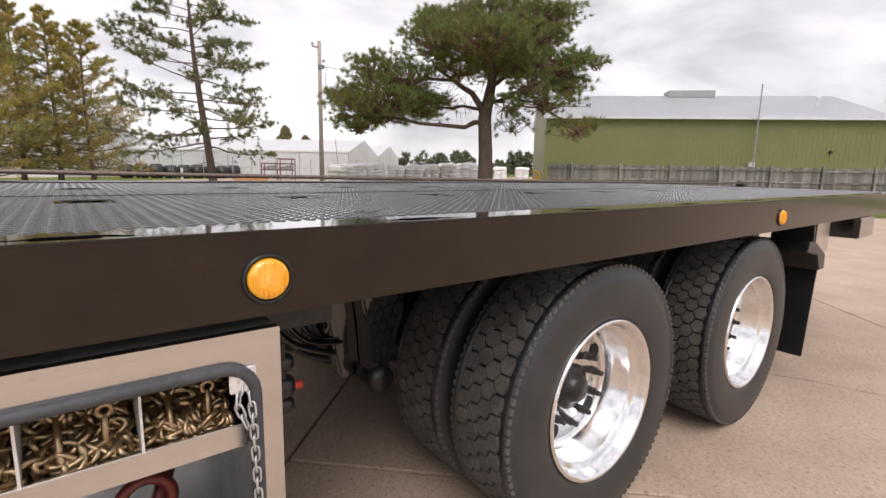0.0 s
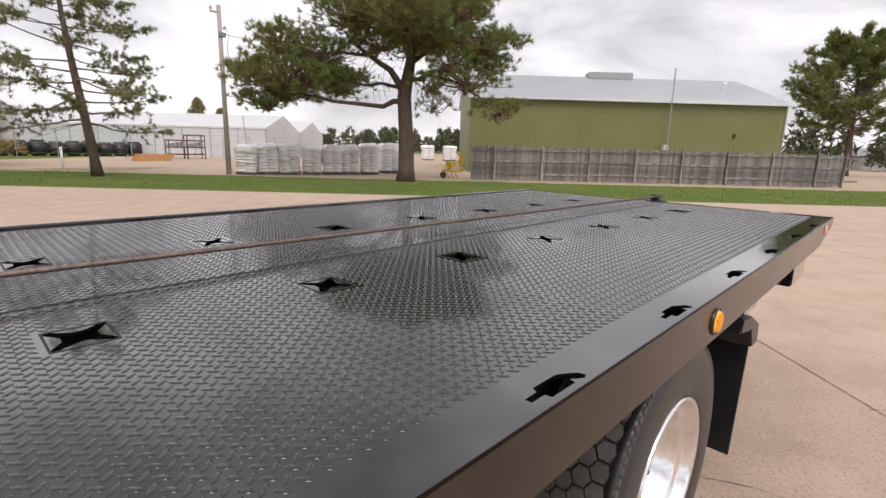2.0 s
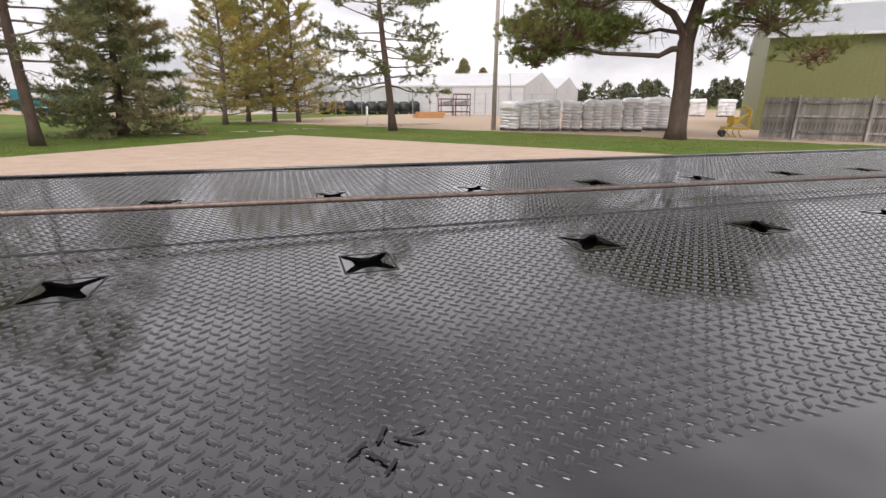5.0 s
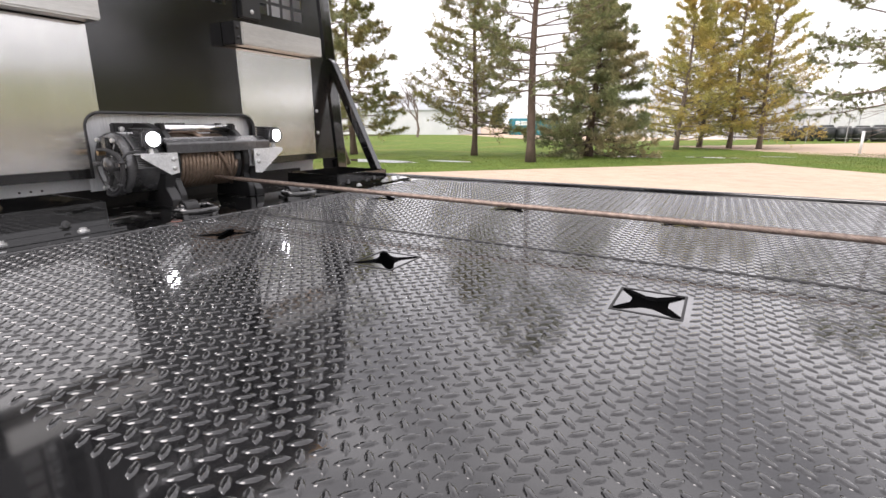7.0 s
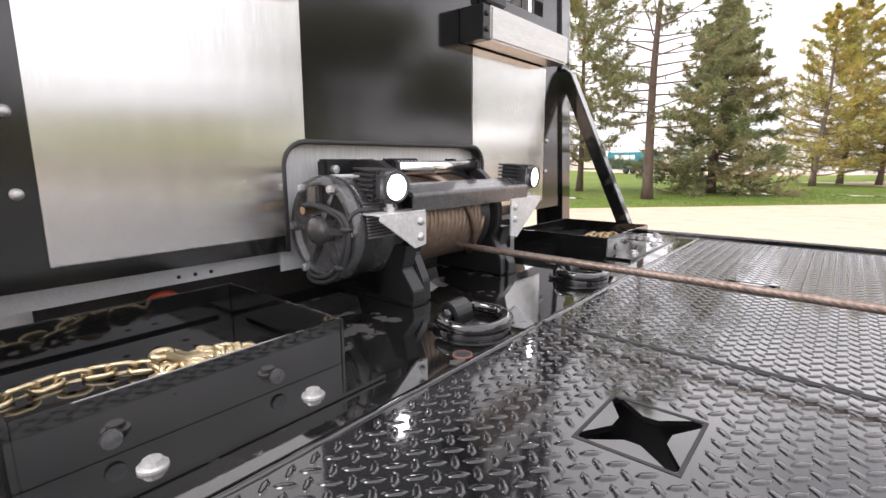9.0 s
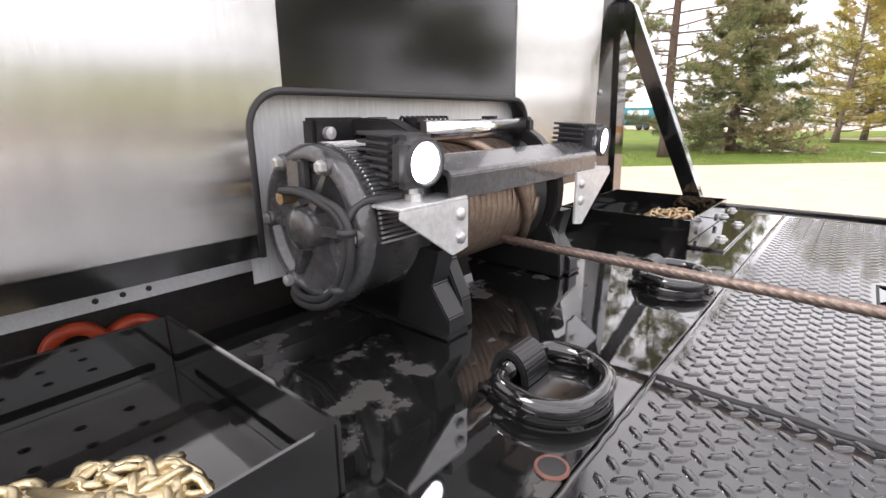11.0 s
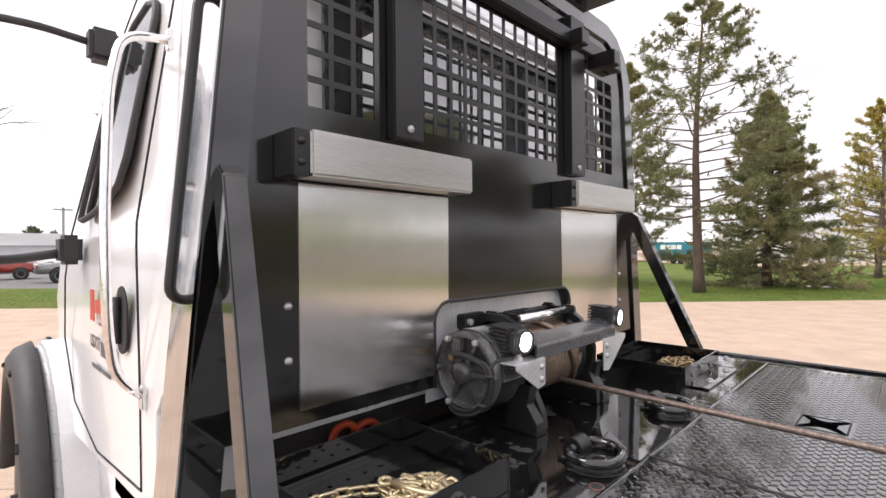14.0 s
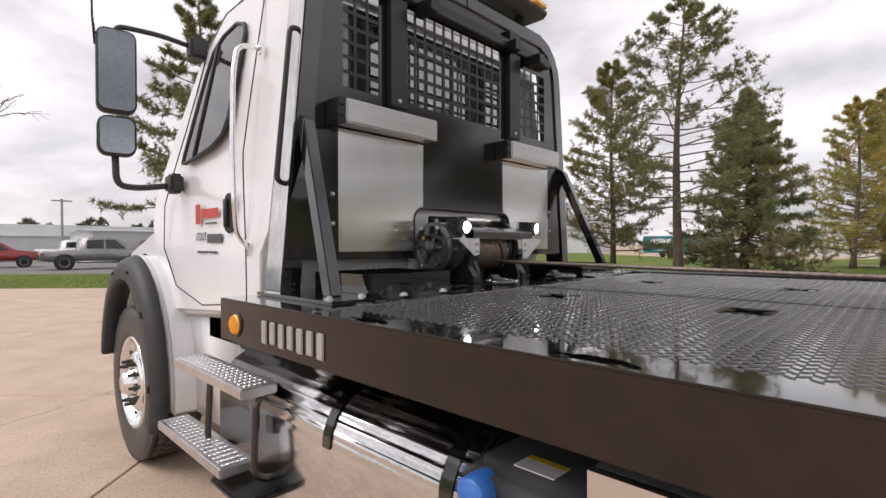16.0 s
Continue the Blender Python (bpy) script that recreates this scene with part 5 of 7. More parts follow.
for i in range(n_ring):
    q = -4.90 + 8.1 * i / (n_ring - 1)
    a = 2 * math.pi * kk / 18 + q * 2 * math.pi / 0.085
    V.append(np.stack([np.full(18, q), ry + prof * np.cos(a), rz(q) + prof * np.sin(a)], 1))
V = np.concatenate(V)
ii = np.arange(n_ring - 1)[:, None] * 18
F = np.stack([ii + kk, ii + (kk + 1) % 18, ii + 18 + (kk + 1) % 18, ii + 18 + kk], -1).reshape(-1, 4)
rope = np_mesh("wire_rope", V - np.array(winch.location), F, M_CABLE, True)
rope.parent = winch
tagged(rope, "long brown twisted wire rope")
hk = B()
tube(hk, rounded([(3.14, 1.30, 1.15), (3.24, 1.30, 1.155), (3.32, 1.31, 1.15), (3.34, 1.36, 1.14), (3.28, 1.38, 1.13)], 0.04, 4), 0.020, 10)
box(hk, 3.10, 3.20, 1.27, 1.33, 1.125, 1.175, 0.01)
wp("rope_hook", hk, M_WEAR, "hook and clamp at the rope end", True)
wp("hook_rest", box(B(), 3.06, 3.22, 1.22, 1.38, H - 0.05, H + 0.004, 0.01), M_WEAR)

# ---- cab, hood, fender, steps, tank, tool box ----
cab = new("cab")
cab.parent = truck
ORIGIN[cab.name] = truck.location.copy()
tagged(cab, "white truck cab with black-framed door window")


def cp(name, bm, mat, label="", smooth=False, parent=None):
    return part(name, bm, mat, parent or cab, label, smooth)


def side_y(z):
    """The cab side leans in above the belt line."""
    return 0.235 + max(0.0, z - 1.72) * 0.16 


def hull(profile, bev, inset=0.0):
    """Cab shell: a side profile drawn across, following the lean of the sides."""
    bm = B()
    prism(bm, profile, "y", 0.0, 1.0)
    for v in bm.verts:
        y = side_y(v.co.z) + inset
        v.co.y = y if v.co.y < 0.5 else mirror_y(y)
    bmesh.ops.bevel(bm, geom=list(bm.edges), offset=bev, segments=4, affect="EDGES", clamp_overlap=True)
    return bm


prof = [(-5.305, 0.98), (-5.300, 1.26), (-5.236, 1.36), (-5.236, 2.48), (-5.33, 2.61), (-5.80, 2.64), (-6.10, 2.57), (-6.29, 2.42), (-6.56, 2.02), (-6.84, 1.64), (-6.88, 1.45), (-6.70, 1.02), (-6.45, 0.90)]
even(cp("shell", hull(prof, 0.045), M_WHITE, "white painted cab shell", True))
cp("roof_cap", hull([(-5.36, 2.59), (-5.38, 2.68), (-5.95, 2.70), (-6.14, 2.58), (-6.05, 2.56)], 0.03, 0.10), M_WHITE, "", True)


def on_side(bm, proud=0.0):
    """Bends flat (x, z) geometry, drawn at y = depth, on to the cab side."""
    for v in bm.verts:
        v.co.y = side_y(v.co.z) - proud + v.co.y
    return bm


def side_panel(poly, depth, proud, bev=0.0):
    bm = prism(B(), poly, "y", 0.0, depth, bev)
    return on_side(bm, proud)


door_poly = [(-5.470, 1.05), (-5.475, 1.28), (-5.495, 1.60), (-5.515, 2.0), (-5.530, 2.50), (-5.60, 2.575), (-6.00, 2.565), (-6.19, 2.42), (-6.34, 1.98), (-6.44, 1.74), (-6.60, 1.55), (-6.62, 1.30), (-6.40, 1.08), (-6.0, 1.00)]


def densify(poly, step=0.06):
    out = []
    for a, b in zip(poly, poly[1:] + poly[:1]):
        n = max(1, int(math.dist(a, b) / step))
        out += [(a[0] + (b[0] - a[0]) * i / n, a[1] + (b[1] - a[1]) * i / n) for i in range(n)]
    return out


gap = B()
loop = [(x, side_y(z) - 0.001, z) for x, z in densify(door_poly)]
tube(gap, loop, 0.0032, 6, closed=True)
cp("door_gap", gap, M_DARKINT, smooth=True)
# window: rubber, glass
win_poly = [(-6.300, 1.778), (-6.25, 1.772), (-6.10, 1.785), (-5.90, 1.815), (-5.78, 1.86), (-5.735, 1.94), (-5.695, 2.36), (-5.72, 2.415), (-5.82, 2.45), (-5.98, 2.43), (-6.09, 2.37), (-6.15, 2.25), (-6.295, 1.81)]
cp("window_rubber", tube(B(), [(x, side_y(z) - 0.002, z) for x, z in win_poly], 0.011, 8, closed=True), M_PLASTIC, "black window rubber", True)
cp("side_window", side_panel(win_poly, 0.004, 0.003), M_CARGLASS, "dark reflective side glass")
cp("vent_bar", tube(B(), [(-6.13, side_y(1.79) - 0.006, 1.79), (-6.03, side_y(2.4) - 0.006, 2.40)], 0.009, 8), M_PLASTIC, smooth=True)
far_win = prism(B(), win_poly, "y", 0.0, 0.004)
for v in far_win.verts:
    v.co.y = mirror_y(side_y(v.co.z) - 0.003) + v.co.y
cp("side_window", far_win, M_CARGLASS, "dark reflective side glass")
ws = B()
vs = [ws.verts.new(p) for p in ((-6.335, side_y(2.38) + 0.10, 2.372), (-6.335, mirror_y(side_y(2.38) + 0.10), 2.372), (-6.815, mirror_y(0.33), 1.70), (-6.815, 0.33, 1.70))]
ws.faces.new(vs)
bmesh.ops.recalc_face_normals(ws, faces=ws.faces)
bmesh.ops.solidify(ws, geom=ws.faces, thickness=0.012)
cp("windscreen", ws, M_CARGLASS, "dark windscreen")
# rear corner column seam, door handle recess, grab handles
cp("handle_recess", side_panel(arc(-5.655, 1.43, 0.06, 180, 360, 10)[::-1] + [(-5.595, 1.40)][:0] + [(x, z + 0.0) for x, z in arc(-5.655, 1.50, 0.06, 180, 0, 10)], 0.004, 0.003), M_DARKINT, "dark door handle recess")
cp("door_handle", tube(B(), [(-5.665, side_y(1.4) - 0.012, 1.40), (-5.66, side_y(1.5) - 0.016, 1.53)], 0.012, 8), M_PLASTIC, smooth=True)
gh = [(-5.475, side_y(2.21), 2.215), (-5.470, 0.20, 2.20), (-5.435, 0.165, 2.05), (-5.410, 0.150, 1.75), (-5.395, 0.150, 1.48), (-5.42, 0.17, 1.36), (-5.435, side_y(1.30), 1.295)]
cp("grab_handle", tube(B(), rounded(gh, 0.06, 5), 0.0115, 10), M_CHROME, "long polished grab handle", True)
for z in (2.215, 1.295):
    cp("handle_foot", box(B(), -5.49 if z > 2 else -5.45, -5.46 if z > 2 else -5.42, side_y(z) - 0.012, side_y(z) + 0.004, z - 0.03, z + 0.03, 0.004), M_CHROME)
# door lettering as plain shapes
for x0, x1, z0, z1, mt in ((-6.085, -6.020, 1.425, 1.530, M_RED), (-6.005, -5.79, 1.455, 1.500, M_RED), (-5.95, -5.80, 1.420, 1.430, M_DARKVINYL), 
                           (-5.925, -5.740, 1.325, 1.370, M_DARKVINYL), (-6.06, -5.92, 1.272, 1.284, M_DARKVINYL), (-5.90, -5.80, 1.272, 1.284, M_DARKVINYL)):
    cp("lettering_bar", side_panel([(x0, z0), (x1, z0), (x1, z1), (x0, z1)], 0.002, 0.0025), mt, "plain bar of door lettering")
text = bpy.data.curves.new("lettering", "FONT")
text.body, text.size, text.extrude, text.align_x, text.align_y = "USDOT", 0.062, 0.0006, "LEFT", "BOTTOM"
text_ob = new("lettering_source", text)
text_bm = B()
text_me = bpy.data.meshes.new_from_object(text_ob)
text_bm.from_mesh(text_me)
bpy.data.objects.remove(text_ob)
text_w = max(v.co.x for v in text_bm.verts)
for v in text_bm.verts:
    x, z = -6.085 + v.co.x * 0.150 / text_w, 1.325 + v.co.y
    v.co = Vector((x, side_y(z) - 0.002 - v.co.z, z))
cp("lettering", text_bm, M_DARKVINYL, "dark door lettering")
# rear window behind the grille
cp("rear_window", box(B(), -5.238, -5.228, 0.62, W - 0.62, 1.98, 2.44, 0.003), M_REARGLASS, "tinted rear window reflecting the sky")

# hood and fender
hb = B()
prism(hb, [(-6.80, 1.02), (-6.84, 1.58), (-7.5, 1.50), (-8.15, 1.34), (-8.42, 1.15), (-8.42, 0.62), (-7.62, 0.62), (-7.55, 1.00)], "y", 0.42, mirror_y(0.42))
bmesh.ops.bevel(hb, geom=list(hb.edges), offset=0.09, segments=4, affect="EDGES", clamp_overlap=True)
even(cp("hood", hb, M_WHITE, "white sloping hood", True))
for s in (0, 1):
    yy = (lambda a: a) if not s else mirror_y
    # fender: an arch-shaped shell flaring out round the wheel
    arch_o = [(AXF + 0.64 * math.cos(radians(a)), 0.455 + 0.80 * math.sin(radians(a))) for a in range(-8, 169, 8)]
    arch_i = [(AXF + 0.51 * math.cos(radians(a)), 0.455 + 0.62 * math.sin(radians(a))) for a in range(168, -9, -8)]
    fb = B()
    a, b = sorted((yy(0.16), yy(0.60)))
    prism(fb, arch_o + arch_i, "y", a, b, 0.03, 3)
    even(cp("fender", fb, M_WHITE, "white front fender", True))
    rings = []
    fl = B()
    for ang in range(-14, 176, 6):
        c, si = math.cos(radians(ang)), math.sin(radians(ang))
        ring = []
        for rr, y in ((0.645, 0.20), (0.640, 0.085), (0.655, 0.070), (0.74, 0.075), (0.775, 0.10), (0.80, 0.155)):
            ring.append(fl.verts.new((AXF + 0.80 * rr * c, yy(y), 0.455 + rr * si)))
        rings.append(ring)
    for q0, q1 in zip(rings, rings[1:]):
        for k in range(5):
            fl.faces.new((q0[k], q0[k + 1], q1[k + 1], q1[k]))
    bmesh.ops.recalc_face_normals(fl, faces=fl.faces)
    bmesh.ops.solidify(fl, geom=fl.faces, thickness=0.006)
    flare = cp("fender_flare", fl, M_PLASTIC, "black plastic fender flare", True)
    for ang in (5, 40, 75, 110):
        c, si = math.cos(radians(ang)), math.sin(radians(ang))
        cp("flare_clip", box(B(), -0.02, 0.02, -0.006, 0.006, -0.008, 0.008, 0.003, Matrix.Translation((AXF + 0.576 * c, yy(0.070), 0.455 + 0.72 * si)) @ pose(0, 0, 0, 0, 90 - ang, 0)), M_DARKINT, parent=flare)
# lower side skirt of the fender, back to the steps
cp("lower_skirt", prism(B(), [(-6.70, 1.20), (-6.15, 1.04), (-5.72, 1.02), (-5.72, 0.90), (-5.80, 0.50), (-5.92, 0.34), (-6.40, 0.34), (-6.42, 0.80)], "y", 0.300, 0.40, 0.02, 3), M_WHITE, "white lower cab skirt", True)
cp("rocker", box(B(), -6.1, -5.34, 0.30, 0.60, 0.80, 1.0, 0.02), M_WEAR)
latch = cp("hood_latch", box(B(), -7.00, -6.94, 0.205, 0.235, 1.14, 1.26, 0.008), M_PLASTIC, "black rubber hood latch")
cp("firewall", box(B(), -6.95, -6.5, 0.50, W - 0.50, 0.55, 1.2, 0.02), M_WEAR)

# mirrors
for s in (0, 1):
    yy = (lambda a: a) if not s else mirror_y
    q = Matrix.Translation((-6.38, yy(-0.062), 2.02)) @ pose(0, 0, 0, 0, 0, -7 if not s else 7)

    def plate(y0, y1, z0, z1, r, x0, x1, bev=0.0):
        out = arc(y0 + r, z0 + r, r, 180, 270, 5) + arc(y1 - r, z0 + r, r, 270, 360, 5) + arc(y1 - r, z1 - r, r, 0, 90, 5) + arc(y0 + r, z1 - r, r, 90, 180, 5)
        bm = prism(B(), out, "x", x0, x1, bev, 3)
        bmesh.ops.transform(bm, matrix=q, verts=bm.verts)
        return bm

    mir = cp("door_mirror", plate(-0.088, 0.088, -0.01, 0.42, 0.04, 0.0, 0.085, 0.02), M_PLASTIC, "tall black truck mirror", True)
    cp("mirror_glass", plate(-0.079, 0.079, 0.0, 0.41, 0.034, 0.0855, 0.088), M_MIRROR, "flat tinted mirror glass", parent=mir)
    low = cp("convex_mirror", plate(-0.086, 0.086, -0.235, -0.03, 0.045, 0.0, 0.078, 0.02), M_PLASTIC, "small black convex mirror", True)
    cp("mirror_glass", plate(-0.075, 0.075, -0.224, -0.041, 0.036, 0.0785, 0.081), M_MIRROR, "", parent=low)
    up = [(-6.34, yy(-0.075), 2.38), (-6.34, yy(-0.07), 2.47), (-6.28, yy(0.12), 2.46), (-6.26, yy(side_y(2.4)), 2.43)]
    dn = [(-6.34, yy(-0.075), 1.79), (-6.34, yy(-0.07), 1.63), (-6.40, yy(0.05), 1.63), (-6.36, yy(0.235), 1.66)]
    cp("mirror_arm", tube(B(), rounded(up, 0.06), 0.014, 10), M_PLASTIC, "bent black mirror arm", True)
    cp("mirror_arm", tube(B(), rounded(dn, 0.06), 0.017, 10), M_PLASTIC, "bent black mirror arm", True)
    cp("arm_bracket", box(B(), -6.42, -6.30, min(yy(0.18), yy(0.25)), max(yy(0.18), yy(0.25)), 1.61, 1.72, 0.015), M_PLASTIC)
    cp("arm_bracket", box(B(), -6.30, -6.21, min(yy(0.26), yy(0.36)), max(yy(0.26), yy(0.36)), 2.37, 2.49, 0.015), M_PLASTIC)
cp("antenna", tube(B(), [(-6.37, -0.150, 2.36), (-6.38, -0.162, 2.50), (-6.42, -0.165, 3.4)], 0.004, 6, radii=[0.010, 0.006, 0.003]), M_PLASTIC, smooth=True)

# boarding steps
def step(x0, x1, y0, y1, z):
    st = part("boarding_step", box(B(), x0, x1, y0, y1, z - 0.042, z, 0.005), M_ALU, truck, "perforated aluminium boarding step")
    nx, ny = int((x1 - x0) / 0.042), 5
    dim = B()
    for i in range(nx):
        for j in range(ny):
            x, y = x0 + 0.03 + i * (x1 - x0 - 0.06) / (nx - 1), y0 + 0.03 + j * (y1 - y0 - 0.06) / (ny - 1)
            lathe(dim, [(z + 0.0003, 0.011), (z + 0.0025, 0.009), (z + 0.0025, 0.0065), (z + 0.0006, 0.006), (z + 0.0006, 0)], (x, y, 0), 8, "z")
    tagged(part("grip_pattern", dim, M_ALU, st), "raised grip pattern", kind="stuff")
    return st


step(-5.950, -5.205, 0.006, 0.146, 0.465)
step(-5.780, -5.055, 0.026, 0.166, 0.795)
for x in (-5.55, -5.10):
    part("step_bracket", tube(B(), rounded([(x, 0.22, 0.765), (x, 0.105, 0.740), (x, 0.090, 0.44), (x, 0.24, 0.39)], 0.05), 0.015, 8), M_GLOSS, truck, smooth=True)
part("step_foot", box(B(), -5.34, -5.04, 0.02, 0.28, 0.362, 0.392, 0.01), M_SATIN, truck)

# fuel tank: rounded aluminium barrel with strap bands
def tank_section(r0, grow=0.0):
    y0, y1, z0, z1, r = 0.150 - grow, 0.76, 0.17 - grow, 0.835 + grow, 0.18 + grow
    pts = arc(y0 + r, z1 - r, r, 180, 90, 8) + arc(y1 - r, z1 - r, r, 90, 0, 4) + arc(y1 - r, z0 + r, r, 0, -90, 4) + arc(y0 + r, z0 + r, r, 270, 180, 8)
    return pts


tank = part("fuel_tank", prism(B(), tank_section(0), "x", -5.58, -4.085, 0.020, 3), M_TANK, truck, "polished aluminium fuel tank", True)
for x in (-4.690, -4.160):
    part("tank_strap", prism(B(), tank_section(0, 0.008) + tank_section(0, 0.0005)[::-1], "x", x - 0.021, x + 0.021), M_GLOSS, tank, "black tank strap")
part("tank_label", box(B(), -5.115, -5.060, 0.1465, 0.1495, 0.60, 0.66), M_DARKVINYL, tank)
part("filler_neck", lathe(B(), [(0.790, 0.0), (0.790, 0.052), (0.842, 0.052), (0.848, 0.060), (0.872, 0.060), (0.878, 0.050), (0.878, 0.0)], (-5.02, 0.36, 0), 28, "z"), M_CHROME, tank, "polished filler cap", True)
part("drain_fitting", lathe(B(), [(0.820, 0.0), (0.820, 0.020), (0.848, 0.020), (0.851, 0.012), (0.872, 0.012), (0.872, 0.0)], (-4.72, 0.36, 0), 12, "z"), M_ZINC, tank)
part("def_tank", box(B(), -4.070, -3.74, 0.120, 0.60, 0.30, 0.828, 0.03, seg=3), M_PLASTIC, truck, "black fluid tank with blue cap", True)
part("blue_cap", lathe(B(), [(0.06, 0.040), (-0.005, 0.040), (-0.012, 0.032), (-0.014, 0)], (-4.020, 0.085, 0.765), 20), M_BLUECAP, truck, "blue plastic filler cap", True)
part("warning_label", box(B(), -3.955, -3.855, 0.150, 0.196, 0.8285, 0.831), M_LABEL, truck)
part("warning_label", box(B(), -3.955, -3.855, 0.198, 0.217, 0.8285, 0.831), M_YELLOW, truck)
part("red_hose", tube(B(), rounded([(-4.55, 0.36, 0.82), (-4.52, 0.38, 0.92), (-4.45, 0.52, 0.95)], 0.05), 0.012, 8), M_RED, truck, smooth=True)

# stainless tool box with chain bins
TX0, TX1, TZ0, TZ1 = -3.71, -2.205, 0.30, 0.945
tool = part("tool_box", box(B(), TX0 + 0.01, TX1 - 0.004, 0.50, 0.515, TZ0, TZ1 - 0.004), M_STAIN, truck, "stainless underdeck tool box with open door")
fr = sheet_with_holes(B(), [(TX0, TZ0), (TX1, TZ0), (TX1, TZ1), (TX0, TZ1)],
                      [[(x, z) for x, z in arc(TX0 + 0.10, TZ1 - 0.11, 0.05, 180, 90, 5) + arc(TX1 - 0.10, TZ1 - 0.11, 0.05, 90, 0, 5) + arc(TX1 - 0.10, TZ0 + 0.11, 0.05, 0, -90, 5) + arc(TX0 + 0.10, TZ0 + 0.11, 0.05, 270, 180, 5)]], 0.0, 0.02)
for v in fr.verts:
    v.co = Vector((v.co.x, 0.03 - v.co.z, v.co.y))
part("front_frame", fr, M_STAIN, tool, "folded stainless door frame")
seal = [(x, 0.006, z) for x, z in arc(TX0 + 0.10, TZ1 - 0.11, 0.052, 180, 90, 5) + arc(TX1 - 0.10, TZ1 - 0.11, 0.052, 90, 0, 5) + arc(TX1 - 0.10, TZ0 + 0.11, 0.052, 0, -90, 5) + arc(TX0 + 0.10, TZ0 + 0.11, 0.052, 270, 180, 5)]
part("rubber_seal", tube(B(), seal, 0.0115, 8, closed=True), M_STEELRUB, tool, "grey-black rubber seal", True)
# stainless walls given a darker grey: the box's inner shade put into colour
for q in ((TX0 + 0.002, TX0 + 0.008, 0.031, 0.50, TZ0, TZ1), (TX1 - 0.008, TX1 - 0.002, 0.031, 0.50, TZ0, TZ1), (TX0 + 0.009, TX1 - 0.009, 0.031, 0.50, TZ0, TZ0 + 0.006), (TX0 + 0.009, TX1 - 0.009, 0.031, 0.50, TZ1 - 0.006, TZ1)):
    part("box_wall", box(B(), *q), M_STEELGREY, tool)
part("shelf_lip", box(B(), TX0 + 0.055, TX1 - 0.055, 0.036, 0.046, 0.722, 0.766, 0.002), M_STAIN, tool)
part("shelf", box(B(), TX0 + 0.01, TX1 - 0.01, 0.047, 0.50, 0.722, 0.728), M_STAIN, tool)
for k in range(9):
    x = -2.422 - 0.152 * k
    part("bin_divider", box(B(), x - 0.002, x + 0.002, 0.037, 0.49, 0.729, 0.885), M_GALV, tool)
for k in range(9):
    x = -2.346 - 0.152 * k
    rgb, links = random.Random(70 + k), []
    for i in range(190):
        y = 0.074 + 0.19 * rgb.random() ** 1.3
        z = 0.752 + min(0.112, (y - 0.05) * 0.85) - 0.035 * rgb.random() + 0.012 * math.sin(40 * x + 30 * y)
        links.append(pose(x + rgb.uniform(-0.062, 0.062), y, z, rgb.uniform(-90, 90), rgb.uniform(-45, 45), rgb.uniform(0, 360)))
    chain(links, [pose(x - 0.030, 0.078, 0.792, 0, 70, -88), pose(x + 0.03, 0.080, 0.786, 0, 95, -86)], "dull gold chain with hooks packed in a tool box bin", "tool box chains", ME_BINLINK, hook_me=ME_BINHOOK)
for k in range(6):
    x = -3.45 + 0.20 * k
    lbn = thing("load_binder", (x, 0.2, 0.31), "dark red ratchet load binder lying in the tool box", "load binder", "load binders")
    part("handle", tube(B(), [(x, 0.10, 0.42), (x + 0.05, 0.14, 0.60), (x + 0.08, 0.18, 0.66)], 0.014, 8), M_DARKRED, lbn, smooth=True)
    part("ring", lathe(B(), [(-0.012, 0.040), (0, 0.052), (0.012, 0.040), (0, 0.030)], (x + 0.03, 0.10, 0.64), 20, "y", True), M_DARKRED, lbn, smooth=True)
    part("barrel", box(B(), x - 0.04, x + 0.10, 0.12, 0.18, 0.31, 0.40, 0.02), M_DARKRED, lbn)
chain(strung([(-2.262, 0.010, 0.868), (-2.262, -0.006, 0.80), (-2.258, -0.008, 0.60), (-2.255, -0.006, 0.42)], 0.0205) + strung([(-2.275, 0.012, 0.868), (-2.285, -0.002, 0.82), (-2.275, -0.006, 0.79)], 0.0205), [],
      "thin bright chain hanging on the tool box frame", "", ME_THINLINK, "door_chain")
part("chain_tab", box(B(), -2.295, -2.250, 0.004, 0.009, 0.84, 0.885, 0.002), M_GALV, tool)

# ---- trees ----
def tufts(centres, dirs, size, k, rg, width=0.055, spread=1.0):
    """Needle tufts: k thin blades round each centre, leaning along its direction."""
    n = len(centres)
    c = np.repeat(np.asarray(centres, float), k, 0)
    d = np.repeat(np.asarray(dirs, float), k, 0) * 0.7 + rg.normal(0, spread * 0.75, (n * k, 3))
    d /= np.linalg.norm(d, axis=1, keepdims=True) + 1e-9
    side = np.cross(d, rg.normal(0, 1, (n * k, 3)))
    side /= np.linalg.norm(side, axis=1, keepdims=True) + 1e-9
    ln = size * rg.uniform(0.6, 1.15, (n * k, 1))
    w = ln * width
    st = c + d * ln * 0.05
    v = np.stack([st + side * w, st + d * ln, st - side * w], 1).reshape(-1, 3)
    return v, np.arange(len(v)).reshape(-1, 3)


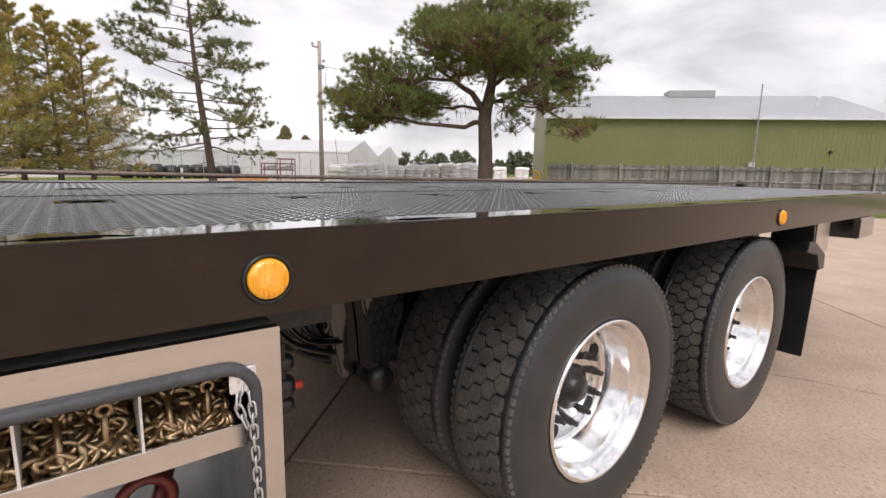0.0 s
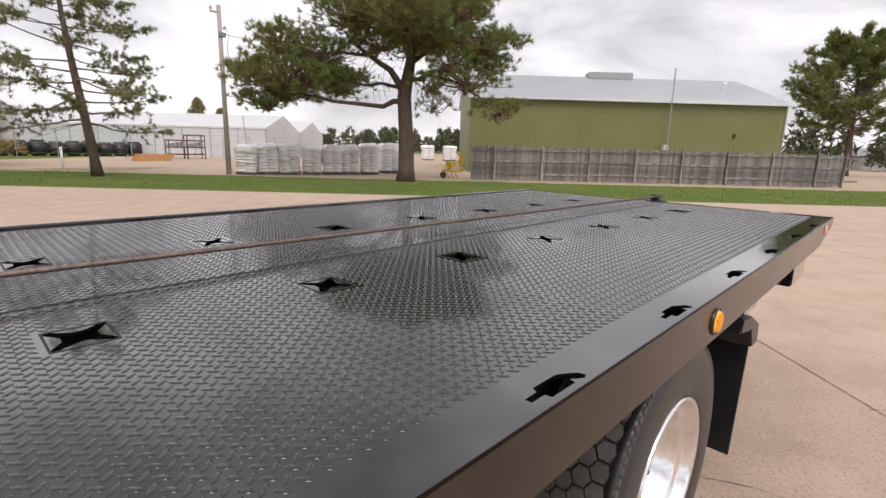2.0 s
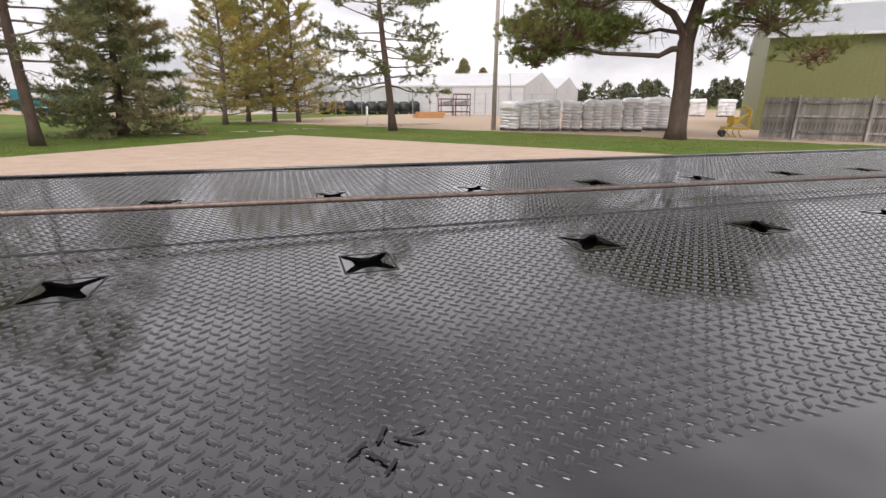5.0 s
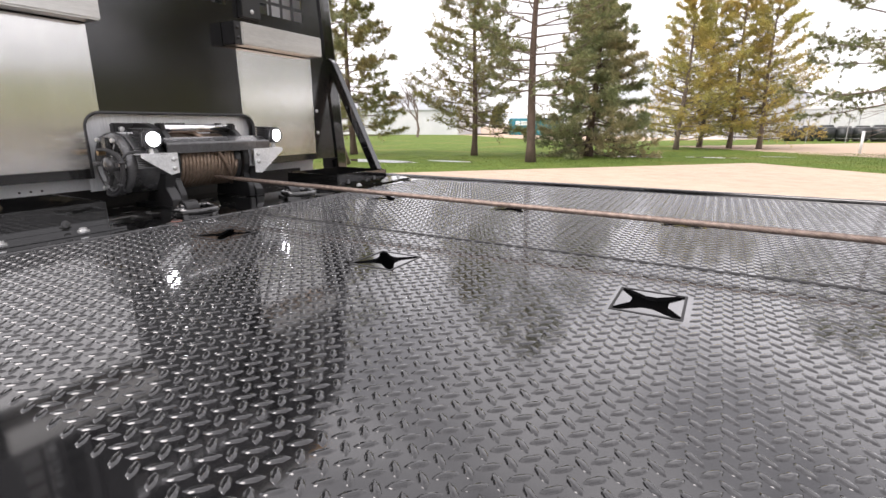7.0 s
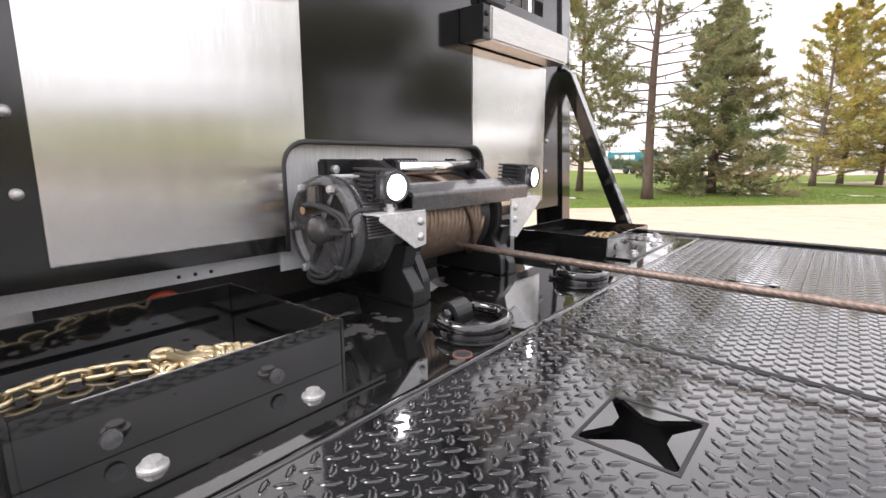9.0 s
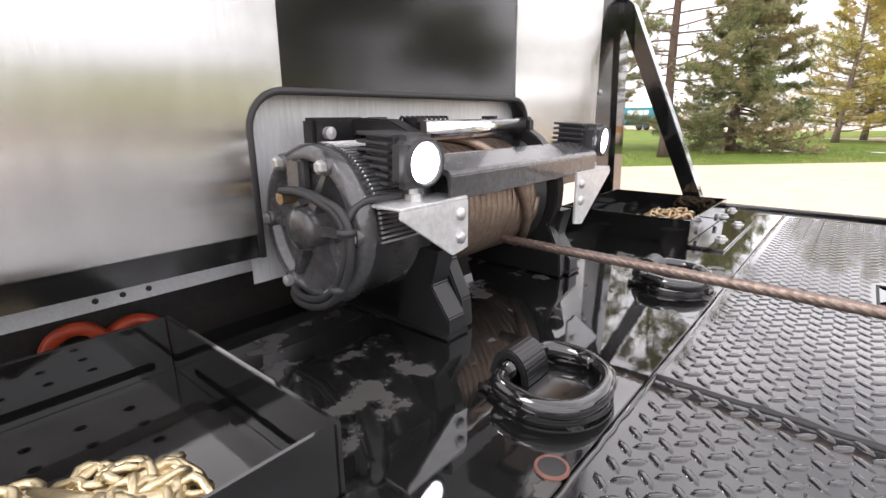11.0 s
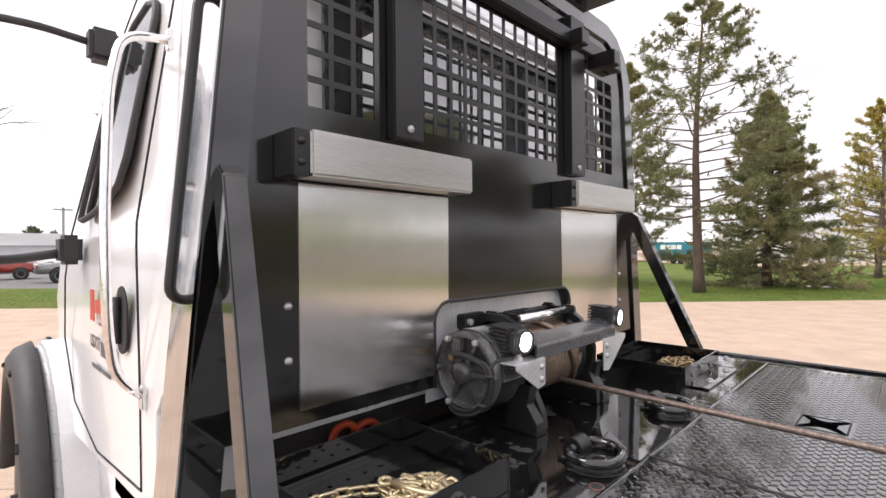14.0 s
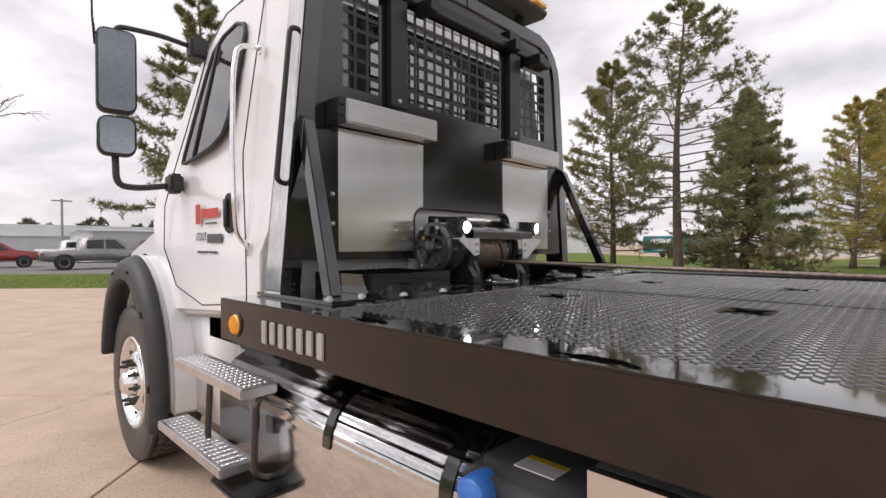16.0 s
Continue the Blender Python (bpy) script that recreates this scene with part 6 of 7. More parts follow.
def branch(bm, rg, start, direction, length, r, droop, up_end, tips, twigs, seg=5, bend=0.12, leaf_from=0.35):
    """A bent limb with side twigs; collects the places where foliage sits."""
    pts, p, d = [start], np.array(start, float), np.array(direction, float)
    n = 6
    for i in range(n):
        s = (i + 1) / n
        d = d + np.array([rg.normal(0, bend), rg.normal(0, bend), rg.normal(0, bend * 0.6) - droop * (1 - s) + up_end * s])
        d /= np.linalg.norm(d)
        p = p + d * length / n
        pts.append(tuple(p))
        if s >= leaf_from:
            for _ in range(twigs):
                q = d + rg.normal(0, 0.75, 3) * (1, 1, 0.55)
                q /= np.linalg.norm(q)
                L = length * rg.uniform(0.12, 0.30) * (1.2 - 0.5 * s)
                e = p + q * L + np.array([0, 0, 0.12 * L])
                tube(bm, [tuple(p), tuple((p + e) / 2 + rg.normal(0, 0.02, 3)), tuple(e)], r * 0.25, 3, radii=[r * 0.28, r * 0.2, r * 0.1], cap=False)
                for t in np.linspace(0.35, 1, 3):
                    tips.append((p + (e - p) * t + rg.normal(0, 0.03, 3), q))
    tips.append((p, d))
    tube(bm, pts, r, seg, radii=[r * (1 - 0.8 * i / n) for i in range(n + 1)], cap=False)


def conifer(name, x, y, height, base_r, crown, limbs, seed, mat, label, size=0.42, k=14, lean=(0, 0), droop=0.1, up=0.12, twigs=2, width=0.055, bare=0, pitch0=0.1, bark=None, leaf_from=0.35, fork=None, keep=1.0):
    """A conifer: tapered trunk, limbs whose reach follows crown (height share, metres), needle tufts."""
    rg = np.random.RandomState(seed)
    t = thing(name, (x, y, G - 0.03), label, "tree", "trees round the lot")
    tb, tips = B(), []
    n = 14
    trunk = []
    for i in range(n + 1):
        s = i / n
        trunk.append((x + lean[0] * s + 0.10 * math.sin(s * 5 + seed), y + lean[1] * s + 0.08 * math.cos(s * 4 + seed), G - 0.05 + height * s))
    tube(tb, trunk, base_r, 10, radii=[base_r * (1.35 if i == 0 else 1.0 - 0.93 * (i / n) ** 1.25) for i in range(n + 1)])
    part("trunk", tb, bark or M_BARK, t, smooth=True)
    lb = B()
    hs, rs = [c[0] for c in crown], [c[1] for c in crown]
    for i in range(limbs):
        s = hs[0] + (hs[-1] - hs[0]) * ((i + rg.uniform(0, 1)) / limbs)
        reach = np.interp(s, hs, rs) * rg.uniform(0.72, 1.12)
        a = i * 2.4 + rg.uniform(-0.5, 0.5)
        f = s * n
        j = min(int(f), n - 1)
        p = np.array(trunk[j]) + (np.array(trunk[j + 1]) - np.array(trunk[j])) * (f - j)
        rise = pitch0 + 0.4 * (s - 0.5)
        branch(lb, rg, tuple(p), (math.cos(a), math.sin(a), rise), reach, max(0.012, base_r * 0.30 * (1 - 0.7 * s)), droop, up, tips, twigs, leaf_from=leaf_from)
    for i in range(bare):
        s = rg.uniform(0.15, hs[0] + 0.1)
        a, f = rg.uniform(0, 6.28), s * n
        p = np.array(trunk[int(f)])
        branch(lb, rg, tuple(p), (math.cos(a), math.sin(a), -0.05), np.interp(s, hs, rs) * rg.uniform(0.3, 0.7), 0.018, 0.1, 0.0, [], 1)
    part("branching", lb, M_TWIG, t, smooth=True)
    tip_top = np.array(trunk[-1])
    for i in range(8):
        tips.append((tip_top - np.array([0, 0, 0.12 * i]), np.array([rg.normal(0, 0.4), rg.normal(0, 0.4), 1.0])))
    tips = [q for q in tips if rg.random_sample() < keep]
    c, d = np.array([q[0] for q in tips]), np.array([q[1] for q in tips])
    v, f = tufts(c, d, size, k, rg, width)
    ob = np_mesh("crown", v - np.array(t.location), f, mat)
    ob.parent = t
    tagged(ob, "many small needle tufts with gaps")
    return t


def broad_pine(x, y, seed):
    """The old pine: a thick trunk that forks, bent limbs, and foliage in separate pads."""
    rg = np.random.RandomState(seed)
    t = thing("pine_tree", (x, y, G - 0.03), "broad old pine with a thick forked trunk on the lawn", "tree", "trees round the lot")
    ru, rv = np.array([0.745, -0.667, 0.0]), np.array([0.667, 0.745, 0.0])

    def at(u, v, z):
        return np.array([x, y, 0.0]) + ru * u + rv * v + np.array([0, 0, z])

    tb = B()
    tube(tb, [tuple(at(*q)) for q in ((0, 0, G - 0.05), (0.03, 0, 0.5), (0, 0, 2.2), (-0.1, 0, 3.9), (0.2, 0, 5.6), (0.12, 0.1, 7.4), (0.35, 0, 8.7))], 0.4, 12, radii=[0.50, 0.39, 0.35, 0.33, 0.23, 0.15, 0.06])
    part("trunk", tb, M_BARK, t, smooth=True)
    lb = B()
    limbs = [((-0.1, 0, 3.9), (-0.75, -0.1, 5.0), (-1.7, -0.3, 5.65), (-2.8, -0.4, 6.6), 0.19), ((-0.1, 0, 3.7), (-1.0, -0.3, 3.45), (-3.4, -0.5, 3.55), (-5.8, -0.4, 4.1), 0.15),
             ((0.2, 0, 5.4), (1.6, -0.4, 6.5), (2.6, -0.5, 6.6), (4.2, -0.6, 6.5), 0.12), ((0.05, 0, 4.6), (1.1, -0.5, 4.8), (2.3, -0.7, 4.6), (4.2, -0.8, 3.4), 0.10),
             ((0.15, 0, 6.2), (1.0, 0.6, 7.2), (1.9, 1.1, 7.7), (3.1, 1.6, 8.6), 0.12), ((0.15, 0, 6.0), (-0.8, 0.8, 7.0), (-1.8, 1.4, 7.8), (-2.6, 2.0, 8.6), 0.12),
             ((0.1, 0, 5.0), (0.2, -1.2, 5.9), (0.0, -2.2, 6.5), (-0.3, -3.2, 7.0), 0.11), ((0.1, 0, 5.2), (0.2, 1.4, 6.0), (0.5, 2.6, 6.4), (0.8, 4.0, 6.9), 0.11),
             ((-1.7, -0.3, 5.65), (-3.0, -0.6, 5.7), (-4.2, -0.8, 5.6), (-5.6, -0.8, 6.0), 0.09), ((-0.2, 0, 4.3), (-1.2, 0.8, 4.5), (-2.4, 1.6, 4.6), (-4.0, 2.4, 4.7), 0.10)]
    for *q, r in limbs:
        pts = []
        for k in range(3):
            pts += [at(*(np.array(q[k]) * (1 - s) + np.array(q[k + 1]) * s)) + (rg.normal(0, 0.05, 3) if k or s else 0) for s in (0, 0.5)]
        pts.append(at(*q[3]))
        tube(lb, [tuple(p) for p in pts], r, 7, radii=[r * (1 - 0.12 * i) for i in range(len(pts))], cap=False)
    # pads: sideways, depth, height, half width, half height, share of tufts
    pads = [(-5.5, -0.4, 4.5, 2.4, 1.0, 1), (-5.7, -0.6, 6.1, 1.0, 0.7, 1), (-4.0, -0.5, 5.6, 1.2, 0.85, 1), (-2.4, -0.6, 7.4, 1.6, 1.0, 1), (-2.4, 1.5, 8.8, 1.4, 0.55, 1),
            (0.1, 0.2, 8.75, 1.7, 0.8, 1), (2.5, 1.3, 9.0, 1.8, 0.65, 1), (-0.2, -2.4, 7.0, 1.9, 0.7, 1), (2.2, 0.0, 7.7, 1.6, 0.55, 1), (3.2, -0.5, 6.3, 1.55, 0.6, 1), (2.0, -0.9, 5.4, 1.1, 0.6, 0.6),
            (2.9, -0.4, 4.7, 1.7, 0.6, 0.35), (4.3, -0.8, 3.35, 1.1, 0.45, 0.45), (1.3, 0.6, 3.6, 1.0, 0.6, 0.22), (5.1, -0.4, 6.5, 0.55, 0.3, 0.8), (-1.3, -0.9, 6.1, 1.1, 0.5, 0.7), (0.9, -0.9, 6.3, 1.2, 0.55, 0.8), (1.0, -0.7, 4.5, 0.9, 0.5, 0.5), (-3.2, -0.3, 4.5, 1.0, 0.5, 0.6), (3.9, 0.2, 5.5, 1.1, 0.5, 0.7), (-6.5, -0.2, 3.5, 1.2, 0.4, 0.6), (0.6, 3.4, 7.2, 2.0, 0.8, 1), (-3.6, 2.3, 4.8, 1.5, 0.7, 0.8)]
    tips, twb = [], B()
    for u, v, z, ru_, rz_, share in pads:
        ru_, rz_ = ru_ * 1.16, rz_ * 1.20
        n = int(150 * ru_ * (ru_ + rz_) * 0.55 * share)
        heart = at(u, v, z - rz_ * 0.45)
        for k in range(n):
            d = rg.normal(0, 1, 3)
            d /= np.linalg.norm(d)
            if d[2] < -0.2 and rg.rand() < 0.5:
                d[2] = -d[2]
            sc = rg.uniform(0.35, 1.0) ** 0.6 * rg.uniform(0.85, 1.25) * (1 + 0.16 * math.sin(4.1 * d[0] + 3 * u) * math.sin(3.7 * d[1] + 2 * z))
            p = at(u + d[0] * ru_ * sc, v + d[1] * ru_ * 0.85 * sc, z + d[2] * rz_ * sc + 0.12 * math.sin(5 * d[0] + u) * rz_)
            q = p - heart
            q = q / (np.linalg.norm(q) + 1e-6) * 0.6 + np.array([0, 0, 0.55])
            tips.append((p, q))
            if k % 3 == 0:
                mid = heart + (p - heart) * 0.5 + rg.normal(0, 0.10, 3) - np.array([0, 0, 0.10])
                tube(twb, [tuple(heart + rg.normal(0, 0.15, 3)), tuple(mid), tuple(p)], 0.03, 3, radii=[0.034, 0.024, 0.010], cap=False)
    for k in range(150):
        a = rg.uniform((-3.4, -0.9, 4.2), (3.8, 0.9, 6.0))
        e = a + np.array([rg.normal(0.12 * a[0], 0.35), rg.normal(0, 0.3), rg.uniform(-0.9, 0.5)])
        tube(twb, [tuple(at(*a)), tuple(at(*((a + e) / 2 + rg.normal(0, 0.07, 3)))), tuple(at(*e))], 0.02, 3, radii=[0.018, 0.013, 0.006], cap=False)
    part("branching", lb, M_BARK, t, smooth=True)
    tagged(part("twig_tangle", twb, M_REDTWIG, t, smooth=True), "thin reddish-brown twigs between the needle pads", kind="stuff")
    c, d = np.array([q[0] for q in tips]), np.array([q[1] for q in tips])
    v_, f_ = tufts(c, d, 0.27, 36, rg, 0.042, 0.75)
    ob = np_mesh("crown", v_ - np.array(t.location), f_, M_PINE)
    ob.parent = t
    tagged(ob, "pads of dark green needle tufts with gaps")


broad_pine(14.6, 17.6, 5)
conifer("pine_tree", 3.55, 26.2, 10.9, 0.21, [(0.20, 3.4), (0.34, 4.4), (0.55, 3.7), (0.8, 2.6), (0.98, 0.9)], 46, 8, M_PINE2, "tall thin pine with a leaning trunk and sparse limbs", 0.20, 26, (-0.6, 0.3), 0.05, 0.10, 5, 0.075, 8, 0.05, leaf_from=0.45, keep=0.9)
for i, (lx, ly, lh) in enumerate(((-5.4, 34.5, 9.4), (-4.3, 38.5, 10.6), (-2.6, 38.2, 10.6), (-0.98, 37.6, 10.0))):
    conifer("larch_tree", lx, ly, lh, 0.15, [(0.06, 3.2), (0.25, 3.0), (0.55, 2.1), (0.8, 1.2), (0.98, 0.35)], 84, 30 + i, M_LARCH, "slender yellow-green larch in a row on the lawn", 0.19, 10, (0.1, 0.0), 0.03, 0.10, 6, 0.075, 4, 0.26, M_TWIG, leaf_from=0.2, keep=0.74)
conifer("spruce_tree", -8.65, 25.0, 8.5, 0.19, [(0.035, 3.05), (0.2, 2.85), (0.5, 1.85), (0.8, 0.9), (0.99, 0.12)], 130, 17, M_SPRUCE, "dense dark green cone-shaped spruce", 0.21, 15, (0, 0), 0.10, 0.16, 5, 0.085, 0, 0.0, leaf_from=0.25)
conifer("pine_tree", -10.05, 19.9, 11.4, 0.185, [(0.24, 2.4), (0.45, 3.1), (0.6, 2.9), (0.8, 2.0), (0.98, 0.4)], 62, 21, M_PINE2, "tall straight pine with tufted limbs on the lawn", 0.21, 18, (0.2, 0.1), 0.03, 0.10, 5, 0.07, 5, 0.15, leaf_from=0.38, keep=0.62)
conifer("pine_tree", -14.2, 22.9, 10.6, 0.15, [(0.10, 3.0), (0.4, 2.9), (0.7, 2.0), (0.98, 0.4)], 76, 26, M_LARCH2, "medium olive pine beside the tall pine", 0.20, 13, (0.2, 0), 0.03, 0.12, 5, 0.07, 6, 0.2, leaf_from=0.28, keep=0.95)
conifer("pine_tree", -16.1, 15.2, 12.8, 0.19, [(0.34, 2.2), (0.5, 2.9), (0.7, 2.6), (0.98, 0.5)], 34, 41, M_PINE2, "tall pine with a bare leaning trunk at the lawn edge", 0.20, 18, (-2.6, -0.9), 0.05, 0.08, 4, 0.07, 10, 0.1, leaf_from=0.45)
conifer("pine_tree", -20.4, 20.8, 9.6, 0.17, [(0.10, 2.5), (0.4, 2.6), (0.7, 1.8), (0.98, 0.3)], 70, 27, M_LARCH2, "olive-green pine at the back of the lawn", 0.22, 14, (0, 0), 0.03, 0.12, 5, 0.075, 6, 0.1)
conifer("pine_tree", 60.0, 4.6, 12.4, 0.34, [(0.30, 4.6), (0.42, 5.7), (0.62, 5.2), (0.82, 3.9), (0.98, 1.6)], 84, 33, M_PINE, "round-headed pine past the end of the fence", 0.42, 13, (-0.3, 0.3), 0.02, 0.06, 6, 0.085, 4, 0.35, leaf_from=0.4)
conifer("pine_tree", -25.0, 7.0, 12.0, 0.22, [(0.22, 3.2), (0.45, 3.0), (0.7, 2.0), (0.98, 0.4)], 46, 36, M_PINE2, "pine on the grass strip before the car park", 0.24, 15, (0, 0), 0.02, 0.08, 5, 0.08, 4, 0.1)
conifer("pine_tree", -33.0, 30.0, 11.0, 0.2, [(0.12, 2.8), (0.4, 2.8), (0.7, 1.8), (0.98, 0.3)], 46, 38, M_LARCH2, "olive-green pine at the back of the lawn", 0.4, 11, (0, 0), 0.03, 0.12, 3, 0.09, 4, 0.1)


def bare_tree(x, y, h, r, seed, label):
    rg = np.random.RandomState(seed)
    t = thing("bare_tree", (x, y, G - 0.03), label, "tree", "trees round the lot")
    bm = B()

    def grow(p, d, L, rad, depth):
        e = p + d * L
        mid = (p + e) / 2 + rg.normal(0, 0.05 * L, 3)
        tube(bm, [tuple(p), tuple(mid), tuple(e)], rad, 5 if depth < 2 else 3, radii=[rad, rad * 0.85, rad * 0.68], cap=False)
        if depth < 6:
            for _ in range(3 if depth < 4 else 2):
                q = d + rg.normal(0, 0.42, 3)
                q[2] += 0.12
                q /= np.linalg.norm(q)
                grow(e, q, L * rg.uniform(0.62, 0.86), rad * 0.62, depth + 1)
    grow(np.array([x, y, G - 0.05]), np.array([0.02, 0.0, 1.0]), h * 0.24, r, 0)
    part("branching", bm, M_TWIG, t, smooth=True)


bare_tree(-38.0, 55.0, 8.4, 0.20, 3, "leafless spreading tree far across the lawn")
bare_tree(-45.0, 0.6, 15.5, 0.28, 7, "leafless tall tree beside the car park")

# ---- utility pole, fence, pallets ----
pole = thing("utility_pole", (9.36, 25.75, G - 0.03), "weathered wooden utility pole with a crossarm stub and insulators", "utility pole")
part("pole_shaft", tube(B(), [(9.36, 25.75, G - 0.05), (9.36, 25.75, 8.2)], 0.13, 14, radii=[0.135, 0.10]), M_POLE, pole, smooth=True)
part("arm", box(B(), 8.90, 9.40, 25.68, 25.74, 7.82, 7.90, 0.01), M_POLE, pole)
for z in (7.95, 7.1, 6.8):
    part("insulator", lathe(B(), [(0, 0.0), (0, 0.05), (0.05, 0.07), (0.10, 0.04), (0.14, 0.04), (0.14, 0)], (9.55 if z < 7.5 else 8.95, 25.7, z), 12, "z"), M_STEELGREY, pole, smooth=True)
part("bracket", box(B(), 9.22, 9.60, 25.60, 25.70, 6.72, 6.95, 0.02), M_STEELGREY, pole)
part("loose_wire", tube(B(), rounded([(9.55, 25.65, 7.3), (9.75, 25.65, 6.9), (9.60, 25.65, 6.1), (9.78, 25.65, 5.6)], 0.3), 0.012, 5), M_PLASTIC, pole, smooth=True)
part("loose_wire", tube(B(), [(9.5 + 0.9 * i, 25.6 - 0.2 * i, 6.85 - 0.25 * math.sin(i / 12 * 3.1) + 0.0 * i) for i in range(13)], 0.012, 5), M_PLASTIC, pole, smooth=True)
part("pull_pole", tube(B(), [(10.9, 26.5, G - 0.05), (10.6, 26.5, 3.0)], 0.03, 8), M_STEELGREY, pole, smooth=True)

FA, FB = Vector((18.77, 16.99, G - 0.03)), Vector((34.25, 2.51, G - 0.03))
fence = thing("board_fence", FA, "weathered grey-brown vertical board fence", "fence")
fd = (FB - FA)
fl_len = fd.length
fd.normalize()
fq = Matrix.Translation(FA) @ Vector((1, 0, 0)).rotation_difference(fd).to_matrix().to_4x4()
bw = 0.145
board_me = shared("board", box(B(), 0.004, bw - 0.004, -0.012, 0.012, 0.05, 1.82, 0.004, seg=1), M_FENCE)
rail_me = shared("rail", box(B(), 0, 2.59, -0.055, -0.014, 0, 0.09), M_FENCE)
fpost_me = shared("fence_post", box(B(), -0.05, 0.05, -0.16, -0.058, -0.02, 1.92, 0.01, seg=1), M_FENCE)
rngf = random.Random(11)
for i in range(int(fl_len / bw)):
    ob = child(board_me, fence, fq @ pose(i * bw, rngf.uniform(-0.006, 0.006), rngf.uniform(-0.03, 0.03), 0, rngf.uniform(-0.5, 0.5), 0), "board")
    ob.matrix_basis = Matrix.Translation(-FA) @ ob.matrix_basis
for i in range(9):
    child(fpost_me, fence, Matrix.Translation(-FA) @ fq @ pose(1.28 + i * 2.6 if i < 8 else fl_len - 0.1, rngf.uniform(-0.01, 0.01), 0, rngf.uniform(-1, 1), rngf.uniform(-1.2, 1.2), 0), "fence_post")
    for z in (0.35, 1.0, 1.60):
        child(rail_me, fence, Matrix.Translation(-FA) @ fq @ pose(-1.32 + i * 2.6 if i else 0.0, 0 if i else 0.001, z + rngf.uniform(-0.03, 0.03), 0, rngf.uniform(-0.5, 0.5), 0), "rail")


def sack_stack(x, y, rot, seed, w=1.05, h=1.62, mat=None, layers=11):
    """A pallet of sacks in stretch wrap: sagging sacks in crossed layers with an uneven top."""
    rg = random.Random(seed)
    t = thing("sack_pallet", (x, y, G - 0.03), "pallet of stacked white sacks under clear stretch wrap", "pallet", "pallets of sacks")
    q = Matrix.Translation((x, y, G - 0.03)) @ pose(0, 0, 0, rg.uniform(-2, 2), rg.uniform(-4, 4), rot + rg.uniform(-9, 9))
    pb = B()
    for k in range(3):
        box(pb, -w / 2, w / 2, -0.5 + k * 0.45, -0.40 + k * 0.45, 0.0, 0.10, m=q)
    box(pb, -w / 2, w / 2, -0.55, 0.55, 0.10, 0.13, m=q)
    part("pallet", pb, M_FENCE, t)
    lh = (h - 0.13) / layers
    for k in range(layers):
        z = 0.13 + k * lh
        cuts = [(-w / 2, 0.02), (-0.02, w / 2)]
        grow = 1.0 + 0.05 * math.sin(3.1 * k / layers) - (0.10 if k == layers - 1 else 0)
        for x0, x1 in cuts:
            sb = B()
            dz = rg.uniform(-0.02, 0.02)
            j = rg.uniform(-0.03, 0.03)
            box(sb, x0 * grow + 0.005, x1 * grow - 0.005, -0.54 * grow + j, 0.54 * grow + j, z + dz, z + lh * 1.12 + dz * 0.5, lh * 0.24, q @ pose(0, 0, 0, rg.uniform(-1.5, 1.5), rg.uniform(-1.5, 1.5), rg.uniform(-3, 3)), 2)
            part("sack", sb, mat if (mat and rg.random() < 0.7) else M_BAG, t, smooth=True)
    hb2 = B()
    drop = rg.uniform(0.18, 0.55)
    top = 0.13 + layers * lh
    box(hb2, -w * 0.535, w * 0.535, -0.585, 0.585, top - drop, top + rg.uniform(0.06, 0.13), 0.085, None, 3)
    bmesh.ops.subdivide_edges(hb2, edges=[e for e in hb2.edges if e.calc_length() > 0.15], cuts=3, use_grid_fill=True)
    ph = rg.uniform(0, 6)
    for v in hb2.verts:
        up = max(0.0, (v.co.z - top + drop) / drop)
        v.co.z += 0.045 * math.sin(6.0 * v.co.x + ph) * math.sin(5.0 * v.co.y - ph) + (rg.uniform(-0.10, 0.06) if up < 0.2 else 0)
        v.co.x *= 1 + 0.04 * math.sin(9 * v.co.y + ph) - 0.05 * max(0, up - 1)
        v.co.y *= 1 + 0.04 * math.sin(8 * v.co.x + ph)
    bmesh.ops.transform(hb2, matrix=q @ pose(0, 0, 0, rg.uniform(-3, 3), rg.uniform(-4, 4), 0), verts=hb2.verts)
    part("wrap_hood", hb2, M_BAG, t, smooth=True)
    return t


for i in range(7):
    s = i / 6
    sack_stack(10.15 + 6.5 * s, 25.2 - 2.0 * s, -30, 40 + i, 0.97, 1.50 + 0.05 * (i % 3) + (0.2 if i == 6 else 0), M_BAGPINK if i in (0, 2, 3, 4, 5) else None, 9)
sack_stack(18.6, 23.6, -18, 51, 1.1, 1.75)
sack_stack(19.3, 24.6, -18, 52, 1.1, 1.7)
for i in range(2):
    sack_stack(45.6 + 2.2 * i, 47.9 - 2.0 * i, -40, 60 + i, 1.7, 1.9, None)

# ---- green hall behind the fence ----
hall = thing("green_hall", (33.5, 15.0, G - 0.03), "long green metal-sided hall with a grey gable roof", "building")
HA, HB = Vector((25.5, 23.0, 0)), Vector((41.6, 6.9, 0))
hd = (HB - HA).normalized()
hn = Vector((1, 1, 0)).normalized()
E_H, R_H, D_H = 5.45, 7.8, 14.0
hm = Matrix(((hd.x, hn.x, 0, HA.x), (hd.y, hn.y, 0, HA.y), (0, 0, 1, G - 0.03), (0, 0, 0, 1)))
HL = (HB - HA).length
part("wall", box(B(), 0, HL, 0, D_H, 0, E_H, m=hm), M_GREENWALL, hall)
ribs_b = B()
for i in range(int(HL / 0.3)):
    box(ribs_b, i * 0.3, i * 0.3 + 0.03, -0.010, 0.0, 0.05, E_H - 0.15, m=hm)
part("siding_rib", ribs_b, M_GREENWALL, hall)
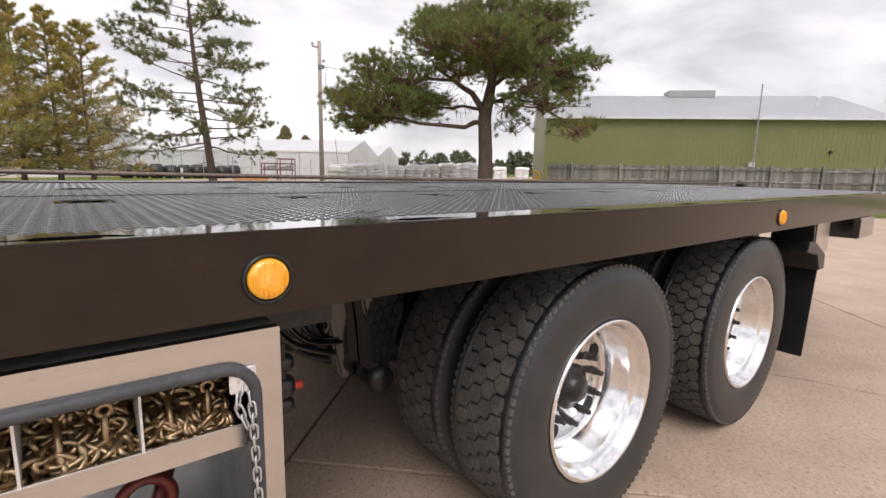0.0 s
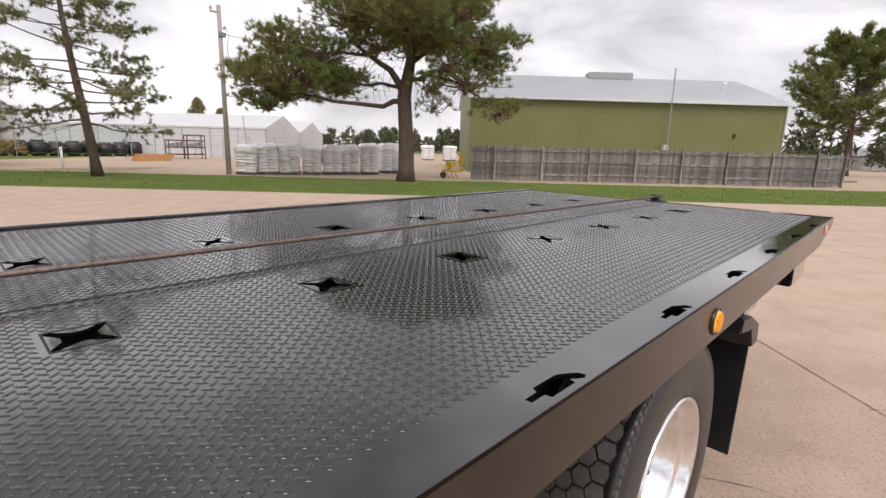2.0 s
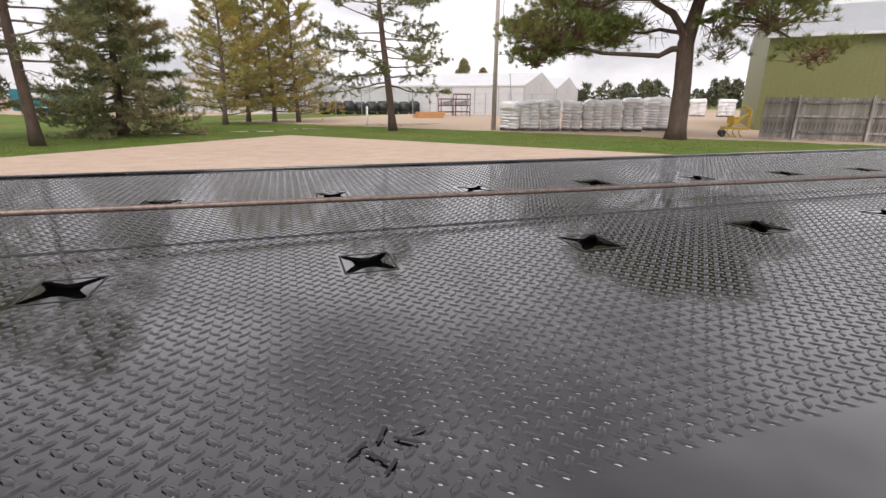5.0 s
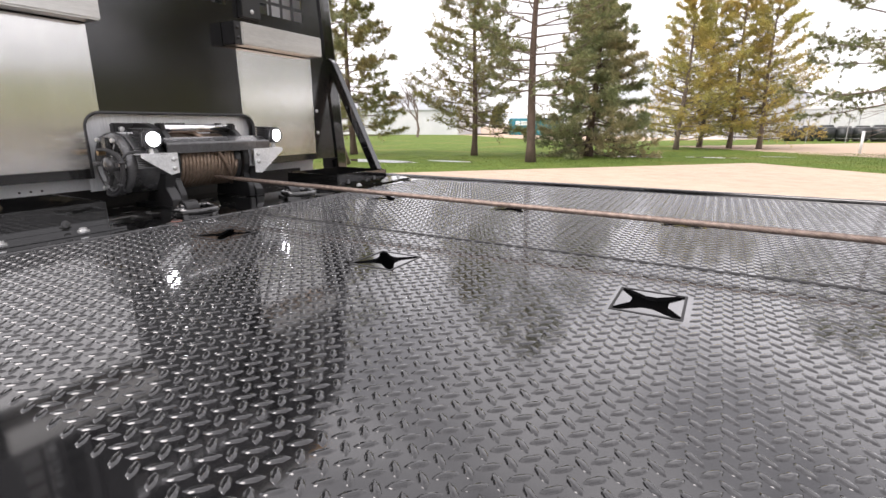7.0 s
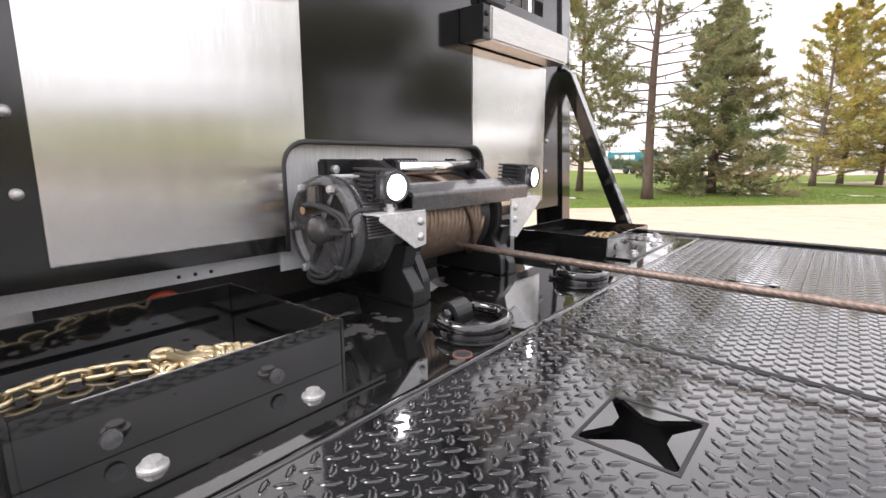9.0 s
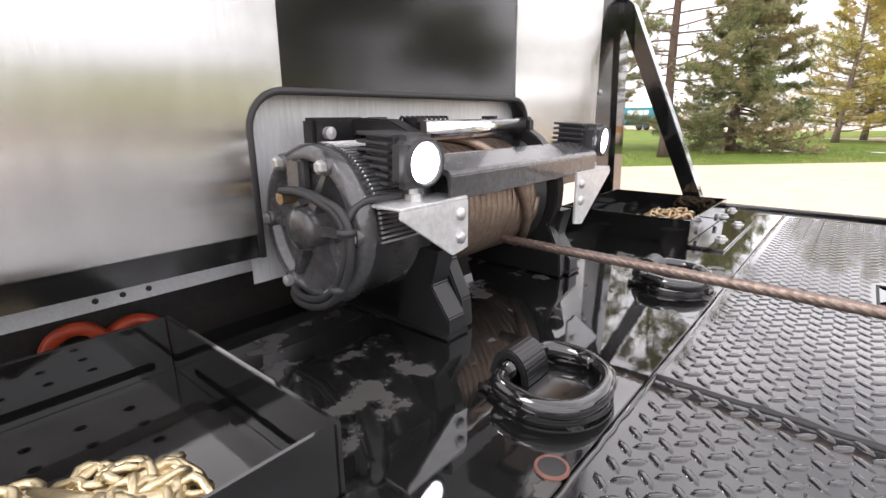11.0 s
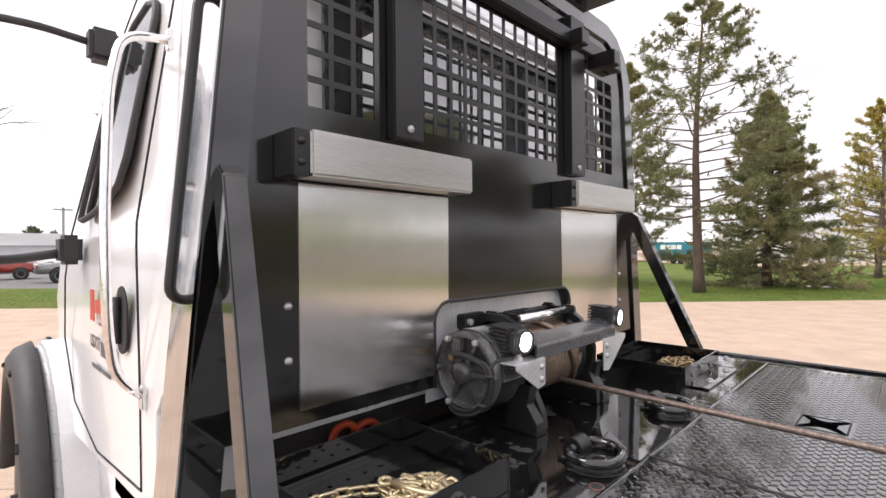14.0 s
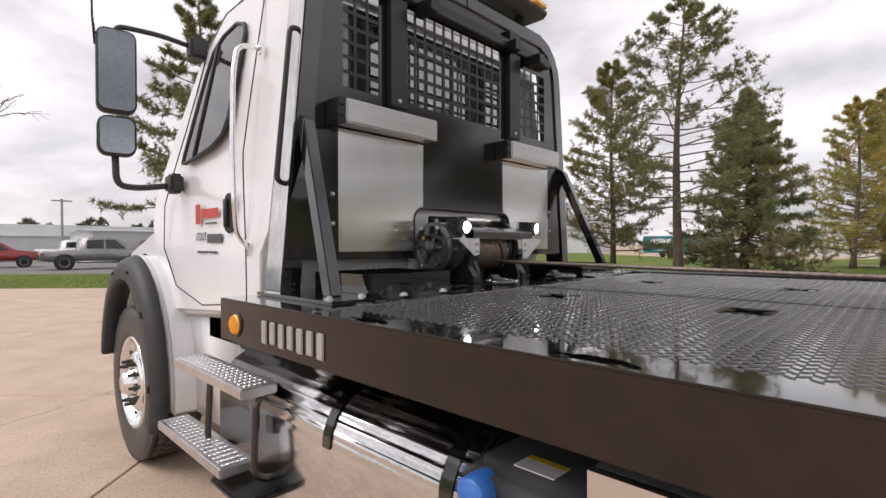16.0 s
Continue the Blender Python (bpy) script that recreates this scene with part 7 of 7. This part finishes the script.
for x in (0, HL):
    gbm = B()
    vs = [gbm.verts.new(hm @ Vector(p)) for p in ((x, 0, E_H), (x, D_H, E_H), (x, D_H / 2, R_H))]
    gbm.faces.new(vs)
    part("gable", gbm, M_GREENWALL, hall)
for y0, y1 in ((-0.35, D_H / 2), (D_H + 0.35, D_H / 2)):
    rbm = B()
    z0 = E_H - 0.35 * (R_H - E_H) / (D_H / 2)
    vs = [rbm.verts.new(hm @ Vector(p)) for p in ((-0.2, y0, z0), (HL + 0.2, y0, z0), (HL + 0.2, y1, R_H + 0.02), (-0.2, y1, R_H + 0.02))]
    rbm.faces.new(vs)
    bmesh.ops.solidify(rbm, geom=rbm.faces, thickness=0.08)
    part("roof", rbm, M_GREYROOF, hall, "grey metal roof")
part("gutter", box(B(), -0.2, HL + 0.2, -0.45, -0.33, E_H - 0.28, E_H - 0.12, 0.02, hm), M_GREYROOF, hall, "grey eaves trim")
part("corner_trim", box(B(), HL - 0.06, HL + 0.03, -0.05, 0.06, 0.0, E_H - 0.16, m=hm), M_STEELGREY, hall)
part("ridge_vent", box(B(), HL * 0.45, HL * 0.608, D_H / 2 - 0.7, D_H / 2 + 0.7, R_H - 0.2, R_H + 0.36, 0.02, hm), M_STEELGREY, hall)
mast = B()
q0 = hm @ Vector((HL * 0.618, -0.6, 0))
rod(mast, (q0.x, q0.y, G), (q0.x, q0.y, 7.4), 0.045, 8)
part("mast", mast, M_STEELGREY, hall, "thin grey mast against the wall")
part("meter_box", box(B(), HL * 0.618 - 0.15, HL * 0.618 + 0.15, -0.5, -0.1, 1.9, 2.3, 0.02, hm), M_TRIM, hall)
part("wall_lamp", box(B(), HL * 0.838, HL * 0.838 + 0.16, -0.2, 0.0, 2.95, 3.17, 0.02, hm), M_PLASTIC, hall)
fl2 = B()
q1 = hm @ Vector((HL * 0.865, D_H * 0.22, 6.2))
rod(fl2, (q1.x, q1.y, 5.8), (q1.x, q1.y, 6.9), 0.10, 10)
rod(fl2, (q1.x, q1.y, 6.9), (q1.x + 0.1, q1.y - 0.1, 7.1), 0.16, 10)
part("flue", fl2, M_GREYROOF, hall)

# ---- white greenhouses ----
def greenhouse(ax, ay, length, width, eave, ridge):
    """A long white gabled greenhouse; its near gable end starts at (ax, ay)."""
    d, nn = Vector((-1, 1, 0)).normalized(), Vector((1, 1, 0)).normalized()
    m = Matrix(((nn.x, d.x, 0, ax), (nn.y, d.y, 0, ay), (0, 0, 1, G - 0.03), (0, 0, 0, 1)))
    t = thing("greenhouse", (ax, ay, G - 0.03), "long white plastic-covered greenhouse", "greenhouse", "greenhouses")
    pol = [(0, 0), (width, 0), (width, eave), (width / 2, ridge), (0, eave)]
    bm = B()
    lo, hi = [bm.verts.new(m @ Vector((p[0], 0, p[1]))) for p in pol], [bm.verts.new(m @ Vector((p[0], length, p[1]))) for p in pol]
    bm.faces.new(lo)
    bm.faces.new(hi[::-1])
    for i in range(5):
        bm.faces.new((lo[i], hi[i], hi[(i + 1) % 5], lo[(i + 1) % 5]))
    bmesh.ops.recalc_face_normals(bm, faces=bm.faces)
    part("cover", bm, M_WHITEPOLY, t)
    part("eave_trim", box(B(), -0.10, 0.0, 0, length, eave - 0.1, eave + 0.08, m=m), M_TRIM, t)
    for k in range(int(length / 3)):
        part("hoop_rib", box(B(), -0.04, -0.002, k * 3, k * 3 + 0.06, 0, eave - 0.1, m=m), M_STEELGREY, t)
    part("gable_window", box(B(), width / 2 - 0.6, width / 2 + 0.6, -0.05, -0.002, eave - 0.7, eave + 0.5, m=m), M_GREYWALL, t)
    return t


greenhouse(24.0, 51.0, 62, 13, 3.3, 5.0)
greenhouse(34.0, 61.0, 62, 13, 3.3, 5.0)
for i in range(9):
    bb = B()
    x, y = 2.0 + 1.35 * i, 57.6 + 0.25 * i
    box(bb, x, x + 1.30, y - 0.6, y + 0.6, G - 0.03, 1.28 + 0.06 * (i % 3), 0.18, seg=3)
    solo("wrapped_bale", bb, M_BLACKBAG, "black film-wrapped bale in a row by the greenhouse", "bale", "black bales", smooth=True)
# metal racks, lumber, yard fence
for i, (x, y) in enumerate(((13.9, 50.0), (15.65, 50.3))):
    rk = thing("steel_rack", (x, y, G - 0.03), "rust-red steel storage rack standing in the yard", "rack", "yard racks")
    for dx in (0, 1.6):
        for dy in (0, 0.9):
            part("upright", box(B(), x + dx, x + dx + 0.08, y + dy, y + dy + 0.08, G - 0.03, 2.2 - 0.5 * (i == 0)), M_RUST, rk)
    for z in (0.3, 0.95, 1.6, 2.1):
        if i or z < 1.7:
            part("beam", box(B(), x, x + 1.68, y - 0.01, y + 0.05, z, z + 0.12), M_RUST, rk)
            part("beam", box(B(), x, x + 1.68, y + 0.86, y + 0.93, z, z + 0.12), M_RUST, rk)
    for k in range(4):
        part("stored_panel", box(B(), x + 0.15 + 0.36 * k, x + 0.42 + 0.36 * k, y + 0.1, y + 0.8, 1.09, 1.35 + 0.06 * k), M_STEELGREY, rk)
for i in range(4):
    lst = thing("lumber_stack", (9.8, 44.6, G + 0.14 * i), "low stack of orange-brown lumber on the gravel", "lumber", "lumber stack")
    for k in range(5):
        part("plank", box(B(), 9.8 + 0.1 * i, 12.4 + 0.1 * i, 44.6 + 0.28 * k, 44.8 + 0.28 * k, G - 0.03 + 0.14 * i, G + 0.11 + 0.14 * i), M_LUMBER, lst)
wf = thing("wire_fence", (0, 52, G - 0.03), "thin galvanised wire fence before the greenhouses", "fence")
for i in range(12):
    part("wire_post", tube(B(), [(-2 + 2.7 * i, 54.0 - 0.3 * i, G - 0.05), (-2 + 2.7 * i, 54.0 - 0.3 * i, 2.3)], 0.035, 6), M_STEELGREY, wf)
for z in (2.25, 1.2, 0.3):
    part("wire", tube(B(), [(-2, 54.0, z), (27.7, 50.7, z)], 0.014, 4), M_STEELGREY, wf)
bol = B()
rod(bol, (3.6, 34.3, G - 0.05), (3.6, 34.3, 1.1), 0.07, 8)
solo("bollard", bol, M_TRIM, "pale post on the edge of the gravel", "post", smooth=True)
# yellow wheeled implement by the fence end
imp = thing("yellow_implement", (18.55, 18.05, G - 0.03), "small yellow farm implement frame with wheels beside the fence", "implement")


def imp_at(u, v, z):
    """Sideways, depth and height within the implement."""
    return (18.55 + 0.745 * u + 0.667 * v, 18.05 - 0.667 * u + 0.745 * v, G - 0.03 + z)


for v in (0.0, 0.55):
    part("implement_frame", tube(B(), rounded([imp_at(-0.62, v, 0.42), imp_at(0.50, v, 0.42), imp_at(0.50, v, 1.25), imp_at(0.15, v, 1.45)], 0.08), 0.052, 8), M_YELLOWSTEEL, imp, smooth=True)
    part("brace", tube(B(), [imp_at(-0.35, v, 0.44), imp_at(0.46, v, 1.10)], 0.042, 8), M_YELLOWSTEEL, imp, smooth=True)
for u, z in ((-0.6, 0.42), (0.5, 0.42), (0.5, 0.85), (0.16, 1.44)):
    part("cross_bar", tube(B(), [imp_at(u, -0.04, z), imp_at(u, 0.60, z)], 0.03, 8), M_YELLOWSTEEL, imp, smooth=True)
for u in (-0.5, -0.25, 0.0, 0.25):
    part("tine", tube(B(), rounded([imp_at(u, 0.28, 0.43), imp_at(u - 0.12, 0.28, 0.25), imp_at(u + 0.05, 0.28, 0.02)], 0.06), 0.030, 6), M_YELLOWSTEEL, imp, smooth=True)
part("seat_hopper", prism(B(), [(18.30, 0.55), (18.72, 0.55), (18.78, 0.86), (18.24, 0.86)], "y", 18.0, 18.4, 0.02), M_YELLOWSTEEL, imp)
for v in (-0.12, 0.67):
    part("wheel", lathe(B(), [(-0.05, 0.06), (-0.06, 0.14), (-0.04, 0.17), (0.04, 0.17), (0.06, 0.14), (0.05, 0.06)], imp_at(-0.55, v, 0.18), 20, "y", True), M_RUBBER, imp, smooth=True)
gt_b = B()
box(gt_b, 48.9, 50.5, 43.4, 45.0, G - 0.03, 1.75, 0.25, seg=3)
solo("green_tank", gt_b, material("green_poly_tank", (0.10, 0.36, 0.26), (0.15, 0.46, 0.34), 2, (0.4, 0.5)), "pale green plastic tank in the yard", "tank", smooth=True)

# ---- far trees as clumps, distant buildings ----
def far_wood(x0, y0, x1, y1, h, n, seed, name="far_woods"):
    rg = np.random.RandomState(seed)
    V, F, n0 = [], [], 0
    for i in range(n):
        s = rg.rand()
        cx, cy = x0 + (x1 - x0) * s + rg.normal(0, 2), y0 + (y1 - y0) * s + rg.normal(0, 2)
        hh = h * rg.uniform(0.55, 1.1)
        m = 60
        z = hh * (0.15 + 0.85 * rg.rand(m))
        rr = hh * 0.36 * np.sqrt(np.clip(1 - (z / hh) ** 1.6, 0.02, 1)) * np.sqrt(rg.rand(m))
        a = rg.uniform(0, 6.28, m)
        c = np.stack([cx + rr * np.cos(a), cy + rr * np.sin(a), G + z], 1)
        v, f = tufts(c, np.tile([0, 0, 0.6], (m, 1)), hh * 0.16, 6, rg, 0.22)
        V.append(v)
        F.append(f + n0)
        n0 += len(v)
    ob = np_mesh(name, np.concatenate(V), np.concatenate(F), M_FARTREES)
    return tagged(ob, "distant line of mixed trees on the skyline", "woods", kind="stuff")


far_wood(60, 110, 130, 60, 6.0, 90, 1)
far_wood(-10, 160, 70, 140, 6, 60, 2)
far_wood(85, 12, 130, -40, 7, 34, 3)
far_wood(-140, 40, -120, -60, 6.5, 110, 4)
far_wood(-120, 60, -60, 140, 9, 60, 5)
for x, y, h, sd in ((40.5, 115.9, 10.9, 71), (43.9, 112.3, 8.6, 72)):
    conifer("far_spruce", x, y, h, 0.25, [(0.03, 3.4), (0.5, 2.6), (0.98, 0.2)], 60, sd, M_SPRUCE, "dark far spruce behind the greenhouses", 0.9, 8, width=0.12, leaf_from=0.2)


def plain_building(name, m, L, Wd, e, r, wall, roof, label, wins=0):
    t = thing(name, m.translation, label, "building")
    part("wall", box(B(), 0, L, 0, Wd, 0, e, m=m), wall, t)
    for s in (0, 1):
        rb2 = B()
        ya, yb = (-0.3, Wd / 2) if not s else (Wd + 0.3, Wd / 2)
        vs = [rb2.verts.new(m @ Vector(p)) for p in ((-0.3, ya, e - 0.05), (L + 0.3, ya, e - 0.05), (L + 0.3, yb, r), (-0.3, yb, r))]
        rb2.faces.new(vs)
        bmesh.ops.solidify(rb2, geom=rb2.faces, thickness=0.1)
        part("roof", rb2, roof, t)
    for x in (0, L):
        g2 = B()
        g2.faces.new([g2.verts.new(m @ Vector(p)) for p in ((x, 0, e), (x, Wd, e), (x, Wd / 2, r))])
        part("gable", g2, wall, t)
    for i in range(wins):
        x = (i + 0.5) * L / wins
        wbm = box(B(), x - 0.9, x + 0.9, -0.06, -0.01, 0.4, e * 0.72, 0.02, m)
        part("window", wbm, M_CARGLASS, t)
    return t


plain_building("far_shed", pose(-24.0, 76.0, G - 0.03, 0, 0, -35), 26, 14, 4.6, 7.2, M_GREYWALL, M_GREYROOF, "pale grey shed beyond the lawn", 0)
plain_building("far_shed", pose(-70.0, 66.0, G - 0.03, 0, 0, 10), 30, 14, 4.0, 6.2, M_GREYWALL, M_GREYROOF, "pale grey shed beyond the lawn", 0)
plain_building("office_building", pose(-62.0, 22.0, G - 0.03, 0, 0, -90), 14, 10, 2.7, 2.9, M_GREYWALL, M_GREYROOF, "low grey office building with dark windows", 4)
plain_building("pale_store", pose(92.0, 10.0, G - 0.03, 0, 0, -45), 26, 10, 2.2, 3.4, M_WHITEPOLY, M_WHITEPOLY, "long white building beyond the fence end", 0)
plain_building("white_store", pose(-95.0, 28.0, G - 0.03, 0, 0, -85), 40, 18, 2.6, 4.2, M_GREYWALL, M_WHITEPOLY, "long pale building with white roof past the car park", 5)
plain_building("blue_roof_shed", pose(-110.0, -12.0, G - 0.03, 0, 0, -95), 34, 20, 2.6, 4.8, M_GREYWALL, M_BLUEROOF, "low building with a blue metal roof", 4)
pl2 = B()
rod(pl2, (-70, 8.5, G), (-70, 8.5, 6.5), 0.12, 8)
box(pl2, -70.08, -69.92, 7.6, 9.4, 6.2, 6.35)
solo("lamp_post", pl2, M_STEELGREY, "thin grey light pole in the car park", "light pole")


# ---- vehicles ----
def tyre_small(parent, x, y, z, r, m):
    w = part("wheel", lathe(B(), [(-0.11, r * 0.62), (-0.12, r * 0.9), (-0.10, r), (0.10, r), (0.12, r * 0.9), (0.11, r * 0.62)], (x, y, z), 24, "x"), M_RUBBER, parent, smooth=True)
    part("rim", lathe(B(), [(0.10, r * 0.62), (0.08, r * 0.55), (0.02, r * 0.45), (0.05, r * 0.12), (0.05, 0)], (x, y, z), 20, "x"), M_STEELGREY, w, smooth=True)
    return w


def car(name, x, y, prof, glass, length, paint, label, wheel_r, wheels, width=1.85, h0=0.0):
    """A parked vehicle seen from its side; length runs along +y, its near side faces +x."""
    t = thing(name, (x, y, G - 0.03), label, "car", "parked vehicles")
    bm = B()
    prism(bm, [(y + a, G + b) for a, b in prof], "x", x - width, x)
    for v in bm.verts:
        f = max(0.0, v.co.z - (G + 1.05)) * 0.28
        v.co.x += -f if v.co.x > x - width / 2 else f
    bmesh.ops.bevel(bm, geom=list(bm.edges), offset=0.05, segments=3, affect="EDGES", clamp_overlap=True)
    part("body", bm, paint, t, smooth=True)
    for gl in glass:
        g3 = prism(B(), [(y + a, G + b) for a, b in gl], "x", x - 0.02, x + 0.006)
        for v in g3.verts:
            v.co.x -= max(0.0, v.co.z - (G + 1.05)) * 0.28 - 0.004
        part("window", g3, M_CARGLASS, t)
    for a in wheels:
        arch_b = lathe(B(), [(-0.02, wheel_r * 1.18), (0.012, wheel_r * 1.18), (0.012, 0.0)], (x, y + a, G + wheel_r - 0.01), 24, "x")
        part("wheel_arch", arch_b, M_DARKINT, t)
        tyre_small(t, x - 0.06, y + a, G - 0.03 + wheel_r, wheel_r, None)
    part("sill_trim", box(B(), x - 0.02, x + 0.004, y + wheels[0] + wheel_r * 1.3, y + wheels[1] - wheel_r * 1.3, G + 0.36, G + 0.42), M_PLASTIC, t)
    for a in (0.0, length):
        part("lamp", box(B(), x - 0.25, x + 0.004, y + a - 0.03 if a else y - 0.02, y + a + 0.03 if a else y + 0.03, G + 0.82, G + 1.0, 0.01), M_RED if not a else M_LABEL, t)
    return t


pick = [(0, 0.50), (0, 1.10), (1.85, 1.12), (1.95, 1.84), (2.6, 1.93), (3.7, 1.88), (4.45, 1.25), (5.7, 1.12), (5.85, 0.85), (5.85, 0.45)]
pick_gl = [[(2.12, 1.22), (2.15, 1.72), (3.0, 1.76), (3.0, 1.22)], [(3.08, 1.22), (3.08, 1.76), (3.62, 1.74), (4.15, 1.22)]]
car("pickup_truck", -38.6, 3.2, pick, pick_gl, 5.85, M_SILVERCAR, "silver crew-cab pickup parked by the grass", 0.42, (1.05, 4.75), 1.95)
suv = [(0, 0.45), (0.05, 1.05), (0.35, 1.62), (1.6, 1.70), (2.6, 1.62), (3.3, 1.12), (4.5, 1.0), (4.62, 0.7), (4.6, 0.42)]
suv_gl = [[(0.5, 1.12), (0.62, 1.52), (1.55, 1.58), (1.55, 1.12)], [(1.65, 1.12), (1.65, 1.58), (2.5, 1.52), (3.0, 1.12)]]
car("red_suv", -45.5, -0.6, suv, suv_gl, 4.6, M_REDCAR, "red sport utility car in the car park", 0.36, (0.95, 3.7))
car("black_car", -43.5, -5.2, suv, suv_gl, 4.6, M_BLACKCAR, "black car in the car park", 0.36, (0.95, 3.7))
car("dark_pickup", -50.0, 9.5, pick, pick_gl, 5.85, M_BLACKCAR, "dark pickup farther back in the car park", 0.42, (1.05, 4.75), 1.95)
car("white_pickup", -58.0, 5.0, pick, pick_gl, 5.85, M_WHITE, "white pickup farther back in the car park", 0.42, (1.05, 4.75), 1.95)

tr = thing("cargo_trailer", (-21.5, 53.0, G - 0.03), "teal enclosed cargo trailer with white lettering patches", "trailer")
tm = Matrix.Translation((-24.2, 52.6, G - 0.03)) @ pose(0, 0, 0, 0, 0, -12)
part("trailer_body", box(B(), 0, 5.2, 0, 2.2, 0.45, 2.25, 0.06, tm), M_TEAL, tr)
for x0, x1 in ((0.9, 1.5), (1.6, 2.6), (2.7, 3.2)):
    part("white_mark", box(B(), x0, x1, -0.015, -0.003, 1.5, 1.95, 0.0, tm), M_LABEL, tr)
for x in (2.3, 3.1):
    wl = lathe(B(), [(-0.05, 0.0), (-0.05, 0.16), (0.0, 0.34), (0.15, 0.34)], (0, 0, 0), 20)
    bmesh.ops.transform(wl, matrix=tm @ Matrix.Translation((x, -0.05, 0.36)), verts=wl.verts)
    part("trailer_wheel", wl, M_RUBBER, tr, smooth=True)
part("trailer_fender", box(B(), 1.85, 3.55, -0.25, 0.0, 0.72, 0.78, 0.02, tm), M_LABEL, tr)

# ---- grass ----
PUDDLES = ((-16.3, 17.2, 2.3, 0.75), (-13.2, 18.6, 1.2, 0.35), (-6.6, 25.6, 1.3, 0.4), (-3.2, 26.6, 1.3, 0.35), (-0.6, 28.6, 0.9, 0.3))
rg = np.random.RandomState(9)
pts = []
while len(pts) < 38000:
    q = rg.uniform((-34, -2), (40, 34), (20000, 2))
    s, d = q[:, 0] + q[:, 1], q[:, 0] - q[:, 1]
    okk = ((s > 21.4) & (s < 33.6) & (d > -46)) | ((d < -24.9) & (d > -37.5))
    near = (rg.rand(len(q)) < np.clip(1.4 - np.abs(np.where(d < -24.9, d + 25, s - 21.5)) / 14, 0.15, 1))
    dry = np.all([((q[:, 0] - px) / (pa + 0.15)) ** 2 + ((q[:, 1] - py) / (pb + 0.15)) ** 2 > 1 for px, py, pa, pb in PUDDLES], axis=0)
    pts += list(q[okk & near & dry])
pts = np.array(pts[:38000])
cgr = np.concatenate([pts, np.full((len(pts), 1), G - 0.035)], 1)
v, f = tufts(cgr, np.tile([0, 0, 1.6], (len(cgr), 1)), 0.045, 4, rg, 0.15, 0.8)
v[:, 2] = np.maximum(v[:, 2], G - 0.04)
gr = np_mesh("grass", v, f, M_GRASSBLADE)
tagged(gr, "short ragged lawn grass", "grass", kind="stuff")

# puddles standing on the lawn
for i, (x, y, a, b) in enumerate(PUDDLES):
    pbm = B()
    rgp = random.Random(i)
    pbm.faces.new([pbm.verts.new((x + a * math.cos(t) * rgp.uniform(0.8, 1.1), y + b * math.sin(t) * rgp.uniform(0.7, 1.1), G - 0.022)) for t in np.linspace(0, 6.28, 26)[:-1]])
    solo("puddle", pbm, M_WATER, "shallow rain puddle lying on the lawn", "puddle", "lawn puddles")

# ---- concrete apron: slabs laid at 45 degrees to the truck ----
pave = new("pavement")
tagged(pave, "tan broom-finished concrete apron with slab joints", "pavement", kind="structure")
SL = 4.243
u_edge, v_edge = 21.5 / math.sqrt(2), -25.0 / math.sqrt(2)
rot45 = pose(0, 0, 0, 0, 0, 45)
u0, v0 = -6.68 / math.sqrt(2), 2.94 / math.sqrt(2)
slab_kinds = {}
for i in range(-7, 6):
    for j in range(-7, 6):
        u, v = u0 + i * SL, v0 + j * SL
        du, dv = min(SL, u_edge - u), min(SL, -v_edge - v)
        if du < 0.3 or dv < 0.3:
            continue
        size = (round(du, 2), round(dv, 2))
        if size not in slab_kinds:
            slab_kinds[size] = shared("slab", box(B(), 0.006, du - 0.006, 0.006, dv - 0.006, -0.12, 0.0, 0.006, seg=1), M_CONC)
        ob = new("slab", slab_kinds[size])
        ob.parent = pave
        ob.matrix_basis = rot45 @ Matrix.Translation((u, v, G))
# cracks wandering across the slabs, filled dark
for seed, a, b in ((1, (1.02, 0.35), (1.75, -1.55)), (2, (-8.8, 0.6), (-7.9, -1.2)), (3, (2.6, -0.4), (4.6, -2.6)), (4, (-4.2, -1.3), (-6.3, -0.6))):
    rgc = random.Random(seed)
    n = 30
    cr = B()
    up, dn = [], []
    for i in range(n + 1):
        t = i / n
        x, y = a[0] + (b[0] - a[0]) * t + rgc.uniform(-0.022, 0.022), a[1] + (b[1] - a[1]) * t + rgc.uniform(-0.022, 0.022)
        w = rgc.uniform(0.001, 0.005)
        up.append(cr.verts.new((x + w, y + w, G + 0.0012)))
        dn.append(cr.verts.new((x - w, y - w, G + 0.0012)))
    for i in range(n):
        cr.faces.new((dn[i], dn[i + 1], up[i + 1], up[i]))
    bmesh.ops.recalc_face_normals(cr, faces=cr.faces)
    ob = mesh_object("crack", cr, M_JOINT)
    ob.parent = pave
